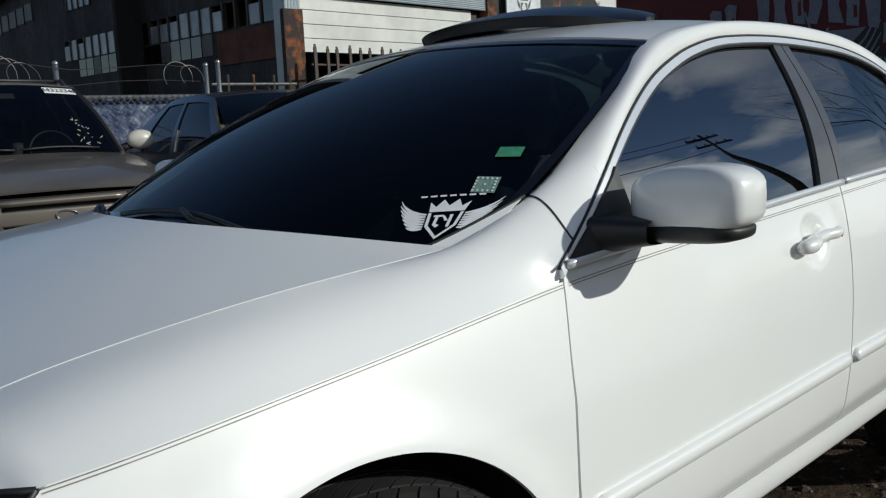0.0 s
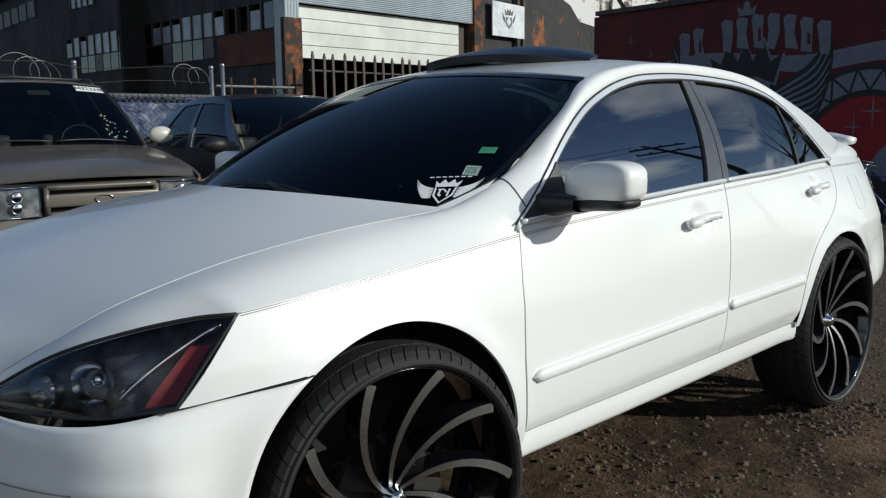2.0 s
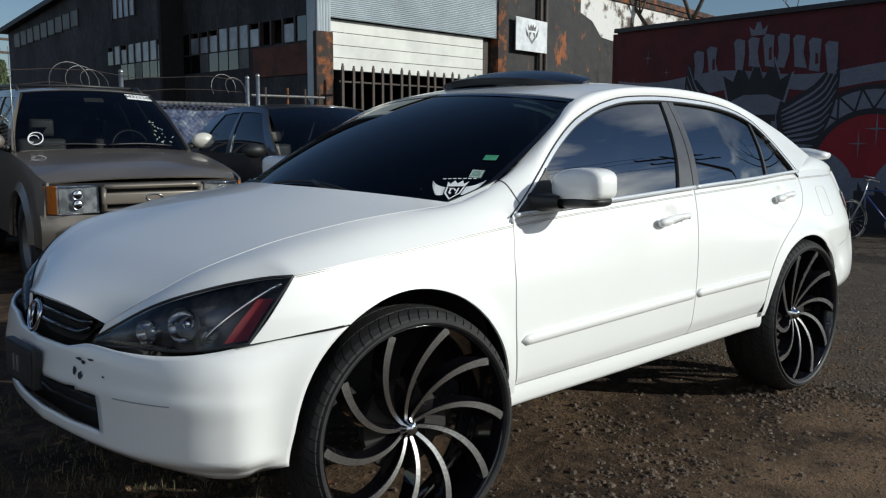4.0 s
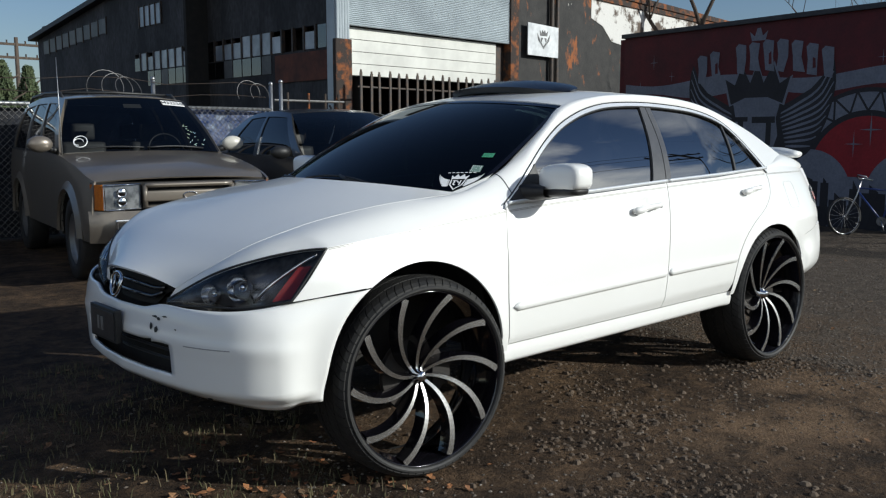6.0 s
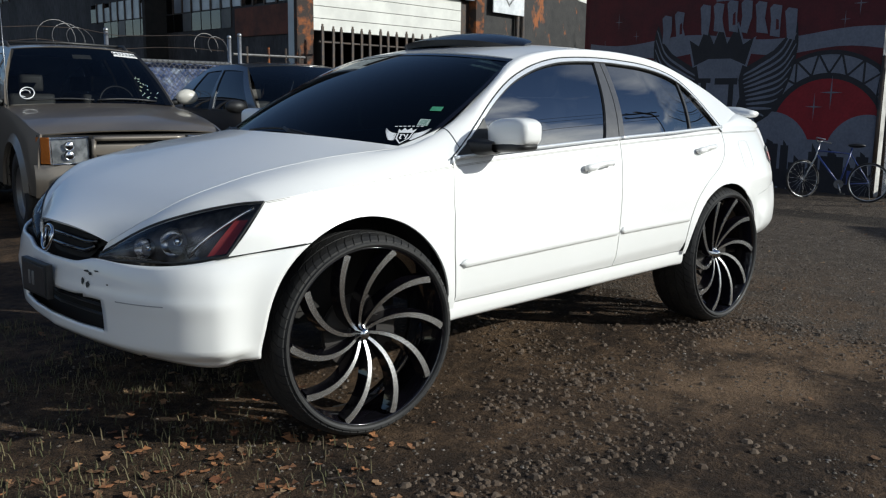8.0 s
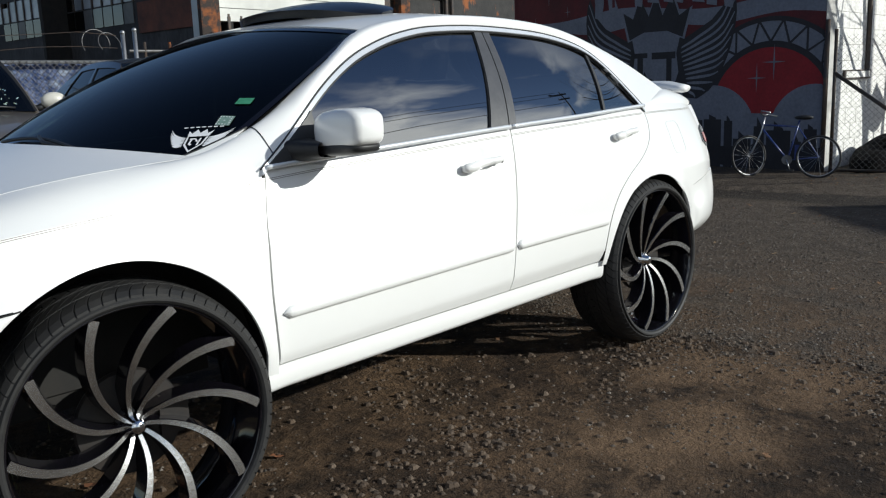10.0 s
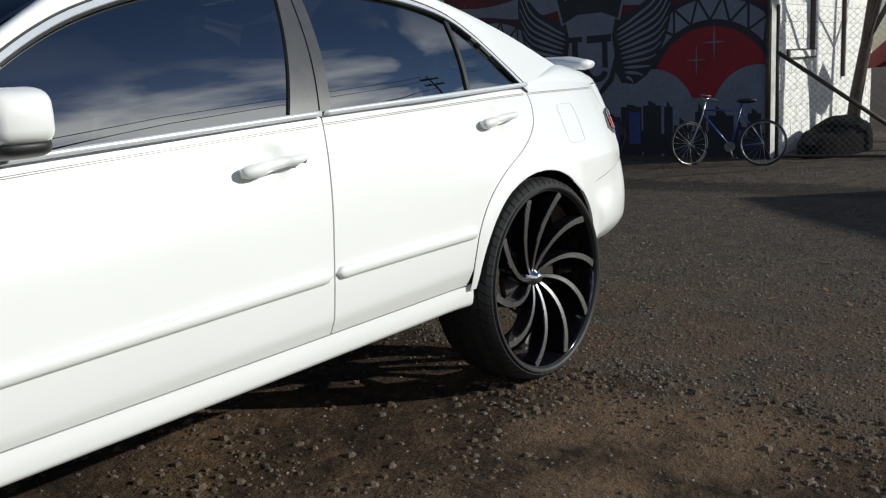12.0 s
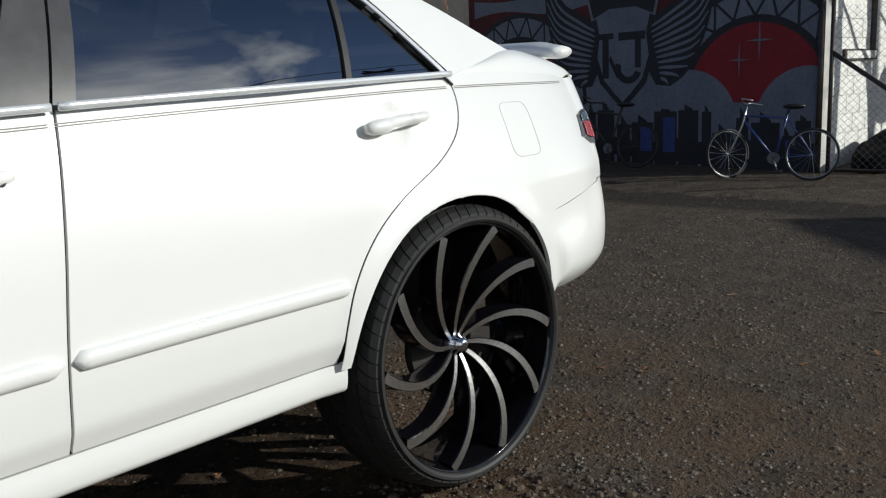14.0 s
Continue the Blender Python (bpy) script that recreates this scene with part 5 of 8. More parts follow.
for s, dr, rr in ((-1, fd[0], rd[0]), (1, fd[1], rd[1])):
    bm = bmesh.new()
    sheet(bm, column(0.515, 1.62, 40, s, 0.012, None, pillar_f), 40, 16, outwards)
    part("door_window", bm, M_SIDEGLASS, dr, "dark tinted door window", smooth=True).visible_shadow = False
    bm = bmesh.new()
    sheet(bm, column(1.765, 2.505, 40, s, 0.012, pillar_r, divider), 30, 16, outwards)
    part("door_window", bm, M_SIDEGLASS, rr, "dark tinted door window", smooth=True).visible_shadow = False
    bm = bmesh.new()
    sheet(bm, column(2.53, 2.845, 20, s, 0.012, lambda z: divider(z) + 0.022, None), 16, 12, outwards)
    part("quarter_window", bm, M_SIDEGLASS, rr, "small dark quarter window", smooth=True).visible_shadow = False
    bm = bmesh.new()
    sheet(bm, column(2.505, 2.53, 4, s, 0.004, divider, lambda z: divider(z) + 0.020), 3, 12, outwards)
    shell(part("window_divider", bm, M_BLACK, rr, smooth=True), 0.01)
    M_PIL = bpy.data.materials.get("satin grey pillar") or mat("satin grey pillar", (0.060, 0.059, 0.060), 0.28, coat=0.4, other=(0.080, 0.078, 0.078), scale=20)
    bm = bmesh.new()
    sheet(bm, column(1.6, 1.7, 4, s, 0.001, pillar_f, lambda z: door_mid(1.13) - 0.010 + (z - 1.13) * 0.26), 4, 14, outwards)
    shell(part("pillar_cover", bm, M_PIL, dr, smooth=True), 0.012)
    bm = bmesh.new()
    sheet(bm, column(1.7, 1.76, 4, s, 0.001, lambda z: door_mid(1.13) - 0.004 + (z - 1.13) * 0.26, pillar_r), 4, 14, outwards)
    shell(part("pillar_cover", bm, M_PIL, rr, smooth=True), 0.012)
    # bright trim round the side windows
    strip("window_trim", lambda u, v: Vector((0.526 + 1.172 * u, s * (glass_y(0.526 + 1.172 * u, belt(0.526 + 1.172 * u)) + 0.009), belt(0.526 + 1.172 * u) + 0.004 + v)), 0.017, 0.006, M_TRIM, dr, s=s)
    strip("window_trim", lambda u, v: Vector((1.712 + 1.135 * u, s * (glass_y(1.712 + 1.135 * u, belt(1.712 + 1.135 * u)) + 0.009), belt(1.712 + 1.135 * u) + 0.004 + v)), 0.017, 0.006, M_TRIM, rr, s=s)
    bm = bmesh.new()
    sheet(bm, lambda u, v: (lambda p: Vector((p.x, s * (p.y + 0.003), p.z)))(ring_b(0.010 + 0.990 * u, -0.013 + 0.016 * v)), 90, 2, outwards)
    shell(part("window_trim", bm, M_TRIM, white_sedan, smooth=True), 0.012)
    bm = bmesh.new()
    tube(bm, [Vector((p.x, s * (p.y + 0.002), p.z)) for p in (ring_b(0.004 + 0.996 * k / 90, 0.0060) for k in range(91))], 0.0032, 5)
    part("window_seal", bm, M_BLACK, white_sedan, smooth=True)
    bm = bmesh.new()
    sheet(bm, lambda u, v: (lambda p: Vector((p.x + 0.004, s * (p.y - 0.002), p.z)))(ring_b(0.05 + 0.95 * u, -0.019 + 0.006 * v)), 90, 2, outwards)
    shell(part("window_seal", bm, M_BLACK, white_sedan, smooth=True), 0.008)


# rear: shoulders, boot lid, tail lamps, bumper, spoiler
deck_e = spline((2.85, 0.764, 1.172), (3.05, 0.712, 1.206), (3.25, 0.662, 1.240), (3.45, 0.635, 1.216), (3.62, 0.60, 1.182), (3.74, 0.56, 1.150))


def rear_shoulder(u, v, s):
    x = 2.85 + (3.70 - 2.85) * u
    xo = min(x, 3.565)
    a = side(xo, shoulder_z(xo), 1)
    e = deck_e(x + 0.03 * u)
    b = Vector((x + 0.03 * u, e.x, e.y))
    p = a.lerp(b, v) + Vector((0, 0.5, 0.6)) * 0.016 * math.sin(math.pi * v) * min(1, 3 * u)
    p.y *= s
    return p


panel("rear_shoulder", rear_shoulder, 30, 8, out=lambda p: Vector((0, p.y, 1)))


def deck(u, v):
    w = 2 * v - 1
    x = 3.20 + (3.745 - 3.20) * u
    e = deck_e(x)
    xc = x + 0.05 * (1 - w * w)
    return Vector((xc, e.x * w, e.y + 0.020 * (1 - w * w)))


bm = bmesh.new()
sheet(bm, deck, 16, 24, lambda p: Vector((0, 0, 1)))
shell(part("boot_lid", bm, M_WHITE, white_sedan, smooth=True))

tail_plan = spline((0, 3.555, 0.800), (0.2, 3.655, 0.750), (0.4, 3.735, 0.655), (0.6, 3.785, 0.50), (0.8, 3.815, 0.27), (1, 3.825, 0))


def tail(k, z, proud=0.0):
    """The rear face above the bumper: k from 0 at the left side over 1 in the middle to 2."""
    q = k if k <= 1 else 2 - k
    p = tail_plan(q)
    f = (z - 0.82) / 0.33
    x, y = p.x - 0.036 * f * f * (0.25 + 0.75 * q) + proud * (0.4 + 0.6 * q), p.y - 0.055 * max(f, 0) ** 1.3 * (1 - 0.3 * q) + proud * (1 - q)
    y *= (-side(3.555, z).y - 0.002) / (0.800 - 0.055 * max(f, 0) ** 1.3) * (1 - q) + q
    return Vector((x, -y if k <= 1 else y, z))


bm = bmesh.new()
sheet(bm, lambda u, v: tail(2 * u, 0.80 + (1.143 - 0.80) * v + 0.008 * math.sin(math.pi * u) * v), 60, 12, lambda p: Vector((1, p.y, 0)))
shell(part("boot_face", bm, M_WHITE, white_sedan, smooth=True))
for s, k0 in ((-1, 0), (1, 2)):
    def tl(u, v, proud):
        # pointed towards the front, tall towards the middle
        k = -0.07 + 0.57 * u - 0.05 * (0.5 - v)
        zc = 0.984 - 0.026 * u
        h = 0.036 + 0.022 * smoothstep(0, 0.30, u)
        z = zc + h * (2 * v - 1)
        if k < 0:
            p = side(3.555 + k * 0.55, z, 1, proud)
        else:
            p = tail(k, z, proud)
            p.y = abs(p.y)
        p.y *= s
        return p
    bm = bmesh.new()
    sheet(bm, lambda u, v: tl(u, v, 0.006), 24, 10, lambda p: Vector((1, p.y, 0)))
    tlo = shell(part("tail_light", bm, M_LAMPDARK, white_sedan, "red and clear tail lamp", smooth=True), 0.012)
    bm = bmesh.new()
    sheet(bm, lambda u, v: tl(0.12 + 0.48 * u, 0.18 + 0.46 * v, 0.010), 10, 8, lambda p: Vector((1, p.y, 0)))
    part("red_lens", bm, M_RED, tlo, smooth=True)
    bm = bmesh.new()
    sheet(bm, lambda u, v: tl(0.08 + 0.6 * u, 0.68 + 0.24 * v, 0.010), 10, 3, lambda p: Vector((1, p.y, 0)))
    part("clear_lens", bm, M_LAMP, tlo, smooth=True)

rb_plan = spline((0, 3.12, 0.892), (0.25, 3.36, 0.858), (0.45, 3.58, 0.785), (0.6, 3.70, 0.680), (0.75, 3.785, 0.50), (0.9, 3.83, 0.25), (1, 3.845, 0))


def rear_bumper(u, v):
    k = 2 * u if u <= 0.5 else 2 - 2 * u
    p = rb_plan(k)
    zt = quarter_low(p.x) if p.x < 3.56 else 0.795 + 0.01 * k
    z = 0.475 + (zt - 0.0025 - 0.475) * v
    x, y = p.x, p.y
    f = 1 - smoothstep(0, 0.15, k)
    xa = RW.x + math.sqrt(max(ARCH_R ** 2 - (z - RW.z) ** 2, 0))
    x += (xa - 3.12) * f
    bulge = 0.022 * math.sin(math.pi * min(max((z - 0.47) / 0.33, 0), 1)) - 0.06 * max(0, (0.56 - z) / 0.09) ** 2
    x += bulge * k ** 0.5
    y += bulge * (1 - k) * (1 - f)
    g = smoothstep(0.35, 0.95, v) if x < 3.6 else 0.0
    g = max(f, g * (1 - smoothstep(3.45, 3.6, x)))
    if g > 0:
        y += (-side(x, z).y - y) * g
    return Vector((x, -y if u <= 0.5 else y, z))


bm = bmesh.new()
sheet(bm, rear_bumper, 80, 16, lambda p: Vector((max(p.x - 2.9, 0), p.y, 0)))
shell(part("rear_bumper", bm, M_WHITE, white_sedan, smooth=True), 0.012)

# spoiler on short feet
bm = bmesh.new()
rows = []
for i in range(41):
    w = i / 20 - 1
    droop = smoothstep(0.72, 1.0, abs(w))
    cx, cz = 3.735 - 0.05 * w * w - 0.02 * droop, 1.254 - 0.012 * droop - 0.008 * w * w
    k = 1 - 0.22 * droop if abs(w) < 0.999 else 0.62
    rows.append([bm.verts.new((cx + 0.075 * k * math.cos(a), 0.585 * w, cz + 0.031 * k * math.sin(a) + 0.004 * math.cos(a))) for a in [j * math.pi / 7 for j in range(14)]])
for a, b in zip(rows, rows[1:]):
    for j in range(14):
        bm.faces.new((a[j], a[(j + 1) % 14], b[(j + 1) % 14], b[j]))
bm.faces.new(rows[0])
bm.faces.new(rows[-1])
bmesh.ops.recalc_face_normals(bm, faces=bm.faces)
sp = part("spoiler", bm, M_WHITE, white_sedan, "white boot spoiler", smooth=True)
for y in (-0.42, 0.42):
    bm = bmesh.new()
    box(bm, (3.67, y - 0.03, 1.14), (3.74, y + 0.03, 1.245), bevel=0.015)
    part("spoiler_foot", bm, M_WHITE, sp, smooth=True)

# raised sunroof pane
bm = bmesh.new()


def sunroof(u, v):
    # tilted smoked deflector: rounded in plan, crowned across, lowest at its front edge
    w = 2 * v - 1
    e = (1 - abs(w) ** 3.2) ** 0.45
    x = 1.405 + 0.04 * w * w + (u - 0.5) * 0.40 * max(e, 0.02)
    return Vector((x, 0.415 * w, 1.587 + 0.074 * (1 - abs(w) ** 2.3) ** 0.8 * math.sin(math.pi * (0.16 + 0.50 * u)) + 0.012 * u))


sheet(bm, sunroof, 14, 28, lambda p: Vector((0, 0, 1)))
shell(part("sunroof", bm, mat("smoked acrylic", (0.006, 0.006, 0.007), 0.22, other=(0.010, 0.010, 0.011), scale=14), roof_ob, "raised smoked sunroof deflector", smooth=True), 0.032)

# door mirrors
for s, dr in ((-1, fd[0]), (1, fd[1])):
    def pod(c, r, n=24, m=14, e=0.55):
        vs = []
        for i in range(m + 1):
            b = -math.pi / 2 + math.pi * i / m
            row = []
            for j in range(n):
                a = 2 * math.pi * j / n
                def sg(q, ex):
                    return math.copysign(abs(q) ** ex, q)
                px = c[0] + r[0] * sg(math.cos(b), e) * sg(math.cos(a), e)
                py = c[1] + r[1] * sg(math.cos(b), e) * sg(math.sin(a), e)
                pz = c[2] + r[2] * sg(math.sin(b), e)
                q = (py - c[1]) / r[1]
                row.append(bm.verts.new((px + 0.16 * (c[1] - py) * 0.5, s * py, pz + 0.06 * (py - c[1]) - 0.014 * q * q * smoothstep(-0.2, 0.9, (pz - c[2]) / r[2]))))
            vs.append(row)
        for p, q in zip(vs, vs[1:]):
            for j in range(n):
                bm.faces.new((p[j], p[(j + 1) % n], q[(j + 1) % n], q[j]))
        bmesh.ops.remove_doubles(bm, verts=bm.verts, dist=0.0004)
        bmesh.ops.recalc_face_normals(bm, faces=bm.faces)
    bm = bmesh.new()
    pod((0.748, 0.980, 1.186), (0.068, 0.123, 0.061), e=0.45)
    mr = part("mirror", bm, M_WHITE, dr, "white door mirror with black foot", smooth=True)
    bm = bmesh.new()
    pod((0.750, 0.974, 1.127), (0.064, 0.113, 0.025), e=0.55)
    part("mirror_base", bm, M_BLACK, mr, smooth=True)
    bm = bmesh.new()
    # the foot: a wedge from the black sail into the mirror's underside
    def foot(u, v):
        a = 2 * math.pi * v
        w, h = 0.072 - 0.022 * u, 0.040 - 0.016 * u
        c = Vector((0.668 + 0.050 * u, 0.815 + 0.110 * u, 1.118 + 0.004 * u))
        return Vector((c.x + w * math.copysign(abs(math.cos(a)) ** 0.6, math.cos(a)), s * c.y, c.z + h * math.copysign(abs(math.sin(a)) ** 0.6, math.sin(a))))
    sheet(bm, foot, 8, 24)
    bmesh.ops.remove_doubles(bm, verts=bm.verts, dist=0.0004)
    bmesh.ops.recalc_face_normals(bm, faces=bm.faces)
    part("mirror_arm", bm, M_BLACK, mr, smooth=True)
    bm = bmesh.new()
    prism(bm, [(0.532, 1.084), (0.76, 1.092), (0.745, 1.240), (0.725, 1.222), (0.62, 1.143)], lambda x, z, w: Vector((x, s * (glass_y(x, z) + 0.002 + w), z)), 0.012)
    part("mirror_sail", bm, M_BLACK, mr)

# wheels
WHEEL = {}


def wheel_meshes():
    up = Matrix.Identity(4)
    # tyre: outer wall at h = 0, inner at h = -0.25
    bm = bmesh.new()
    crown = spline((-0.290, 0.374), (-0.275, 0.390), (-0.255, 0.400), (-0.225, 0.408), (-0.185, 0.4125), (-0.145, 0.414), (-0.100, 0.4125), (-0.060, 0.408), (-0.030, 0.400), (-0.012, 0.390), (0.002, 0.374))
    lathe(bm, [(0.350, -0.026), (0.354, -0.012), (0.359, -0.002), (0.366, 0.003), (0.373, 0.003)] + [(crown(-0.285 * k / 16) - 0.0065, -0.285 * k / 16) for k in range(17)] + [(0.356, -0.278)], up, 96)
    tread = bmesh.new()
    n = 66
    for i in range(n):
        for j, (h0, h1) in enumerate(((-0.006, -0.053), (-0.058, -0.107), (-0.112, -0.173), (-0.178, -0.227), (-0.232, -0.279))):
            a0, da = 2 * math.pi * (i + 0.5 * (j % 2)) / n, 2 * math.pi / n * 0.88
            top, foot = [], []
            for k in range(4):
                h = h0 + (h1 - h0) * k / 3
                sway = 2.6 * abs(h + 0.142) * (2.2 - 7 * abs(h + 0.142))
                for d in (0, da):
                    for r, row in ((crown(h), top), (crown(h) - 0.0075, foot)):
                        row.append(tread.verts.new((r * math.cos(a0 + d + sway), r * math.sin(a0 + d + sway), h)))
            for k in range(3):
                tread.faces.new((top[2 * k], top[2 * k + 1], top[2 * k + 3], top[2 * k + 2]))
                tread.faces.new((top[2 * k], top[2 * k + 2], foot[2 * k + 2], foot[2 * k]))
                tread.faces.new((top[2 * k + 1], foot[2 * k + 1], foot[2 * k + 3], top[2 * k + 3]))
            tread.faces.new((top[0], foot[0], foot[1], top[1]))
            tread.faces.new((top[6], top[7], foot[7], foot[6]))
    me = bpy.data.meshes.new("tread")
    tread.to_mesh(me)
    tread.free()
    me.materials.append(M_TYRE)
    WHEEL["tread"] = me
    me = bpy.data.meshes.new("tyre")
    bm.to_mesh(me)
    bm.free()
    me.materials.append(M_TYRE)
    WHEEL["tyre"] = me
    # rim: lip and deep barrel
    bm = bmesh.new()
    lathe(bm, [(0.356, -0.016), (0.357, -0.010), (0.353, -0.008), (0.350, -0.012), (0.347, -0.020), (0.345, -0.036), (0.336, -0.060), (0.332, -0.12), (0.346, -0.235), (0.360, -0.25)], up, 96)
    me = bpy.data.meshes.new("wheel")
    bm.to_mesh(me)
    bm.free()
    me.materials.append(M_GLOSSBLACK)
    for p in me.polygons:
        p.use_smooth = True
    WHEEL["wheel"] = me
    # one curved spoke: black blade with a machined face
    bm = bmesh.new()
    rows = []
    k = 18
    for i in range(k + 1):
        u = i / k
        r = 0.030 + (0.347 - 0.030) * u
        th = -radians(39) * (r / 0.345) ** 1.15
        e = 0.0015
        th2 = -radians(39) * ((r + e) / 0.345) ** 1.15
        p = Vector((r * math.cos(th), r * math.sin(th), 0))
        p2 = Vector(((r + e) * math.cos(th2), (r + e) * math.sin(th2), 0))
        t = (p2 - p).normalized()
        nrm = Vector((-t.y, t.x, 0))
        wf = 0.0056 + 0.0078 * u
        wb = wf + 0.006 + 0.004 * u
        hf = -0.080 + 0.067 * (1 - (1 - u) ** 1.7)
        hb = hf - (0.050 + 0.020 * (1 - u))
        rows.append([bm.verts.new(p + nrm * a + Vector((0, 0, h))) for a, h in ((-wf, hf), (wf, hf), (wf + 0.002, hf - 0.004), (wb, hb), (-wb, hb), (-wf - 0.002, hf - 0.004))])
    for a, b in zip(rows, rows[1:]):
        for j in range(6):
            f = bm.faces.new((a[j], b[j], b[(j + 1) % 6], a[(j + 1) % 6]))
            f.material_index = 1 if j == 0 else 0
    bm.faces.new(rows[0])
    bm.faces.new(rows[-1][::-1])
    bmesh.ops.recalc_face_normals(bm, faces=bm.faces)
    me = bpy.data.meshes.new("spoke")
    bm.to_mesh(me)
    bm.free()
    me.materials.append(M_GLOSSBLACK)
    me.materials.append(M_MACHINED)
    WHEEL["spoke"] = me
    bm = bmesh.new()
    lathe(bm, [(0.0005, -0.048), (0.013, -0.049), (0.021, -0.055), (0.025, -0.066), (0.032, -0.078), (0.042, -0.094), (0.055, -0.13), (0.0005, -0.13)], up, 32)
    me = bpy.data.meshes.new("hub_cap")
    bm.to_mesh(me)
    bm.free()
    me.materials.append(M_CHROME)
    for p in me.polygons:
        p.use_smooth = True
    WHEEL["hub_cap"] = me
    bm = bmesh.new()
    lathe(bm, [(0.0005, -0.115), (0.15, -0.118), (0.155, -0.13), (0.15, -0.145), (0.0005, -0.145)], up, 40)
    box(bm, (0.08, -0.06, -0.17), (0.165, 0.06, -0.10))
    me = bpy.data.meshes.new("brake_disc")
    bm.to_mesh(me)
    bm.free()
    me.materials.append(mat("brake iron", (0.022, 0.021, 0.021), 0.6, 0.4, other=(0.035, 0.028, 0.024), scale=20))
    WHEEL["brake_disc"] = me


wheel_meshes()
HUB_F, HUB_R = Vector((0.030, 0.915, 0.411)), Vector((2.772, 0.920, 0.412))
for hub, s, turn in ((HUB_F, -1, 1.7), (HUB_R, -1, 1.9), (HUB_F, 1, 0), (HUB_R, 1, 20)):
    # local z points out of the car, local x to the car's rear
    out = Vector((0, s, 0))
    back = Vector((1, 0, 0))
    m3 = Matrix((back, out.cross(back), out)).transposed()
    m = Matrix.Translation((hub.x, s * abs(hub.y), hub.z)) @ pose(0, 0, 0, 1.0 * s, 0, -7.5 if hub is HUB_F else 0.0) @ m3.to_4x4() @ Matrix.Diagonal((0.988, 0.988, 1.0, 1.0))
    wh = new("wheel", WHEEL["wheel"])
    wh.parent = white_sedan
    wh.matrix_parent_inverse = base_matrix(white_sedan).inverted()
    wh.matrix_basis = m
    tagged(wh, "oversized wheel with ten curved machined spokes")
    for nm in ("tyre", "hub_cap", "brake_disc", "tread"):
        o = new(nm, WHEEL[nm])
        o.parent = wh
        if nm == "tread":
            tagged(o, "worn black tread blocks", kind="stuff")
    for k in range(10):
        o = new("spoke", WHEEL["spoke"])
        o.parent = wh
        o.matrix_basis = pose(0, 0, 0, 0, 0, turn + 36 * k)

# inner body, wheel wells, cabin
for nm, lo, hi in (("floor_pan", (0.49, -0.80, 0.43), (2.28, 0.80, 0.56)), ("inner_door", (0.49, -0.835, 0.50), (2.28, -0.80, 1.04)), ("inner_door", (0.49, 0.80, 0.50), (2.28, 0.835, 1.04)),
                   ("engine_bay", (-0.55, -0.55, 0.46), (0.49, 0.55, 0.92)), ("boot_floor", (2.28, -0.55, 0.46), (3.70, 0.55, 0.90)), ("rear_shelf", (2.28, -0.70, 0.90), (3.45, 0.70, 1.10))):
    bm = bmesh.new()
    box(bm, lo, hi)
    part(nm, bm, M_DARK, white_sedan)
for c, ra in ((FW, ARCH_F), (RW, ARCH_R)):
    for s in (-1, 1):
        bm = bmesh.new()
        sheet(bm, lambda u, v: Vector((c.x - (ra + 0.030) * math.cos(math.pi * (0.10 + 0.80 * u)), s * (0.868 - 0.060 * smoothstep(0.55, 1.0, abs(2 * u - 1)) - 0.30 * v), c.z - 0.02 + (ra + 0.050) * math.sin(math.pi * (0.10 + 0.80 * u)))), 28, 6)
        sheet(bm, lambda u, v: Vector((c.x - (ra + 0.012) * v * math.cos(math.pi * u), s * 0.53, c.z - 0.03 + (ra + 0.03) * v * math.sin(math.pi * u))), 28, 4)
        part("wheel_well", bm, M_DARK, white_sedan, smooth=True)
M_CABIN = mat("dark cabin trim", (0.035, 0.034, 0.033), 0.8, other=(0.05, 0.048, 0.046), scale=12)
M_SEAT = mat("grey seat leather", (0.09, 0.085, 0.08), 0.55, other=(0.06, 0.058, 0.055), scale=9)
bm = bmesh.new()
sheet(bm, lambda u, v: Vector((0.20 + 0.55 * u + 0.2 * abs(2 * v - 1) ** 2 * (1 - u), 0.74 * (2 * v - 1), 1.075 + 0.03 * math.sin(math.pi * u) - 0.10 * u ** 3)), 14, 16, lambda p: Vector((0, 0, 1)))
part("dashboard", bm, M_CABIN, white_sedan, smooth=True)
bm = bmesh.new()
tube(bm, [Vector((0.80 + 0.07 * math.sin(a), -0.37 + 0.185 * math.cos(a), 1.03 + 0.165 * math.sin(a))) for a in [k * math.pi / 14 for k in range(28)]], 0.014, 8, closed=True)
tube(bm, [(0.80, -0.54, 1.03), (0.80, -0.37, 1.02), (0.80, -0.20, 1.03)], 0.016)
tube(bm, [(0.62, -0.37, 0.98), (0.80, -0.37, 1.02)], 0.03)
part("steering_wheel", bm, M_BLACK, white_sedan, smooth=True)
for x0, y0, w in ((1.25, -0.37, 0.25), (1.25, 0.37, 0.25), (2.2, -0.36, 0.33), (2.2, 0.36, 0.33)):
    bm = bmesh.new()
    box(bm, (x0 - 0.45, y0 - w, 0.56), (x0 + 0.1, y0 + w, 0.82), bevel=0.05)
    box(bm, (-0.07, -w, 0), (0.07, w, 0.60), pose(x0 + 0.10, y0, 0.74, 0, 16, 0), bevel=0.06)
    box(bm, (-0.05, -0.13, 0.62), (0.05, 0.13, 0.78), pose(x0 + 0.10, y0, 0.74, 0, 16, 0), bevel=0.045)
    part("seat", bm, M_SEAT, white_sedan, smooth=True)

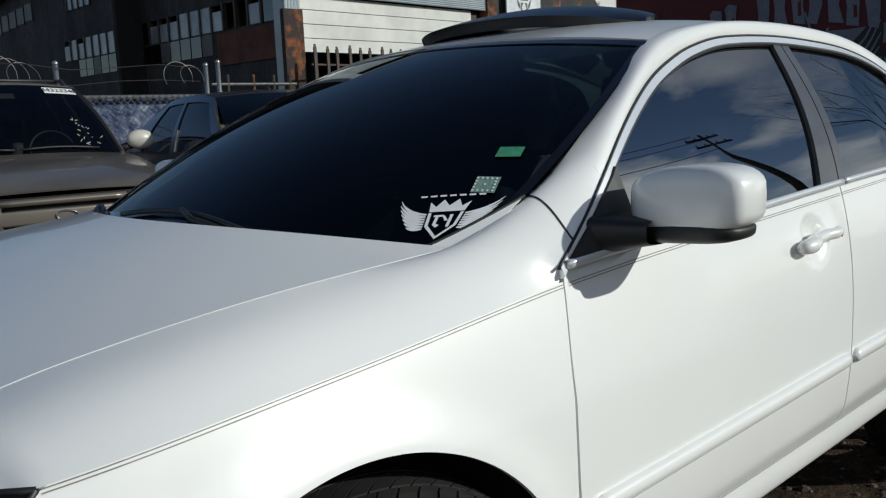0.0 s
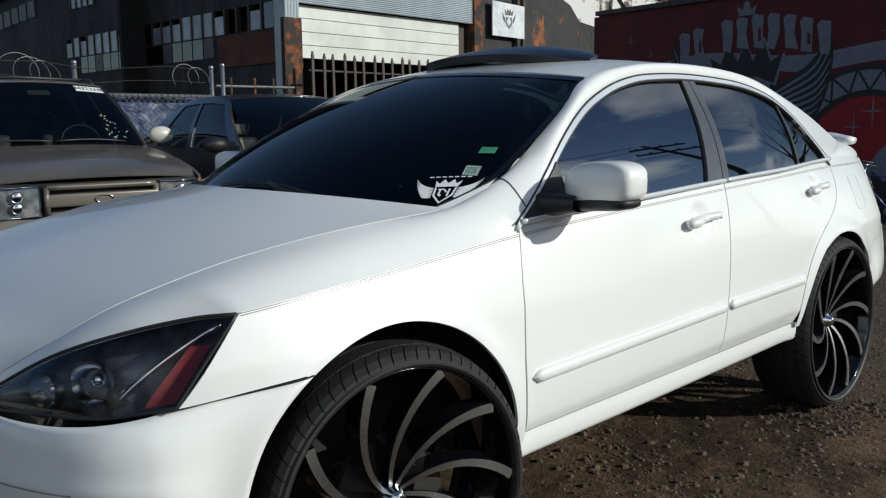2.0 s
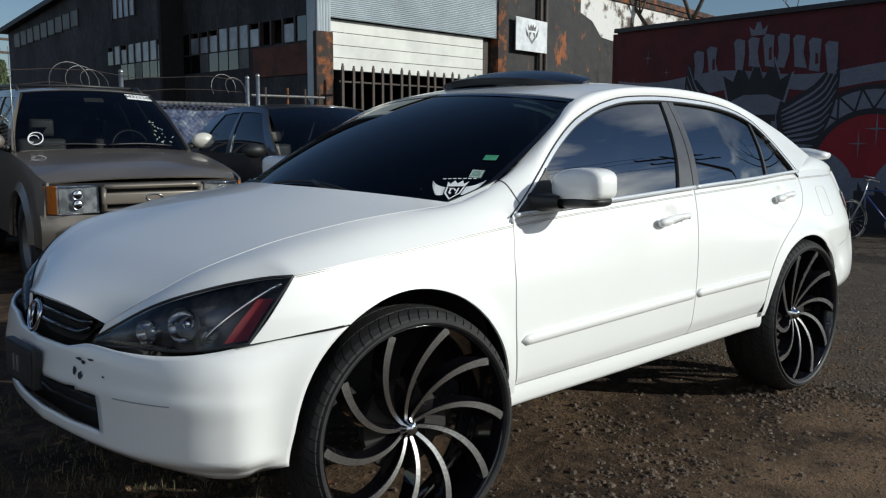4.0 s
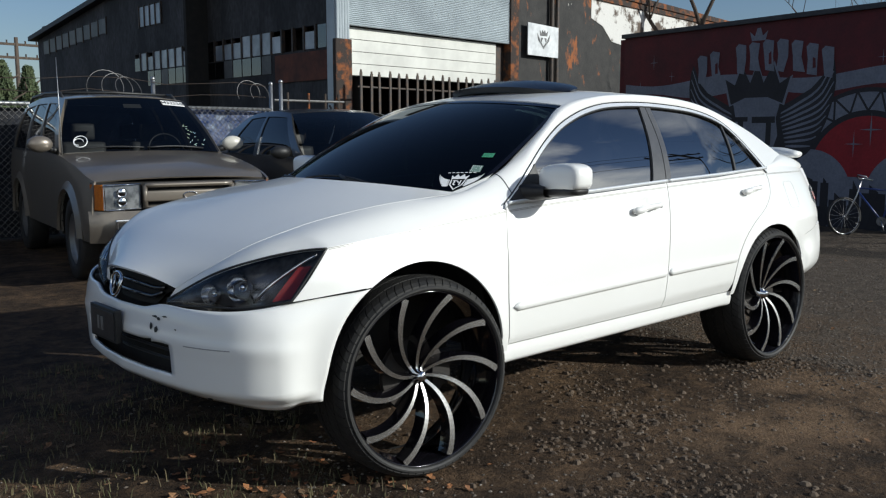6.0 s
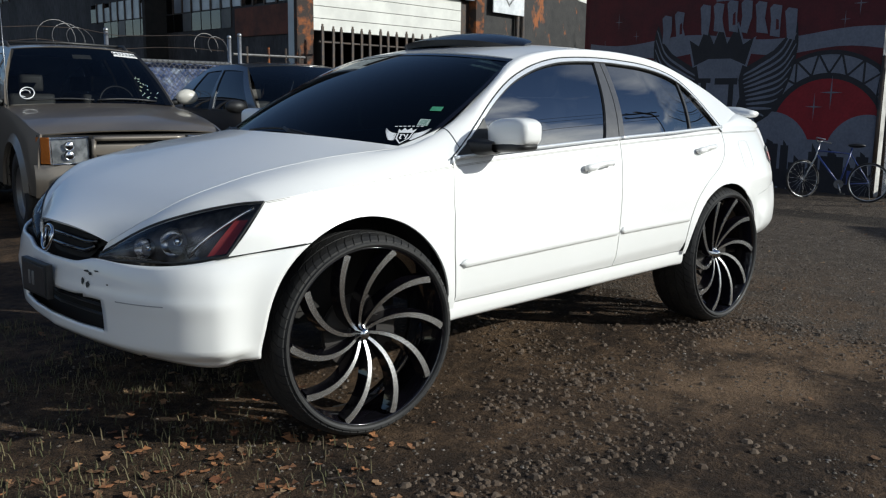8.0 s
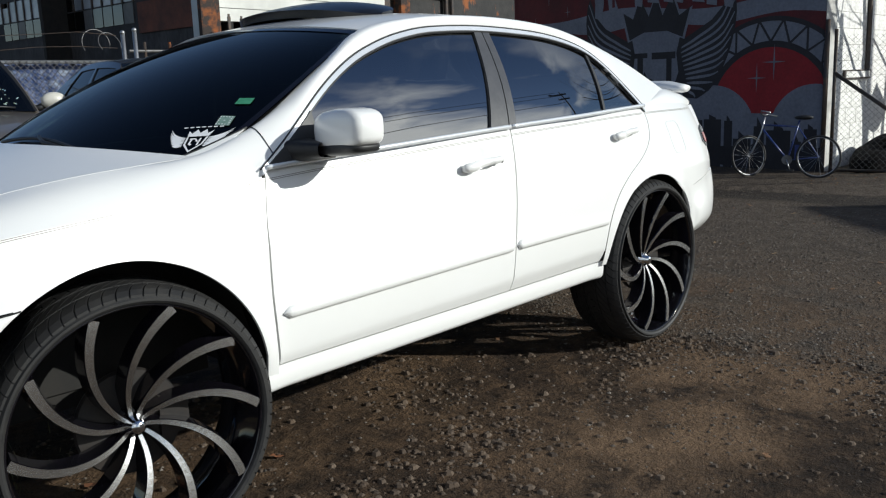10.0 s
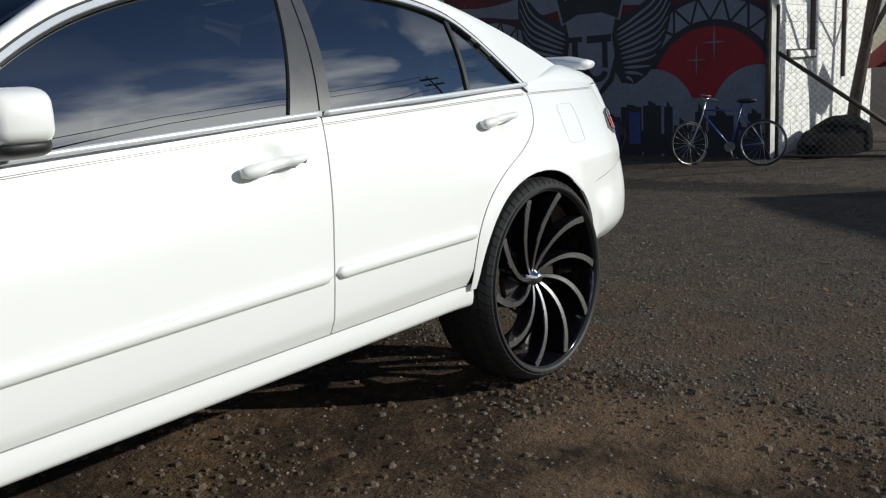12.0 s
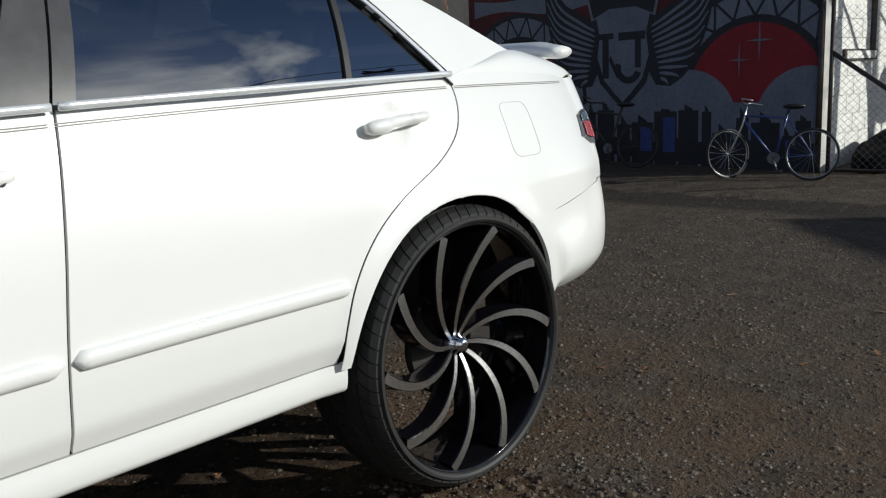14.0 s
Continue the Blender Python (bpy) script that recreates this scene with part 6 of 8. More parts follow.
# stickers low on the screen's left corner: a winged shield in plain shapes and two small labels
M_DECAL = mat("white vinyl", (0.75, 0.76, 0.78), 0.5, other=(0.68, 0.69, 0.7), scale=30)
M_GREEN = mat("green label", (0.035, 0.20, 0.11), 0.5, other=(0.06, 0.26, 0.15), scale=60)
M_PALE = mat("pale label", (0.20, 0.30, 0.26), 0.5, other=(0.12, 0.21, 0.18), scale=90)


def decal(u, v):
    """Metres across and up on the screen from the emblem's middle."""
    return screen(-0.890 + 0.704 * u + 0.245 * v, 0.1465 + 0.75 * v - 0.26 * u, 0.002)


def flat(bm, pts, fn):
    f = bm.faces.new([bm.verts.new(fn(*p)) for p in pts])
    f.normal_update()
    if f.normal.z < 0:
        f.normal_flip()


for sx in (-1, 1):
    for k in range(7):
        bm = bmesh.new()
        f = k / 6
        tip = Vector((0.138 - 0.050 * f ** 1.4, 0.088 - 0.112 * f))
        root = Vector((0.050 - 0.006 * f, 0.024 - 0.058 * f))
        bend = Vector((root.x + 0.62 * (tip.x - root.x), root.y + 0.20 * (tip.y - root.y) - 0.006))
        row = [root.lerp(bend, q).lerp(bend.lerp(tip, q), q) for q in [i / 6 for i in range(7)]]
        wid = [0.0052 * math.sin(math.pi * (0.15 + 0.80 * i / 6)) + 0.0006 for i in range(7)]
        flat(bm, [(sx * p.x, p.y + w) for p, w in zip(row, wid)] + [(sx * p.x, p.y - w) for p, w in zip(row[::-1], wid[::-1])], decal)
        part("feather_decal", bm, M_DECAL, windshield, "white feather of a winged decal")
bm = bmesh.new()
for sx in (-1, 1):
    flat(bm, [(sx * 0.046, 0.030), (sx * 0.040, -0.025), (sx * 0.0, -0.078), (0, -0.066), (sx * 0.032, -0.022), (sx * 0.038, 0.030)], decal)
flat(bm, [(-0.022, 0.020), (-0.014, 0.020), (-0.014, -0.030), (-0.022, -0.030)], decal)
flat(bm, [(-0.014, -0.004), (0.0, 0.018), (0.006, 0.016), (-0.006, -0.006)], decal)
flat(bm, [(0.004, 0.020), (0.028, 0.020), (0.028, 0.012), (0.022, 0.012), (0.022, -0.020), (0.010, -0.032), (0.004, -0.022), (0.014, -0.016), (0.014, 0.012), (0.004, 0.012)], decal)
part("shield_decal", bm, M_DECAL, windshield, "white shield decal with a monogram of plain shapes")
bm = bmesh.new()
crown = [(-0.046, 0.034), (-0.054, 0.075), (-0.034, 0.055), (-0.020, 0.085), (0.0, 0.058), (0.020, 0.085), (0.034, 0.055), (0.054, 0.075), (0.046, 0.034)]
flat(bm, crown, decal)
part("crown_decal", bm, M_DECAL, windshield, "white crown decal")
bm = bmesh.new()
for k in range(7):
    flat(bm, [(-0.085 + 0.026 * k, 0.098), (-0.067 + 0.026 * k, 0.098), (-0.065 + 0.026 * k, 0.105), (-0.083 + 0.026 * k, 0.105)], decal)
part("lettering_bar", bm, M_DECAL, windshield, "row of small white bars")
bm = bmesh.new()
flat(bm, [(-0.038, 0.112), (-0.104, 0.104), (-0.106, 0.174), (-0.040, 0.182)], decal)
part("label", bm, M_PALE, windshield, "pale dotted inspection label")
bm = bmesh.new()
for i in range(5):
    for j in range(5):
        if 0 < i < 4 and 0 < j < 4 and (i, j) != (2, 2):
            continue
        a, b = -0.044 - 0.0135 * i, 0.1175 + 0.0135 * j - 0.0016 * i
        flat(bm, [(a + 0.003, b - 0.003), (a - 0.003, b - 0.003), (a - 0.003, b + 0.003), (a + 0.003, b + 0.003)], lambda p, q: decal(p, q) + Vector((-0.0008, 0, 0.0015)))
part("label_print", bm, M_DECAL, windshield, "white dots printed on the label", kind="stuff")
bm = bmesh.new()
flat(bm, [(-0.062, 0.272), (-0.136, 0.268), (-0.140, 0.316), (-0.066, 0.320)], decal)
part("label", bm, M_GREEN, windshield, "small green label")

# ---- parked cars behind: nose towards -y ----
def plain_mesh_text(text, size):
    """Characters in the built-in font as a flat bmesh, in the local xy plane, centred."""
    c = bpy.data.curves.new("writing", "FONT")
    c.body, c.size, c.align_x, c.align_y = text, size, "CENTER", "CENTER"
    o = bpy.data.objects.new("writing", c)
    scene.collection.objects.link(o)
    me = bpy.data.meshes.new_from_object(o.evaluated_get(bpy.context.evaluated_depsgraph_get()))
    bm = bmesh.new()
    bm.from_mesh(me)
    bpy.data.objects.remove(o)
    bpy.data.curves.remove(c)
    bpy.data.meshes.remove(me)
    return bm


M_GLASSCAR = glass("car glass", (0.22, 0.24, 0.25), 1.55)
M_GLASSDARK = glass("privacy glass", (0.04, 0.045, 0.05), 1.7)
M_TRIMGREY = mat("grey cladding", (0.10, 0.098, 0.092), 0.6, other=(0.075, 0.073, 0.07), scale=8)
M_AMBERLENS = mat("amber lens", (0.55, 0.16, 0.02), 0.15, coat=0.6, other=(0.45, 0.12, 0.015), scale=25)
M_LAMPCLEAR = mat("faceted lamp", (0.62, 0.63, 0.62), 0.12, 0.7, other=(0.28, 0.29, 0.29), scale=9, low=0.42, high=0.58, coat=0.5)
M_RIMSILVER = mat("silver rim", (0.45, 0.45, 0.46), 0.3, 0.9, other=(0.36, 0.36, 0.37), scale=15)


class Parked:
    """A car built from a few curves: l runs from the nose back, w across (minus is its right side), z up."""

    def __init__(self, name, label, category, cx, y0, turn, paint, half, nose, hood_l, belt_z, wind_l, roof_l, rear_l, back_l, length, roof_z, roof_w, wheels, wheel_r, floor, tall=1.0):
        self.m = pose(cx, y0, 0, 0, 0, turn) @ Matrix.Diagonal((1, 1, tall, 1))
        self.ob = tagged(holder(name, self.m), label, category)
        self.paint, self.half, self.belt, self.roof_z, self.roof_w, self.floor = paint, half, belt_z, roof_z, roof_w, floor
        self.wind_l, self.roof_l, self.rear_l, self.back_l, self.length, self.nose, self.hood_l = wind_l, roof_l, rear_l, back_l, length, nose, hood_l
        self.wheels, self.wheel_r = wheels, wheel_r

    def p(self, l, w, z):
        return self.m @ Vector((w, l, z))

    def add(self, name, fn, nu, nv, material, out, label="", t=0.012, parent=None, both=True):
        made = []
        mm = self.m.to_3x3()
        for s in (-1, 1) if both else (1,):
            bm = bmesh.new()
            sheet(bm, lambda u, v: self.p(*fn(u, v, s)), nu, nv, lambda q: mm @ Vector(out(s)))
            made.append(part(name, bm, material, parent or self.ob, label, smooth=True))
            if t:
                shell(made[-1], t)
        return made

    def side_w(self, l, z):
        k = (z - self.floor) / (self.belt(l) - self.floor)
        return self.half(l) - 0.05 * max(k - 0.45, 0) ** 2 * 2.0 - 0.06 * max(0.30 - k, 0) ** 1.2

    def body(self):
        # flanks with real arch openings
        for s in (-1, 1):
            bm = bmesh.new()
            n, mz = 150, 26
            g = [[bm.verts.new(self.p(l, s * self.side_w(l, z), z)) for z in [self.floor + (self.belt(l) - self.floor) * j / mz for j in range(mz + 1)]] for l in [0.12 + (self.length - 0.24) * i / n for i in range(n + 1)]]
            for i in range(n):
                for j in range(mz):
                    l = 0.12 + (self.length - 0.24) * (i + 0.5) / n
                    z = self.floor + (self.belt(l) - self.floor) * (j + 0.5) / mz
                    if any((l - wl) ** 2 + (z - self.wheel_r) ** 2 < (self.wheel_r + 0.065) ** 2 for wl in self.wheels):
                        continue
                    f = bm.faces.new((g[i][j], g[i + 1][j], g[i + 1][j + 1], g[i][j + 1]))
                    f.normal_update()
                    if f.normal.dot(self.m.to_3x3() @ Vector((s, 0, 0))) < 0:
                        f.normal_flip()
            bmesh.ops.delete(bm, geom=[v for v in bm.verts if not v.link_faces], context="VERTS")
            shell(part("flank", bm, self.paint, self.ob, smooth=True), 0.02)
            for wl in self.wheels:
                bm = bmesh.new()
                r = self.wheel_r
                mw = self.m @ Matrix.Translation((s * (self.half(wl) - 0.03), wl, r)) @ pose(0, 0, 0, 0, 90 * s, 0)
                lathe(bm, [(r * 0.62, -0.20), (r * 0.95, -0.21), (r, -0.18), (r, -0.03), (r * 0.96, 0.0), (r * 0.66, 0.005), (r * 0.62, -0.02)], mw, 40)
                wh = part("wheel", bm, M_TYRE, self.ob, smooth=True)
                bm = bmesh.new()
                lathe(bm, [(r * 0.63, -0.015), (r * 0.60, -0.01), (r * 0.55, -0.05), (r * 0.2, -0.035), (0.001, -0.03)], mw, 40)
                part("rim", bm, M_RIMSILVER, wh, smooth=True)
                bm = bmesh.new()
                sheet(bm, lambda u, v: self.p(wl - (r + 0.075) * math.cos(math.pi * u), s * (self.half(wl) - 0.02 - 0.28 * v), r + (r + 0.075) * math.sin(math.pi * u) * 0.98), 20, 3)
                part("wheel_well", bm, M_DARK, self.ob, smooth=True)
        bm = bmesh.new()
        L = self.length
        for lo, hi in (((-self.half(L / 2) + 0.34, 0.2, self.floor), (self.half(L / 2) - 0.34, L - 0.2, self.belt(L / 2) - 0.25)),):
            box(bm, lo, hi, self.m)
        part("underbody", bm, M_DARK, self.ob)

    def hood(self, crown=0.05):
        def fn(u, v, s):
            w = 2 * v - 1
            l = self.nose(w) + (self.wind_l + 0.02 - 0.14 * (1 - w * w) - self.nose(w)) * u
            zz = self.hood_l(u)
            hw = self.side_w(max(l, 0.12), self.belt(max(l, 0.12))) - 0.004
            return (l, hw * w, zz + crown * (1 - abs(w) ** 2.5) - 0.0)
        return self.add("hood", fn, 24, 28, self.paint, lambda s: (0, -0.2, 1), both=False)[0]

    def edge(self, l):
        """Half width and height of the roof's edge."""
        return self.roof_w, self.roof_z(l)

    def cabin(self, side_panes, rear=True):
        def ws(u, v, s, off=0.0):
            w = 2 * u - 1
            bw = self.side_w(self.wind_l, self.belt(self.wind_l)) - 0.03
            lo = (self.wind_l - 0.12 * (1 - w * w), bw * w, self.belt(self.wind_l) + 0.02 + 0.02 * (1 - w * w))
            hi = (self.roof_l - 0.07 * (1 - w * w), self.roof_w * w, self.roof_z(self.roof_l) + 0.03 * (1 - w * w))
            k = 0.04 * math.sin(math.pi * v)
            return tuple(a + (b - a) * v + d for a, b, d in zip(lo, hi, (-k * 0.5 - off * 0.6, 0, k * 0.8 + off * 0.8)))
        self.ws = ws
        self.windshield = self.add("windshield", ws, 20, 14, M_GLASSCAR, lambda s: (0, -1, 1), "windscreen", t=0, both=False)[0]
        self.windshield.visible_shadow = False

        def roof(u, v, s):
            w = 2 * v - 1
            l = self.roof_l + (self.rear_l - self.roof_l) * u + (-0.07 * (1 - u) + 0.07 * u) * (1 - w * w)
            return (l, self.roof_w * w, self.roof_z(self.roof_l + (self.rear_l - self.roof_l) * u) + 0.035 * (1 - abs(w) ** 2.4))
        self.roof = self.add("roof", roof, 22, 22, self.paint, lambda s: (0, 0, 1), both=False)[0]
        if rear:
            def rs(u, v, s):
                w = 2 * u - 1
                bw = self.side_w(self.back_l, self.belt(self.back_l)) - 0.03
                lo = (self.back_l, bw * w, self.belt(self.back_l))
                hi = (self.rear_l + 0.07 * (1 - w * w), self.roof_w * w, self.roof_z(self.rear_l) + 0.03 * (1 - w * w))
                return tuple(a + (b - a) * v for a, b in zip(lo, hi))
            self.add("rear_window", rs, 12, 8, M_GLASSDARK, lambda s: (0, 1, 0.6), t=0, both=False)

        def wall(l, k, s, inset=0.0):
            # l along the belt, k from 0 at the belt to 1 at the roof
            f = (l - self.wind_l) / (self.back_l - self.wind_l)
            top = self.roof_l + (self.rear_l - self.roof_l) * f
            zb = self.belt(l)
            wb = self.side_w(l, zb) - 0.01
            x = l + (top - l) * k
            return (x, s * (wb + (self.roof_w - wb) * k + 0.03 * math.sin(math.pi * k) - inset), zb + (self.roof_z(top) - zb) * k)
        self.wall = wall
        marks = [self.wind_l] + [q for a, b in side_panes for q in (a, b)] + [self.back_l]
        for i in range(0, len(marks), 2):
            a, b = marks[i], marks[i + 1]
            self.add("pillar", lambda u, v, s: wall(a + (b - a) * u, v, s), 4, 12, self.paint, lambda s: (s, 0, 0.3), t=0.03)
        for a, b in side_panes:
            self.add("side_window", lambda u, v, s: wall(a + (b - a) * u, 0.03 + 0.86 * v, s, 0.012), 8, 8, M_GLASSDARK, lambda s: (s, 0, 0.3), t=0)
            self.add("window_rail", lambda u, v, s: wall(a + (b - a) * u, 0.88 + 0.12 * v, s), 8, 4, self.paint, lambda s: (s, 0, 0.6), t=0.02)
            self.add("window_rail", lambda u, v, s: wall(a + (b - a) * u, 0.04 * v, s, -0.004), 8, 2, M_BLACK, lambda s: (s, 0, 0.2), t=0.01)
        # seats and a dash, dim behind the glass
        for w in (-0.37, 0.37):
            for l in (self.roof_l + 0.45, self.roof_l + 1.35):
                bm = bmesh.new()
                z = self.belt(l) - 0.45
                box(bm, (w - 0.23, l - 0.07, z), (w + 0.23, l + 0.07, z + 0.55), self.m, bevel=0.05)
                box(bm, (w - 0.12, l - 0.05, z + 0.57), (w + 0.12, l + 0.05, z + 0.74), self.m, bevel=0.04)
                part("seat", bm, M_SEAT, self.ob, smooth=True)
        bm = bmesh.new()
        bw = self.side_w(self.wind_l, self.belt(self.wind_l)) - 0.10
        box(bm, (-bw, self.wind_l - 0.02, self.belt(self.wind_l) - 0.25), (bw, self.wind_l + 0.40, self.belt(self.wind_l) + 0.0), self.m, bevel=0.06)
        part("dashboard", bm, M_CABIN, self.ob, smooth=True)
        bm = bmesh.new()
        tube(bm, [self.p(self.wind_l + 0.50 + 0.06 * math.sin(a), 0.37 + 0.18 * math.cos(a), self.belt(self.wind_l) + 0.04 + 0.16 * math.sin(a)) for a in [k * math.pi / 12 for k in range(24)]], 0.013, 6, closed=True)
        part("steering_wheel", bm, M_BLACK, self.ob, smooth=True)

    def tail_end(self):
        def fn(u, v, s):
            w = 2 * u - 1
            l = self.length - 0.10 * w ** 4
            z = self.floor + (self.belt(self.length - 0.15) - self.floor) * v
            return (l, self.side_w(self.length - 0.12, z) * w, z)
        self.add("tail_panel", fn, 14, 8, self.paint, lambda s: (0, 1, 0), both=False)
        if self.back_l < self.length - 0.3:
            def deck(u, v, s):
                w = 2 * v - 1
                l = self.back_l + (self.length - 0.05 - self.back_l) * u
                return (l, self.side_w(min(l, self.length - 0.12), self.belt(l)) * w, self.belt(l) + 0.03 * (1 - w * w))
            self.add("boot_lid", deck, 8, 14, self.paint, lambda s: (0, 0, 1), both=False)


# champagne off-roader
suv = Parked("suv", "champagne-tan suv with roof rack and number sticker on its windscreen", "suv", 1.43, 4.015, -7.5, M_TAN,
             half=spline((0, 0.79), (0.12, 0.835), (0.4, 0.865), (1.5, 0.868), (3.5, 0.868), (4.3, 0.85), (4.65, 0.80)),
             nose=lambda w: 0.10 + 0.10 * abs(w) ** 3, hood_l=spline((0, 0.900), (0.15, 0.965), (0.5, 1.04), (1, 1.105)),
             belt_z=spline((0, 0.885), (0.5, 0.985), (1.4, 1.10), (3.0, 1.12), (4.65, 1.13)),
             wind_l=1.42, roof_l=2.02, rear_l=4.30, back_l=4.52, length=4.62, roof_z=spline((1.9, 1.63), (2.4, 1.675), (3.4, 1.685), (4.4, 1.63)), roof_w=0.626,
             wheels=(0.92, 3.62), wheel_r=0.37, floor=0.40, tall=1.06)
suv.body()
suv.hood(0.035)
suv.cabin(((1.62, 2.36), (2.46, 3.26), (3.36, 4.25)))
suv.tail_end()


def suv_face(u, v, s):
    w = 2 * u - 1
    return (0.055 + 0.11 * abs(w) ** 3, 0.825 * w, 0.66 + (0.90 - 0.66) * v)


face = suv.add("front_panel", suv_face, 20, 4, M_DARK, lambda s: (0, -1, 0), both=False)[0]


def suv_bumper(u, v, s):
    w = 2 * u - 1
    z = 0.40 + (0.665 - 0.40) * v
    return (-0.02 + 0.17 * abs(w) ** 4 - 0.03 * math.sin(math.pi * v), 0.86 * w, z)


bmp = suv.add("front_bumper", suv_bumper, 30, 8, M_TAN, lambda s: (0, -1, 0), "tan bumper with fog lamps", both=False)[0]
bm = bmesh.new()
for w0, w1, z0, z1 in ((-0.40, 0.40, 0.915, 0.925),):
    tube(bm, [suv.p(0.02, w0 + (w1 - w0) * k / 10, 0.872) for k in range(11)], 0.024)
    tube(bm, [suv.p(0.02, w0 + (w1 - w0) * k / 10, 0.690) for k in range(11)], 0.014)
    tube(bm, [suv.p(0.02, w0, 0.690), suv.p(0.02, w0, 0.872)], 0.022)
    tube(bm, [suv.p(0.02, w1, 0.690), suv.p(0.02, w1, 0.872)], 0.022)
grl = part("grille", bm, M_TAN, suv.ob, "tan grille frame", smooth=True)
bm = bmesh.new()
box(bm, (-0.42, 0.0, 0.735), (0.42, 0.045, 0.825), suv.m, bevel=0.014)
part("grille_bar", bm, M_TAN, grl, smooth=True)
bm = bmesh.new()
tube(bm, [suv.p(-0.005, 0.065 * math.cos(a), 0.780 + 0.028 * math.sin(a)) for a in [k * math.pi / 10 for k in range(20)]], 0.006, closed=True)
part("badge", bm, M_CHROME, grl, smooth=True)
for s in (-1, 1):
    bm = bmesh.new()
    sheet(bm, lambda u, v: suv.p(0.035 + 0.05 * abs(0.46 + 0.30 * u) ** 3, s * (0.435 + 0.315 * u), 0.672 + 0.215 * v), 8, 6, lambda q: Vector((0, -1, 0)))
    hl = shell(part("headlight", bm, M_LAMPCLEAR, suv.ob, "rectangular head lamp with amber corner", smooth=True), 0.03)
    for zc in (0.742, 0.818):
        bm = bmesh.new()
        lathe(bm, [(0.040, 0.006), (0.038, 0.0), (0.030, 0.006), (0.012, 0.010), (0.001, 0.011)], Matrix.Translation(suv.p(0.022, s * 0.600, zc)) @ (suv.p(0.0, 0, 0) - suv.p(1.0, 0, 0)).to_track_quat("Z", "Y").to_matrix().to_4x4(), 20)
        part("facet", bm, M_LAMP, hl, smooth=True)
    bm = bmesh.new()
    tube(bm, [suv.p(0.030, s * w, z) for w, z in ((0.440, 0.680), (0.740, 0.676), (0.745, 0.880), (0.440, 0.884))], 0.008, 6, closed=True)
    part("lamp_frame", bm, M_CHROME, hl, smooth=True)
    bm = bmesh.new()
    sheet(bm, lambda u, v: suv.p(0.050 + 0.13 * u ** 1.6, s * (0.755 + 0.075 * u), 0.675 + 0.21 * v), 8, 4, lambda q: Vector((s * 0.5, -1, 0)))
    shell(part("corner_lamp", bm, M_AMBERLENS, hl, "amber corner lamp", smooth=True), 0.02)
    bm = bmesh.new()
    box(bm, (s * 0.46, -0.055, 0.44), (s * 0.68, 0.0, 0.60), suv.m, bevel=0.012)
    fog = part("fog_lamp", bm, M_CHROME, bmp, "fog lamp in a bright frame")
    bm = bmesh.new()
    box(bm, (s * 0.485, -0.062, 0.465), (s * 0.655, -0.050, 0.575), suv.m)
    part("fog_lens", bm, M_DARK, fog)
    # mirror on a stalk
    bm = bmesh.new()
    bmesh.ops.create_uvsphere(bm, u_segments=20, v_segments=12, radius=1.0, matrix=suv.m @ Matrix.Translation((s * 0.985, 1.50, 1.205)) @ Matrix.Diagonal((0.120, 0.065, 0.078, 1)))
    # the sunward mirror's paler colour has the bright sunlight painted in
    part("mirror", bm, M_TAN if s < 0 else mat("sunlit mirror cap", (0.55, 0.53, 0.47), 0.35, coat=0.4, other=(0.5, 0.48, 0.43), scale=10), suv.ob, "rounded door mirror", smooth=True)
    bm = bmesh.new()
    tube(bm, [suv.p(1.54, s * 0.80, 1.13), suv.p(1.52, s * 0.92, 1.17)], 0.035)
    part("mirror_arm", bm, M_BLACK, suv.ob, smooth=True)
    # roof rails
    bm = bmesh.new()
    tube(bm, [suv.p(2.25, s * 0.60, 1.655), suv.p(2.40, s * 0.60, 1.715), suv.p(3.2, s * 0.60, 1.735), suv.p(4.0, s * 0.60, 1.715), suv.p(4.15, s * 0.60, 1.655)], 0.02)
    part("roof_rail", bm, M_BLACK, suv.ob, smooth=True)
    # wheel arch cladding
    for wl in suv.wheels:
        bm = bmesh.new()
        r = suv.wheel_r + 0.075
        sheet(bm, lambda u, v: suv.p(wl - (r + 0.07 * v) * math.cos(math.pi * (0.03 + 0.94 * u)), s * (suv.half(wl) + 0.030 - 0.035 * v), suv.wheel_r + (r + 0.07 * v) * math.sin(math.pi * (0.03 + 0.94 * u))), 24, 2, lambda q: Vector((s, 0, 0)))
        shell(part("arch_flare", bm, M_TAN, suv.ob, smooth=True), 0.03)
for l in (2.55, 3.75):
    bm = bmesh.new()
    tube(bm, [suv.p(l, -0.60, 1.722), suv.p(l, 0, 1.74), suv.p(l, 0.60, 1.722)], 0.014)
    part("rack_bar", bm, M_BLACK, suv.ob, smooth=True)
bm = bmesh.new()
tube(bm, [suv.p(1.42, -0.80, 1.06), suv.p(1.44, -0.80, 1.5), suv.p(1.47, -0.80, 2.0)], [0.008, 0.005, 0.003])
part("aerial", bm, M_STEEL, suv.ob, smooth=True)
bm = bmesh.new()
sheet(bm, lambda u, v: suv.p(*suv.ws(0.76 + 0.20 * u, 0.84 + 0.11 * v, 1, 0.004)), 4, 2, lambda q: Vector((0, -1, 1)))
stk = part("number_sticker", bm, mat("white sticker", (0.75, 0.75, 0.75), 0.6, other=(0.68, 0.68, 0.68), scale=20), suv.windshield, "white sticker with black numbers")
bm = plain_mesh_text("44323348", 0.074)
cen, ax, ay = Vector(suv.ws(0.86, 0.895, 1, 0.007)), Vector(suv.ws(0.88, 0.895, 1, 0.007)), Vector(suv.ws(0.86, 0.92, 1, 0.007))
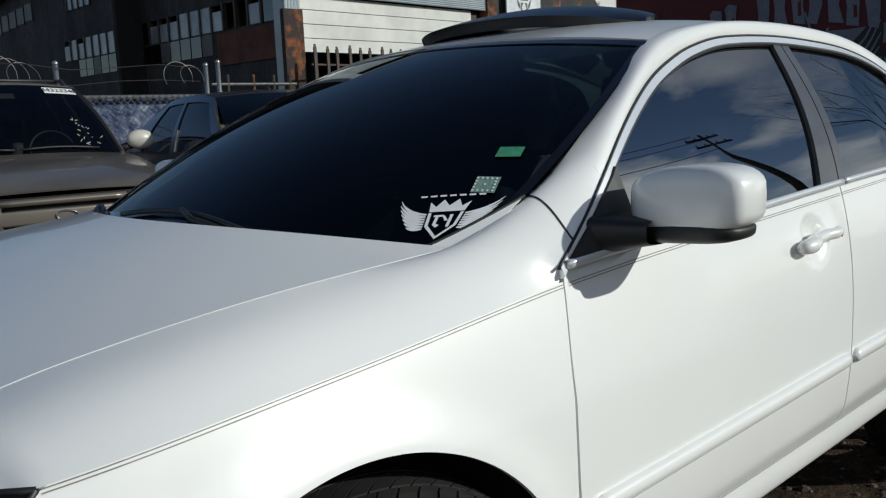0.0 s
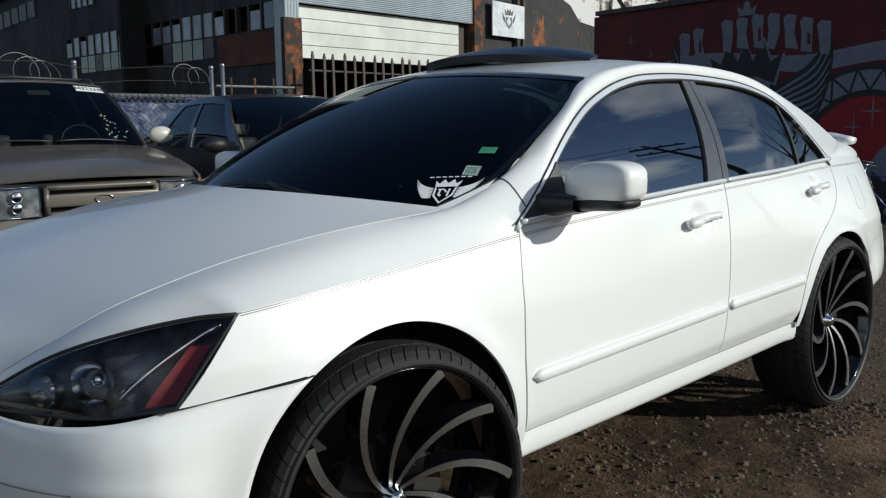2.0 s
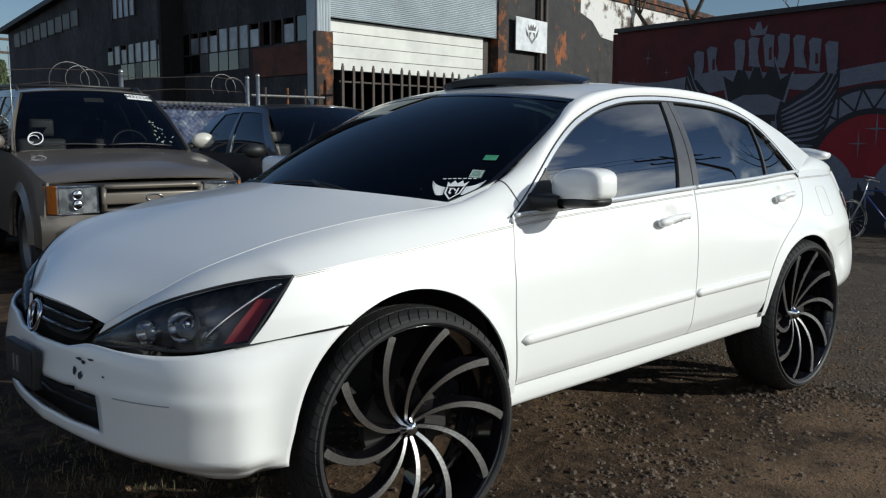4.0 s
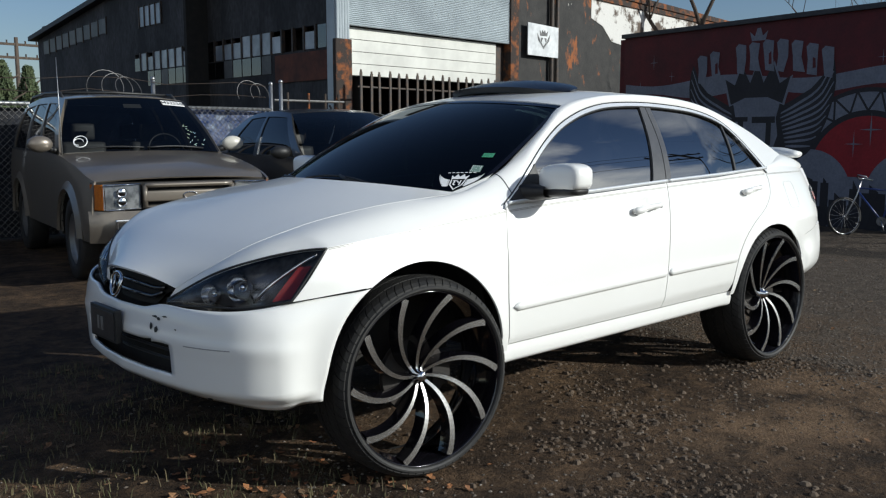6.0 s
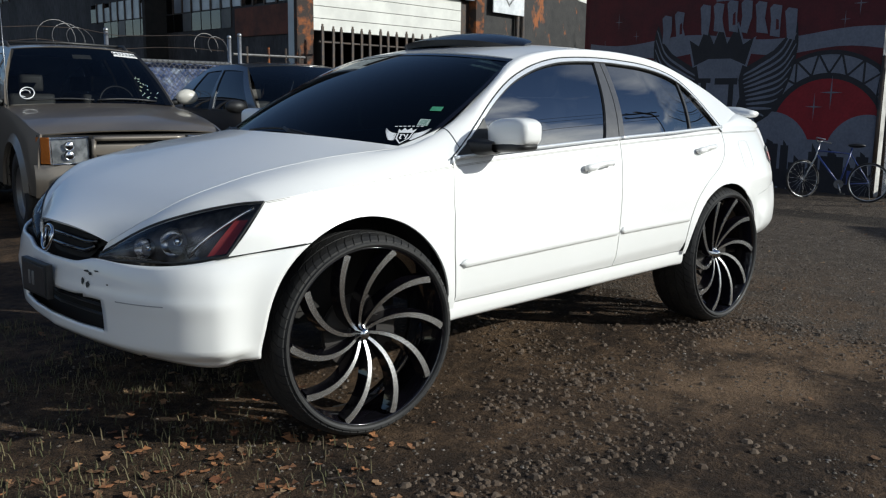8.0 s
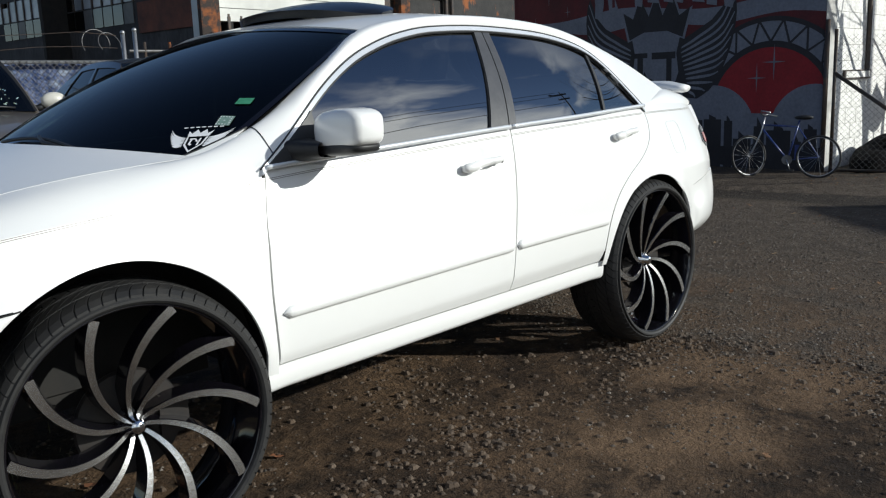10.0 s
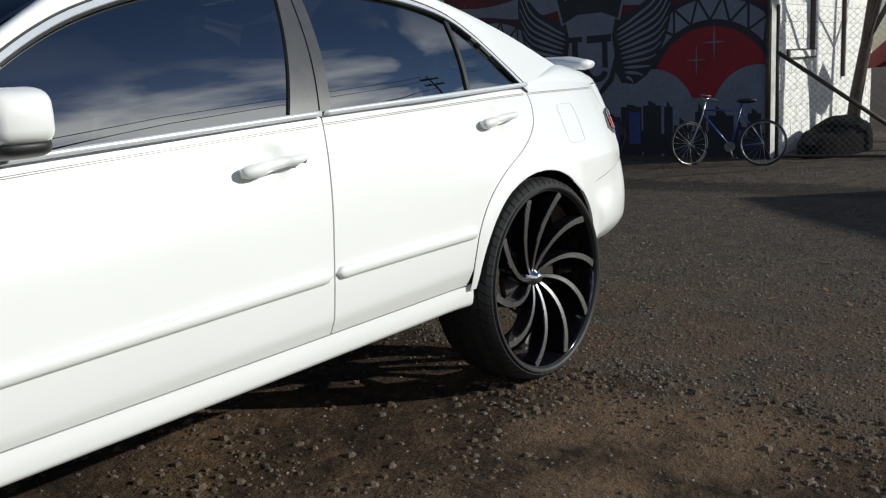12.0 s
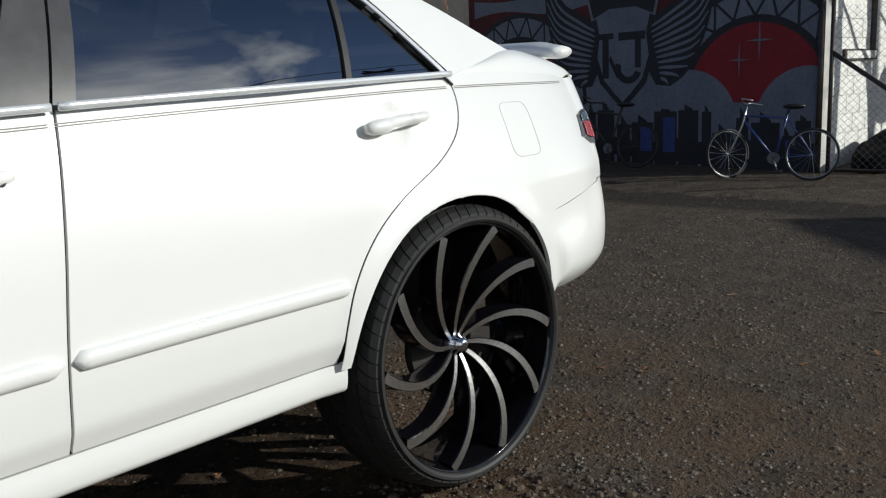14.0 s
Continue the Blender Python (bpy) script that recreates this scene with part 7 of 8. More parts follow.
cen, ax, ay = (Vector((q.y, q.x, q.z)) for q in (cen, ax, ay))
ex = (ax - cen).normalized()
ez = ex.cross((ay - cen).normalized()).normalized()
ey = ez.cross(ex)
frame_m = suv.m @ Matrix.Translation(cen) @ Matrix((ex, ey, ez)).transposed().to_4x4()
bm.transform(frame_m)
part("numbers", bm, M_BLACK, stk)
bm = bmesh.new()
tube(bm, [suv.p(*suv.ws(0.105 + 0.040 * math.cos(a), 0.155 + 0.085 * math.sin(a), 1, 0.004)) for a in [k * math.pi / 10 for k in range(20)]], 0.005, 5, closed=True)
tube(bm, [suv.p(*suv.ws(0.095 + 0.028 * math.cos(a), 0.15 + 0.05 * math.sin(a), 1, 0.004)) for a in [k * math.pi / 8 for k in range(13)]], 0.004, 5)
part("chalk_scrawl", bm, M_DECAL, suv.windshield, "white grease-pen ring")
rnd = random.Random(21)
bm = bmesh.new()
for k in range(26):
    u, v = 0.80 + 0.15 * rnd.random(), 0.08 + 0.40 * rnd.random()
    if u > 0.97 - 0.25 * v:
        continue
    tube(bm, [suv.p(*suv.ws(u, v, 1, 0.004)), suv.p(*suv.ws(u + 0.018 * rnd.random(), v + 0.03 * rnd.uniform(-1, 1), 1, 0.004))], 0.0035, 4)
part("chalk_marks", bm, mat("yellow-green grease pen", (0.45, 0.50, 0.30), 0.8, other=(0.25, 0.4, 0.5), scale=14), suv.windshield, "faded grease-pen marks", kind="stuff")
bm = bmesh.new()
sheet(bm, lambda u, v: suv.p(*suv.ws(0.44 + 0.14 * u, 0.80 + 0.09 * v, 1, -0.03)), 3, 2, lambda q: Vector((0, -1, 1)))
part("inner_mirror", bm, M_TRIMGREY, suv.windshield)
for a, b in ((0.10, 0.48), (0.50, 0.88)):
    bm = bmesh.new()
    tube(bm, [suv.p(*suv.ws(a + (b - a) * k / 6, 0.03 + 0.02 * math.sin(math.pi * k / 6), 1, 0.015)) for k in range(7)], 0.008)
    part("wiper", bm, M_BLACK, suv.ob, smooth=True)

# dark sedan beside it
dark = Parked("sedan", "dark grey sedan parked between the suv and the white car", "car", 3.35, 2.53, -6.7, M_DARKCAR,
              half=spline((0, 0.70), (0.15, 0.78), (0.5, 0.86), (1.5, 0.885), (3.2, 0.885), (4.2, 0.85), (4.75, 0.76)),
              nose=lambda w: 0.06 + 0.16 * abs(w) ** 3, hood_l=spline((0, 0.82), (0.5, 0.98), (1, 1.06)),
              belt_z=spline((0, 0.80), (0.6, 0.92), (1.4, 1.05), (3.0, 1.08), (4.75, 1.10)),
              wind_l=1.45, roof_l=2.22, rear_l=3.42, back_l=4.10, length=4.75, roof_z=spline((2.0, 1.48), (2.4, 1.535), (2.8, 1.545), (3.2, 1.52), (3.6, 1.45)), roof_w=0.60,
              wheels=(0.93, 3.68), wheel_r=0.33, floor=0.34, tall=1.055)
dark.body()
dark.hood(0.05)
dark.cabin(((1.66, 2.62), (2.72, 3.52)))
dark.tail_end()
dark.add("front_bumper", lambda u, v, s: (0.0 + 0.26 * abs(2 * u - 1) ** 3 - 0.02 * math.sin(math.pi * v), 0.83 * (2 * u - 1), 0.34 + 0.42 * v), 24, 8, M_DARKCAR, lambda s: (0, -1, 0), both=False)
for s in (-1, 1):
    bm = bmesh.new()
    sheet(bm, lambda u, v: dark.p(0.05 + 0.22 * u ** 2, s * (0.42 + 0.38 * u), 0.62 + 0.12 * v + 0.03 * u), 8, 4, lambda q: Vector((0, -1, 0)))
    shell(part("headlight", bm, M_LAMPDARK, dark.ob, smooth=True), 0.02)
    bm = bmesh.new()
    bmesh.ops.create_uvsphere(bm, u_segments=18, v_segments=10, radius=1.0, matrix=dark.m @ Matrix.Translation((s * 0.97, 1.72, 1.13)) @ Matrix.Diagonal((0.11, 0.07, 0.065, 1)))
    part("mirror", bm, M_BLACK, dark.ob, smooth=True)
bm = bmesh.new()
tube(bm, [dark.p(2.40, 0, 1.55), dark.p(2.47, 0, 1.61)], 0.014)
part("aerial", bm, M_BLACK, dark.ob, smooth=True)

# ---- fences ----
def chain_link(bm, a, b, z0, z1, step, r=0.0022):
    """Diagonal wires of a woven mesh between two points on the ground."""
    a, b = Vector(a), Vector(b)
    d = (b - a)
    L = d.length
    d.normalize()
    H = z1 - z0
    side_n = Vector((-d.y, d.x, 0)) * 0.004
    for sgn in (-1, 1):
        k = -H
        while k < L:
            p0, p1 = k, k + H
            q0, q1 = max(p0, 0), min(p1, L)
            if q1 > q0:
                zs = [(q - p0) if sgn > 0 else H - (q - p0) for q in (q0, q1)]
                pts = [a + d * q + Vector((0, 0, z0 + z)) + side_n * sgn for q, z in zip((q0, q1), zs)]
                rod(bm, pts[0], pts[1], r, n=3, cap=False)
            k += step


FY = 8.75
fence = tagged(holder("chain_link_fence", Matrix.Translation((0, FY, 0))), "galvanised chain-link fence with barbed wire and blue tarpaulin behind", "fence")
for x in (-6.0, -3.6, -1.15, 1.0, 3.2, 5.12, 5.30):
    bm = bmesh.new()
    rod(bm, (x, FY, -0.1), (x, FY, 2.16 if x < 5.2 else 2.20), 0.03, n=10)
    bmesh.ops.create_uvsphere(bm, u_segments=10, v_segments=6, radius=0.036, matrix=Matrix.Translation((x, FY, 2.16 if x < 5.2 else 2.20)))
    part("post", bm, M_STEEL, fence, smooth=True)
bm = bmesh.new()
rod(bm, (-6.0, FY, 1.80), (5.12, FY, 1.76), 0.026, n=10)
part("top_rail", bm, M_STEEL, fence, smooth=True)
bm = bmesh.new()
chain_link(bm, (-6.0, FY - 0.03, 0), (5.12, FY - 0.03, 0), 0.05, 1.79, 0.085, 0.0035)
part("mesh_wire", bm, M_DULL, fence, kind="stuff")
rnd = random.Random(31)
for z in (1.95, 2.12):
    bm = bmesh.new()
    tube(bm, [(-6 + 0.55 * k, FY - 0.05, z + 0.03 * math.sin(k * 1.7) + rnd.uniform(-0.03, 0.03)) for k in range(21)], 0.005, 5)
    part("barbed_wire", bm, M_STEELDARK, fence)
for x, r, tilt in ((2.45, 0.30, 0.1), (2.62, 0.26, 0.5), (2.78, 0.22, 0.8), (4.65, 0.24, 0.2), (4.85, 0.20, 0.5), (0.6, 0.24, 0.3), (-0.8, 0.26, 0.2)):
    bm = bmesh.new()
    tube(bm, [(x + r * math.cos(a) + 0.03 * a, FY - 0.06 + tilt * 0.2 * math.sin(a), 1.98 + r * 0.9 * math.sin(a)) for a in [math.pi * k / 12 - 0.2 for k in range(15)]], 0.005, 5)
    part("wire_loop", bm, M_DULL, fence)
M_TARP = mat("blue tarpaulin", (0.022, 0.045, 0.13), 0.5, other=(0.15, 0.19, 0.27), scale=7, low=0.52, high=0.66, bump=0.9, bump_scale=9, bump_dist=0.05)
bm = bmesh.new()
sheet(bm, lambda u, v: Vector((1.9 + 3.2 * u, FY + 0.12 + 0.05 * noise.noise((u * 9, v * 4, 2)) + 0.03 * noise.noise((u * 27, v * 9, 5)), 0.02 + (1.74 + 0.04 * noise.noise((u * 40, 0, 8)) - 0.02) * v)), 160, 14, lambda q: Vector((0, -1, 0)))
tagged(part("tarpaulin", bm, M_TARP, smooth=True), "crumpled blue and white tarpaulin behind the fence", "tarpaulin")
# added black sheet: stands in for deep shade beyond the fence's left half
bm = bmesh.new()
sheet(bm, lambda u, v: Vector((-6 + 7.85 * u, FY + 0.14 + 0.04 * noise.noise((u * 25, v * 4, 3)), 0.02 + 1.70 * v)), 80, 10, lambda q: Vector((0, -1, 0)))
tagged(part("dark_backdrop", bm, mat("backdrop shade black", (0.012, 0.013, 0.017), 0.9, other=(0.03, 0.035, 0.05), scale=3, low=0.55, high=0.7, bump=0.5, bump_scale=15), smooth=True), "added dark backdrop standing in for the shade behind the fence", "shade cloth")
# short railings between the fence's end and the garage corner
rail = tagged(holder("pipe_railing", Matrix.Translation((5.9, 8.9, 0))), "low galvanised pipe railing beside the garage corner", "railing")
for x in (5.55, 5.95, 6.28, 6.55):
    bm = bmesh.new()
    rod(bm, (x, 8.95, 0), (x, 8.95, 2.05), 0.022, n=8)
    part("post", bm, M_STEELDARK if x != 5.95 else M_RUSTY, rail)
for z in (1.50, 1.92):
    bm = bmesh.new()
    rod(bm, (5.3, 8.95, z), (6.66, 8.95, z), 0.022, n=8)
    part("rail", bm, M_DULL, rail)

pf = tagged(holder("picket_fence", Matrix.Translation((9, 8.75, 0))), "black steel picket fence before the garage", "fence")
me_p = None
for k in range(23):
    x = 6.86 + 0.222 * k
    y = 8.72 + (x - 6.86) * 0.087
    if me_p is None:
        bm = bmesh.new()
        box(bm, (-0.024, -0.012, 0), (0.024, 0.012, 2.42))
        box(bm, (-0.016, -0.008, 2.42), (0.016, 0.008, 2.46))
        o = part("picket", bm, M_STEELDARK, pf, local=True)
        me_p = o.data
    else:
        o = new("picket", me_p)
        o.parent = pf
    o.matrix_basis = Matrix.Translation((x - 9, y - 8.75, -0.015 if k % 3 else 0.01)) @ pose(0, 0, 0, 0, 0.6 * math.sin(k * 2.3), 5)
for z in (0.35, 2.18):
    bm = bmesh.new()
    rod(bm, (6.8, 8.735, z), (11.9, 8.735 + 5.1 * 0.087, z), 0.018, n=6)
    part("rail", bm, M_STEELDARK, pf)

# ---- gate beside the mural ----
GP = Vector((10.24, 0.98, 0))
gate = tagged(holder("chain_link_gate", Matrix.Translation(GP)), "open chain-link yard gate with a diagonal brace", "gate")
gd = Vector((0.16, -1, 0)).normalized()
for off, h, mt in ((0.0, 1.92, M_STEELDARK), (0.10, 1.80, M_STEELDARK)):
    bm = bmesh.new()
    q = GP + gd * off
    rod(bm, (q.x, q.y, -0.05), (q.x, q.y, h), 0.030 if off == 0 else 0.022, n=10)
    part("gate_post", bm, mt, gate, smooth=True)
far_q = GP + gd * 2.9
bm = bmesh.new()
rod(bm, (far_q.x, far_q.y, 0), (far_q.x, far_q.y, 1.75), 0.022, n=10)
part("gate_post", bm, M_STEELDARK, gate, smooth=True)
bm = bmesh.new()
a, b = GP + gd * 0.10 + Vector((0, 0, 1.27)), GP + gd * 1.75 + Vector((0, 0, 0.06))
rod(bm, a, b, 0.024, n=10)
part("brace", bm, M_STEELDARK, gate, smooth=True)
bm = bmesh.new()
rod(bm, GP + gd * 0.10 + Vector((0, 0, 0.08)), far_q + Vector((0, 0, 0.08)), 0.018, n=8)
part("bottom_rail", bm, M_STEELDARK, gate, smooth=True)
bm = bmesh.new()
chain_link(bm, GP + gd * 0.12, far_q, 0.09, 1.72, 0.075, 0.0016)
part("mesh_wire", bm, M_DULL, gate, kind="stuff")

# white wall: blocks with open joints
bn = 0
bl, bh = 0.40, 0.20
blocks = {}
for row in range(15):
    z0 = 0.0 + row * (bh + 0.004)
    x = 10.50 - (0.2 if row % 2 else 0.0)
    while x < 14.55:
        x0, x1 = max(x, 10.50), min(x + bl, 14.6)
        if x1 - x0 > 0.06:
            key = (round(x1 - x0, 3))
            if key not in blocks:
                bm = bmesh.new()
                box(bm, (0, -0.02, 0), (x1 - x0 - 0.004, 0.02, bh), bevel=0.004)
                o = part("block", bm, M_BLOCK, wall_white, local=True)
                blocks[key] = o.data
            else:
                o = new("block", blocks[key])
                o.parent = wall_white
            o.matrix_basis = Matrix.Translation((x0, 1.034 + 0.002 * math.sin(bn * 1.7), z0))
            bn += 1
        x += bl + 0.004
bm = bmesh.new()
rod(bm, (11.78, 0.99, 1.29), (11.78, 0.99, 3.0), 0.035, n=8)
tagged(part("downpipe", bm, M_STEELDARK), "thin dark pipe above the plate on the white wall", "pipe")
bm = bmesh.new()
rod(bm, (13.1, 0.99, 0.9), (13.1, 0.99, 3.0), 0.03, n=8)
tagged(part("downpipe", bm, M_STEELDARK), "thin dark pipe on the white wall", "pipe")
wl = tagged(holder("wall_plate", Matrix.Translation((11.5, 1.0, 1.3))), "small rectangular plate frame fixed on the white wall", "plate")
bm = bmesh.new()
box(bm, (10.92, 0.985, 1.185), (11.93, 1.012, 1.305))
part("frame", bm, M_STEELDARK, wl)
bm = bmesh.new()
box(bm, (10.96, 0.978, 1.205), (11.89, 0.990, 1.285))
part("face", bm, M_BLOCK, wl)

# dark covered heap under the wall
heap = tagged(holder("covered_heap", Matrix.Translation((11.3, 0.3, 0))), "dark tarpaulin-covered heap behind the gate", "heap")
bm = bmesh.new()
sheet(bm, lambda u, v: Vector((11.25 + 0.90 * math.cos(2 * math.pi * u) * math.sin(math.pi / 2 * v) ** 0.6, 0.52 + 0.36 * math.sin(2 * math.pi * u) * math.sin(math.pi / 2 * v) ** 0.6, 0.02 + 0.44 * math.cos(math.pi / 2 * v) ** 0.45 * (0.8 + 0.2 * math.cos(2 * math.pi * u)) + 0.06 * noise.noise((u * 9, v * 5, 1)))), 40, 14, lambda q: Vector((0, 0, 1)))
part("cover", bm, mat("black sheeting", (0.004, 0.004, 0.005), 0.9, other=(0.008, 0.007, 0.006), scale=8, bump=0.6, bump_scale=12, bump_dist=0.03, spec=0.05), heap, smooth=True)

# ---- bicycles ----
M_BLUEFRAME = mat("blue bicycle enamel", (0.03, 0.06, 0.22), 0.3, coat=0.5, other=(0.02, 0.035, 0.12), scale=15)
M_ALLOY = mat("bicycle alloy", (0.55, 0.55, 0.56), 0.3, 1.0, other=(0.4, 0.4, 0.41), scale=25)


def bicycle(name, label, m, paint, alloy=None, group="bicycles by the mural"):
    bk = tagged(holder(name, m), label, "bicycle", group)
    alloy = alloy or M_ALLOY

    def put(nm, pts, r, mt, closed=False, n=6, parent=None):
        bm = bmesh.new()
        tube(bm, [Vector(q) for q in pts], r, n, closed)
        return part(nm, bm, mt, parent or bk, smooth=True, local=True)

    for cx, st in ((0.0, radians(50)), (1.02, 0.0)):
        # the front wheel is steered to one side
        ring = [(cx + 0.310 * math.cos(a) * math.cos(st), 0.310 * math.cos(a) * math.sin(st), 0.345 + 0.310 * math.sin(a)) for a in [k * math.pi / 20 for k in range(40)]]
        w = put("wheel", ring, 0.017, M_TYRE, True)
        put("rim", [(cx + (q[0] - cx) * 0.94, q[1] * 0.94, 0.345 + (q[2] - 0.345) * 0.94) for q in ring], 0.007, alloy, True, parent=w)
        bm = bmesh.new()
        for k in range(18):
            a = k * math.pi / 9
            rod(bm, (cx, 0.02 * (-1) ** k, 0.345), (cx + 0.290 * math.cos(a) * math.cos(st), 0.290 * math.cos(a) * math.sin(st), 0.345 + 0.290 * math.sin(a)), 0.0012, n=3, cap=False)
        part("spokes", bm, alloy, w, local=True)
    put("top_tube", [(0.20, 0, 0.83), (0.70, 0, 0.80)], 0.015, paint)
    put("down_tube", [(0.19, 0, 0.76), (0.58, 0, 0.29)], 0.017, paint)
    put("seat_tube", [(0.58, 0, 0.29), (0.72, 0, 0.90)], 0.015, paint)
    put("chain_stay", [(0.58, 0.03, 0.29), (1.02, 0.05, 0.345)], 0.010, paint)
    put("seat_stay", [(0.70, 0.02, 0.80), (1.02, 0.05, 0.345)], 0.009, paint)
    put("fork", [(0.21, 0, 0.95), (0.17, 0, 0.72), (0.04, 0.03, 0.40), (0.0, 0.04, 0.345)], 0.013, alloy)
    put("handlebar", [(0.34, -0.27, 0.99), (0.20, -0.25, 1.02), (0.17, -0.10, 0.99), (0.21, 0, 0.97), (0.17, 0.10, 0.99), (0.20, 0.25, 1.02), (0.34, 0.27, 0.99)], 0.012, alloy)
    bm = bmesh.new()
    bmesh.ops.create_uvsphere(bm, u_segments=14, v_segments=8, radius=1, matrix=Matrix.Translation((0.78, 0, 0.94)) @ Matrix.Diagonal((0.14, 0.075, 0.035, 1)))
    part("saddle", bm, M_BLACK, bk, smooth=True, local=True)
    bm = bmesh.new()
    rod(bm, (0.58, -0.06, 0.29), (0.58, -0.045, 0.29), 0.075, n=20)
    part("chainring", bm, M_DULL, bk, local=True)
    put("crank", [(0.58, -0.07, 0.29), (0.64, -0.08, 0.13)], 0.010, alloy)
    bm = bmesh.new()
    box(bm, (0.60, -0.16, 0.115), (0.70, -0.08, 0.14))
    part("pedal", bm, M_BLACK, bk, local=True)
    return bk


BIKE_M = pose(9.46, 1.60, 0.027, 0, 0, -78.5) @ pose(0, 0, 0, -9, 0, 0) @ Matrix.Scale(0.79, 4)
bicycle("bicycle", "blue bicycle with chrome bars leaning on the gate post", BIKE_M, M_BLUEFRAME)
bicycle("bicycle", "dark bicycle leaning in the shade on the mural", pose(9.95, 3.85, 0.03, 0, 0, -84) @ pose(0, 0, 0, -12, 0, 0) @ Matrix.Scale(0.82, 4), M_STEELDARK, M_STEELDARK)

# red parasol beyond the gate
par = tagged(holder("parasol", Matrix.Translation((12.8, 0.2, 0))), "closed dark red parasol beyond the gate", "parasol")
bm = bmesh.new()
rod(bm, (12.8, 0.2, 0), (12.8, 0.2, 1.52), 0.02, n=8)
part("pole", bm, M_STEEL, par)
bm = bmesh.new()
sheet(bm, lambda u, v: Vector((12.8 + (0.04 + 0.40 * v) * math.cos(2 * math.pi * u), 0.2 + (0.04 + 0.40 * v) * math.sin(2 * math.pi * u), 1.48 - 0.36 * v - 0.12 * v * abs(math.sin(4 * math.pi * u)))), 48, 6, lambda q: Vector((0, 0, 1)))
part("canopy", bm, mat("dark red cloth", (0.22, 0.012, 0.016), 0.8, other=(0.14, 0.01, 0.012), scale=6), par, smooth=True)

# ---- bare trees ----
M_BARK = mat("grey-brown bark", (0.10, 0.075, 0.058), 0.95, other=(0.05, 0.038, 0.03), scale=9, stretch=(1, 1, 0.25), bump=0.7, bump_scale=30, bump_dist=0.02)


def bare_tree(label, base, height, r, seed, lean=(0, 0), depth=5, m=M_BARK):
    rnd = random.Random(seed)
    t = tagged(holder("tree", Matrix.Translation(base)), label, "tree", "bare trees")
    trunk, twigs = bmesh.new(), bmesh.new()

    def limb(bm, p, d, length, rad, level):
        pts, rads = [p.copy()], [rad]
        n = 5 if level < 2 else 4
        for k in range(n):
            d = (d + Vector((rnd.uniform(-1, 1), rnd.uniform(-1, 1), rnd.uniform(-0.35, 0.7))) * (0.10 if level == 0 else 0.22)).normalized()
            p = p + d * (length / n)
            pts.append(p.copy())
            rads.append(rad * (1 - 0.45 * (k + 1) / n))
        tube(bm, pts, rads, 8 if level == 0 else 5 if level < 3 else 3)
        if level >= depth:
            return
        for k in range(3 if level < 3 else 3):
            i = rnd.randint(max(1, n // 2), n) if level else rnd.randint(2, n)
            a = rnd.uniform(0, 2 * math.pi)
            side_d = Vector((math.cos(a), math.sin(a), rnd.uniform(0.1, 0.9)))
            limb(twigs, pts[i], (d * 0.75 + side_d * 0.75).normalized(), length * rnd.uniform(0.55, 0.78), rads[i] * rnd.uniform(0.5, 0.7), level + 1)

    limb(trunk, Vector(base), Vector((lean[0], lean[1], 1)).normalized(), height * 0.45, r, 0)
    part("trunk", trunk, m, t, smooth=True)
    part("crown", twigs, m, t, smooth=True)
    return t


bare_tree("bare grey-brown tree beyond the gate", (12.2, 0.62, 0), 7.5, 0.085, 4, (0.02, -0.02), depth=4)
bare_tree("slender bare tree beyond the gate", (13.1, 0.28, 0), 7.0, 0.07, 9, (0.10, -0.06), depth=4)
bare_tree("bare tree with forked trunk beyond the gate", (12.8, -2.3, 0), 8.0, 0.11, 14, (-0.03, 0.02))
bare_tree("bare tree standing behind the mural building", (17.5, 9.0, 0), 9.0, 0.16, 23, (0.0, -0.05))
bare_tree("bare tree standing behind the mural building", (20.0, 5.5, 0), 8.0, 0.15, 27, (0.0, 0.05))

# leafy tree and power pole far behind the warehouse
def leafy_tree(base, h, w, seed):
    rnd = random.Random(seed)
    t = tagged(holder("tree", Matrix.Translation(base)), "dark evergreen tree beyond the warehouse", "tree")
    bm = bmesh.new()
    tube(bm, [Vector(base), Vector(base) + Vector((0.1, 0, h * 0.45)), Vector(base) + Vector((0, 0.1, h * 0.9))], [0.2, 0.15, 0.04], 8)
    for k in range(9):
        a = k * 2.4
        z = h * (0.3 + 0.06 * k)
        tube(bm, [Vector(base) + Vector((0, 0, z)), Vector(base) + Vector((math.cos(a) * w * 0.7, math.sin(a) * w * 0.7, z + 0.5))], [0.06, 0.02], 5)
    part("trunk", bm, M_BARK, t, smooth=True)
    vs, fs = [], []
    for k in range(4200):
        a, z = rnd.uniform(0, 2 * math.pi), rnd.uniform(0.22, 1.0)
        rr = w * (1.05 - z) ** 0.6 * math.sqrt(rnd.random()) * (0.75 + 0.35 * noise.noise((math.cos(a) * 2, math.sin(a) * 2, z * 6 + seed)))
        c = Vector(base) + Vector((rr * math.cos(a), rr * math.sin(a), z * h))
        d1 = Vector((rnd.uniform(-1, 1), rnd.uniform(-1, 1), rnd.uniform(-1, 1))).normalized() * 0.11
        d2 = d1.orthogonal().normalized() * 0.06
        i = len(vs)
        vs += [c - d1, c + d2, c + d1, c - d2]
        fs.append((i, i + 1, i + 2, i + 3))
    me = bpy.data.meshes.new("crown")
    me.from_pydata(vs, [], fs)
    me.materials.append(mat("evergreen leaf", (0.045, 0.07, 0.03), 0.7, other=(0.08, 0.10, 0.045), scale=4))
    o = new("crown", me)
    o.parent = t
    o.matrix_parent_inverse = base_matrix(t).inverted()


leafy_tree((7.3, 31.0, 0), 4.0, 1.2, 2)
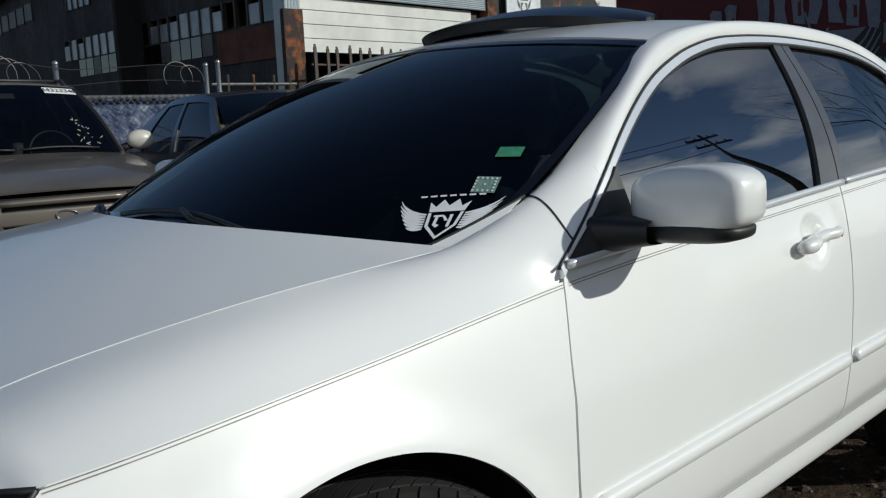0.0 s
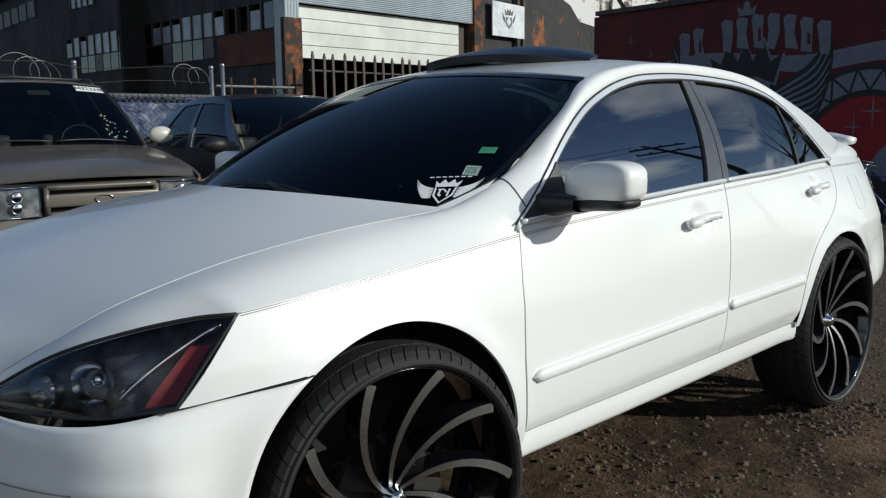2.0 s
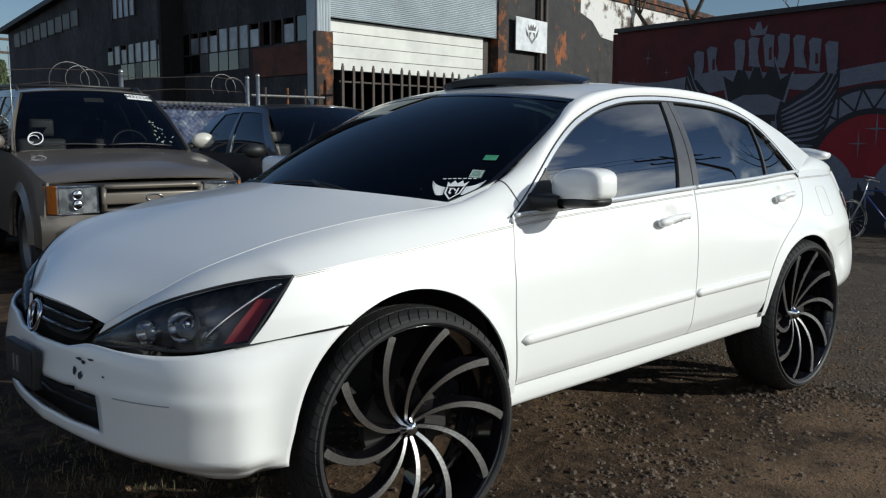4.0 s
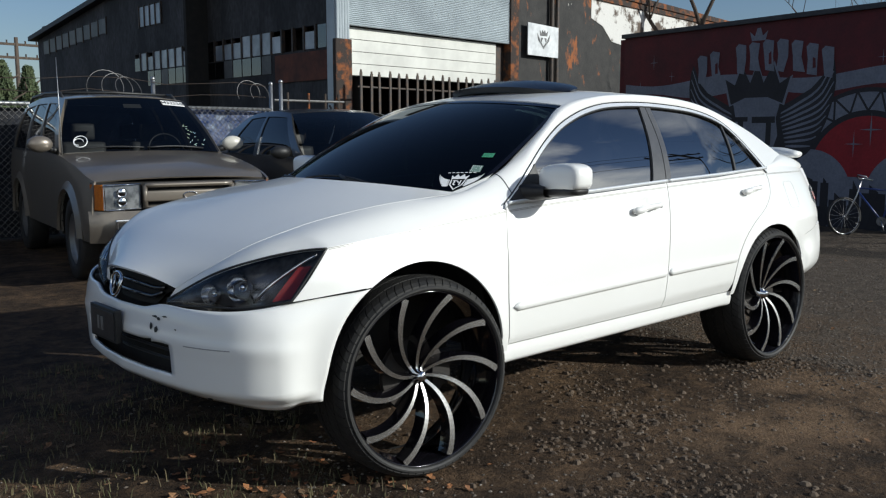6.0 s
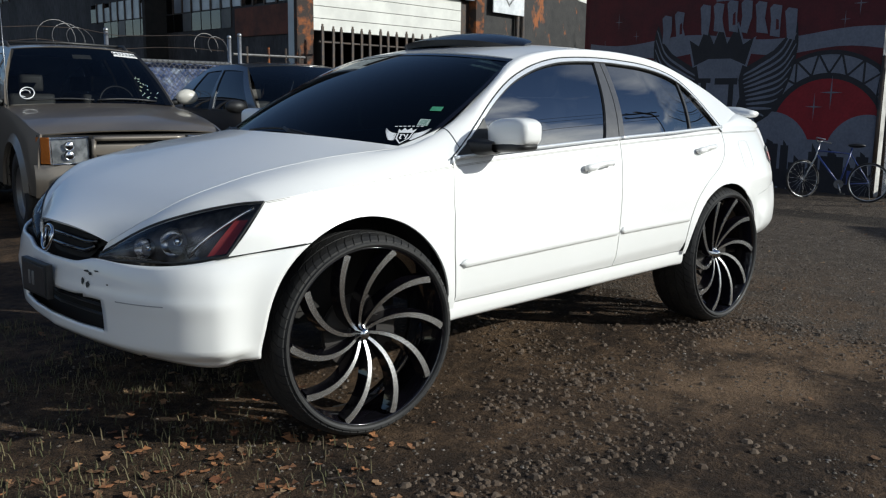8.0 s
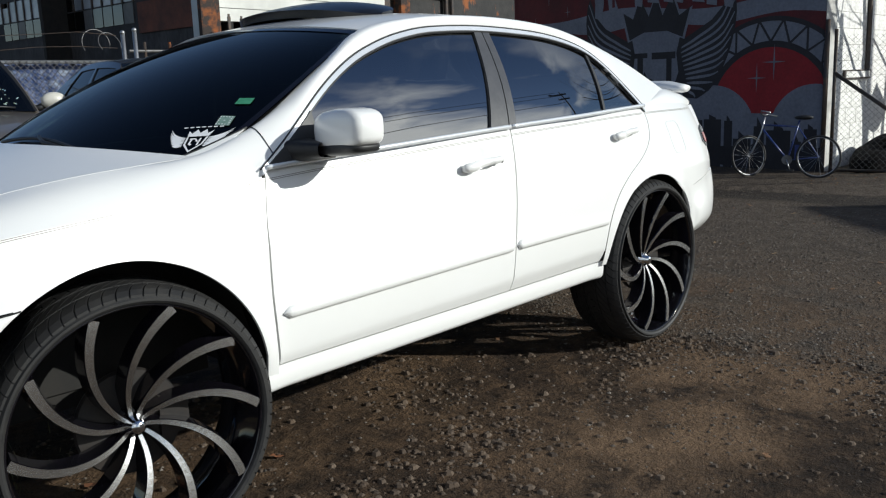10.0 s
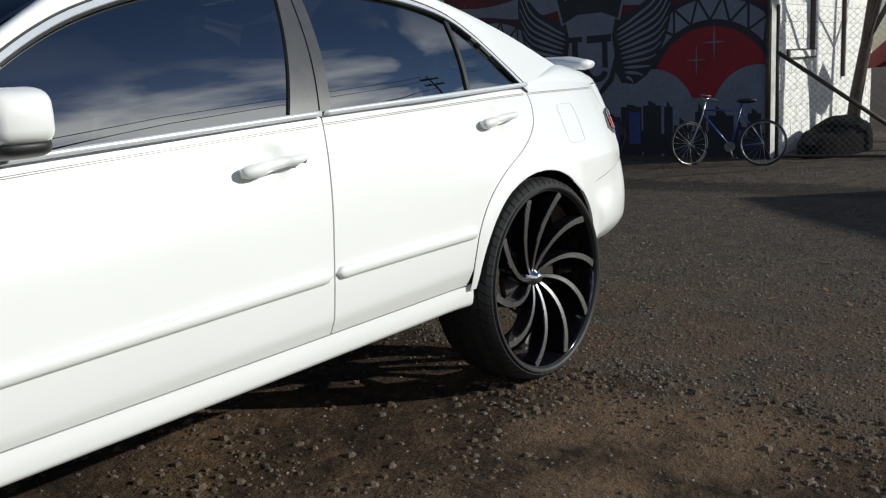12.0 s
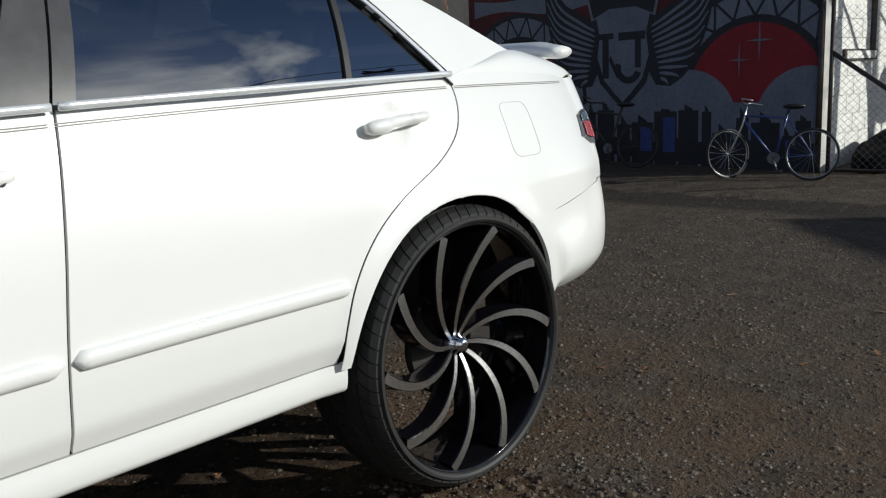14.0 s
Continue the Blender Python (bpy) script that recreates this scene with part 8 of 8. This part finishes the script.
leafy_tree((9.3, 34.5, 0), 4.1, 1.0, 5)


def power_pole(label, base, h, arm):
    p = tagged(holder("power_pole", Matrix.Translation(base)), label, "utility pole", "power poles")
    b = Vector(base)
    bm = bmesh.new()
    rod(bm, b, b + Vector((0, 0, h)), 0.13, 0.09, 10)
    part("pole", bm, M_BARK, p, smooth=True)
    for z in (h - 0.35, h - 1.0):
        bm = bmesh.new()
        a = Vector(arm) * 1.1
        box(bm, (-1.1, -0.05, -0.06), (1.1, 0.05, 0.06), Matrix.Translation(b + Vector((0, 0, z))) @ Vector(arm).to_track_quat("X", "Z").to_matrix().to_4x4())
        ca = part("crossarm", bm, M_BARK, p)
        for k in (-1, -0.45, 0.45, 1):
            bm = bmesh.new()
            rod(bm, b + Vector(arm) * k + Vector((0, 0, z + 0.06)), b + Vector(arm) * k + Vector((0, 0, z + 0.2)), 0.04, n=8)
            part("insulator", bm, M_STEELDARK, ca)
    return p


power_pole("wooden power pole far behind the warehouse", (11.7, 44, 0), 6.2, (1, 0.1, 0))
power_pole("wooden power pole across the street", (17.1, -7.4, 0), 9.0, (0.9, 0.4, 0))
power_pole("wooden power pole across the street", (-16.0, -20.0, 0), 9.0, (0.9, 0.4, 0))
for k, (dz, dx) in enumerate(((8.8, -0.9), (8.8, 0.9), (7.6, 0.0))):
    bm = bmesh.new()
    a, b = Vector((17.1 + dx, -7.4, dz)), Vector((-16 + dx, -20.0, dz))
    tube(bm, [a.lerp(b, i / 24) - Vector((0, 0, 0.9 * math.sin(math.pi * i / 24))) for i in range(25)], 0.022, 5)
    tagged(part("power_line", bm, M_STEELDARK), "black overhead power line sagging across the street", "cable", "power lines")

# ---- unseen gabled house, added behind the camera to cast a shadow into the yard ----
house = tagged(holder("house", Matrix.Translation((13.6, -10.0, 0))), "plain gabled house added out of view to cast the yard's shadow patch", "house")
HP, HA, HB = Vector((13.6, -10.0, 0)), Vector((-0.69, -0.72, 0)), Vector((0.72, -0.69, 0))
M_HOUSE = mat("tan house wall", (0.34, 0.29, 0.23), 0.9, other=(0.27, 0.23, 0.18), scale=3, bump=0.3, bump_scale=30)
bm = bmesh.new()
prism(bm, [(-3.4, -0.1), (3.4, -0.1), (3.4, 3.0), (0, 4.86), (-3.4, 3.0)], lambda u, v, w: HP + HB * u + HA * w + Vector((0, 0, v)), 12.0)
part("wall", bm, M_HOUSE, house)
for sx in (-1, 1):
    bm = bmesh.new()
    prism(bm, [(0, 4.90), (sx * 3.7, 2.92), (sx * 3.7, 3.06), (0, 5.04)], lambda u, v, w: HP + HB * u + HA * (w - 0.2) + Vector((0, 0, v)), 12.4)
    part("roof", bm, M_COPING, house)
bm = bmesh.new()
prism(bm, [(-0.45, 0), (0.45, 0), (0.45, 2.05), (-0.45, 2.05)], lambda u, v, w: HP + HB * u - HA * w + Vector((0, 0, v)), 0.04)
part("door", bm, M_STEELDARK, house)

# ---- litter on the ground ----
def scatter(name, label, count, place, shape, material, seed):
    rnd = random.Random(seed)
    vs, fs = [], []
    for _ in range(count):
        x, y = place(rnd)
        pts, faces = shape(rnd)
        z = ground_z(x, y)
        i = len(vs)
        vs += [(x + q[0], y + q[1], z + q[2]) for q in pts]
        fs += [tuple(i + j for j in f) for f in faces]
    me = bpy.data.meshes.new(name)
    me.from_pydata(vs, [], fs)
    me.materials.append(material)
    return tagged(new(name, me), label, name, kind="stuff")


def island_mat(name, cols, rough=0.9):
    m = bpy.data.materials.new(name)
    m.use_nodes = True
    n, l = m.node_tree.nodes, m.node_tree.links
    b = n["Principled BSDF"]
    b.inputs["Roughness"].default_value = rough
    g = n.new("ShaderNodeNewGeometry")
    r = n.new("ShaderNodeValToRGB")
    els = r.color_ramp.elements
    while len(els) < len(cols):
        els.new(0.5)
    for k, c in enumerate(cols):
        els[k].position, els[k].color = k / (len(cols) - 1), (*c, 1)
    l.new(g.outputs["Random Per Island"], r.inputs["Fac"])
    l.new(r.outputs["Color"], b.inputs["Base Color"])
    return m


def pebble(rnd):
    r = 0.0035 + 0.008 * rnd.random() ** 3
    h = r * rnd.uniform(0.5, 0.9)
    a = rnd.uniform(0, 6)
    ring = [(r * rnd.uniform(0.7, 1.2) * math.cos(a + k * 1.2566), r * rnd.uniform(0.7, 1.2) * math.sin(a + k * 1.2566), h * 0.2) for k in range(5)]
    return ring + [(0, 0, h)], [(k, (k + 1) % 5, 5) for k in range(5)]


def leaf(rnd):
    s = rnd.uniform(0.014, 0.030)
    a = rnd.uniform(0, 6.28)
    c, d = math.cos(a), math.sin(a)
    curl = rnd.uniform(0.2, 0.7) * s
    base = [(-s, 0, 0.003), (-s * 0.35, s * 0.5, 0.3 * curl), (s * 0.1, s * 0.32, 0.4 * curl), (s * 0.35, s * 0.62, curl), (s, 0, curl * rnd.uniform(0.4, 1.2)), (s * 0.35, -s * 0.6, curl * 0.8), (s * 0.1, -s * 0.3, 0.3 * curl), (-s * 0.35, -s * 0.5, 0.35 * curl), (0, 0, 0.004)]
    pts = [(x * c - y * d, x * d + y * c, z + 0.003) for x, y, z in base]
    return pts, [(k, (k + 1) % 8, 8) for k in range(8)]


def grass(rnd):
    h = rnd.uniform(0.015, 0.065)
    a = rnd.uniform(0, 6.28)
    w = 0.0022
    lean = rnd.uniform(0.2, 1.1) * h
    c, d = math.cos(a), math.sin(a)
    pts = [(-w * d, w * c, 0), (w * d, -w * c, 0), (lean * 0.4 * c + w * d * 0.7, lean * 0.4 * d - w * c * 0.7, h * 0.65), (lean * 0.4 * c - w * d * 0.7, lean * 0.4 * d + w * c * 0.7, h * 0.65), (lean * c, lean * d, h * rnd.uniform(0.75, 1))]
    return pts, [(0, 1, 2, 3), (3, 2, 4)]


def yard(rnd):
    while True:
        x, y = rnd.uniform(-1.5, 7.5), rnd.uniform(-3.2, 0.9)
        # mostly on the asphalt; on the dirt in drifts
        if x > 2.9 or rnd.random() < 0.12 + 1.1 * max(noise.noise((x * 1.3, y * 1.3, 6)), 0):
            return x, y


def clustered(rnd):
    while True:
        x, y = rnd.uniform(-2.4, 0.6), rnd.uniform(-2.6, 1.8)
        if x - 0.25 * (y + 0.9) < -0.15 + 0.35 * noise.noise((x * 1.5, y * 1.5, 3)) and rnd.random() < 0.35 + 0.8 * noise.noise((x * 3, y * 3, 7)):
            return x, y


scatter("gravel", "loose small stones on the yard", 20000, yard, pebble, island_mat("stones", ((0.05, 0.041, 0.033), (0.08, 0.064, 0.049), (0.12, 0.098, 0.078), (0.20, 0.175, 0.15))), 1)


def coarse(rnd):
    r = 0.006 + 0.011 * rnd.random() ** 2
    h = r * rnd.uniform(0.25, 0.55)
    a = rnd.uniform(0, 6)
    foot = [(r * rnd.uniform(0.75, 1.2) * math.cos(a + k * 1.047), r * rnd.uniform(0.75, 1.2) * math.sin(a + k * 1.047), 0.0) for k in range(6)]
    top = [(x * 0.55, y * 0.55, h * rnd.uniform(0.8, 1.1)) for x, y, _ in foot]
    return foot + top, [(k, (k + 1) % 6, 6 + (k + 1) % 6, 6 + k) for k in range(6)] + [tuple(range(6, 12))]


def worn(rnd):
    while True:
        x, y = rnd.uniform(2.7, 9.0), rnd.uniform(-3.4, 1.2)
        if rnd.random() < (1.0 if x < 6 else 0.45) * (0.35 + 0.9 * max(noise.noise((x * 1.1, y * 1.1, 2)) + 0.3, 0)):
            return x, y


scatter("gravel", "coarse stones bedded in the worn asphalt", 2600, worn, coarse, island_mat("bedded stones", ((0.045, 0.035, 0.027), (0.085, 0.066, 0.049), (0.12, 0.096, 0.074), (0.065, 0.050, 0.038))), 31)
def clod(rnd):
    pts, faces = coarse(rnd)
    k = rnd.uniform(0.7, 1.5)
    return [(x * k, y * k, z * k * 1.4) for x, y, z in pts], faces


def dirt_drift(rnd):
    while True:
        x, y = rnd.uniform(-0.2, 3.0), rnd.uniform(-2.7, 0.3)
        if rnd.random() < 0.10 + 1.6 * max(noise.noise((x * 1.6, y * 1.6, 11)), 0) + math.exp(-((x - 1.1) / 0.5) ** 2 - ((y + 1.05) / 0.22) ** 2):
            return x, y


scatter("clods", "small lumps of brown earth and stone in drifts", 2600, dirt_drift, clod, island_mat("earth clods", ((0.035, 0.023, 0.015), (0.075, 0.050, 0.032), (0.11, 0.080, 0.056), (0.050, 0.034, 0.023))), 41)
LEAFM = island_mat("dry leaves", ((0.12, 0.055, 0.026), (0.20, 0.105, 0.05), (0.15, 0.07, 0.034), (0.30, 0.20, 0.11)))
scatter("dry_leaves", "dry brown fallen leaves on the dirt", 70, yard, leaf, LEAFM, 2)
scatter("dry_leaves", "dry brown fallen leaves among the grass", 300, clustered, leaf, LEAFM, 3)
def big_leaf(rnd):
    pts, faces = leaf(rnd)
    k = rnd.uniform(0.9, 1.5)
    return [(x * k, y * k, z * k) for x, y, z in pts], faces


scatter("dry_leaves", "orange-brown curled leaves in front of the wheel", 110, lambda r: (r.gauss(-0.50, 0.32), r.gauss(-0.72, 0.34)), big_leaf, island_mat("orange leaves", ((0.20, 0.07, 0.028), (0.32, 0.14, 0.055), (0.16, 0.06, 0.025), (0.38, 0.22, 0.11))), 16)
scatter("dry_leaves", "dry brown leaves gathered below the walls", 700, lambda r: (r.uniform(9.0, 14.5), r.uniform(-3.0, 0.9)), leaf, LEAFM, 6)
scatter("grass", "thin dry grass by the front of the car", 6500, clustered, grass, island_mat("dry grass", ((0.05, 0.055, 0.022), (0.085, 0.080, 0.036), (0.14, 0.115, 0.06), (0.06, 0.045, 0.026))), 4)
scatter("gravel", "crumbs of stone beside the asphalt edge", 3000, lambda r: (r.gauss(3.0, 0.35), r.uniform(-3, 0.6)), pebble, bpy.data.materials["stones"], 8)
rnd = random.Random(12)
for k in range(9):
    x, y = clustered(rnd)
    a = rnd.uniform(0, 6.28)
    L = rnd.uniform(0.15, 0.45)
    bm = bmesh.new()
    tube(bm, [(x + L * q * math.cos(a) + 0.02 * math.sin(q * 5), y + L * q * math.sin(a), ground_z(x, y) + 0.012 + 0.012 * math.sin(q * 3)) for q in (0, 0.3, 0.6, 1.0)], [0.004, 0.004, 0.003, 0.0015], 5)
    tagged(part("twig", bm, M_BARK), "thin dry twig on the ground", "twig", "twigs")
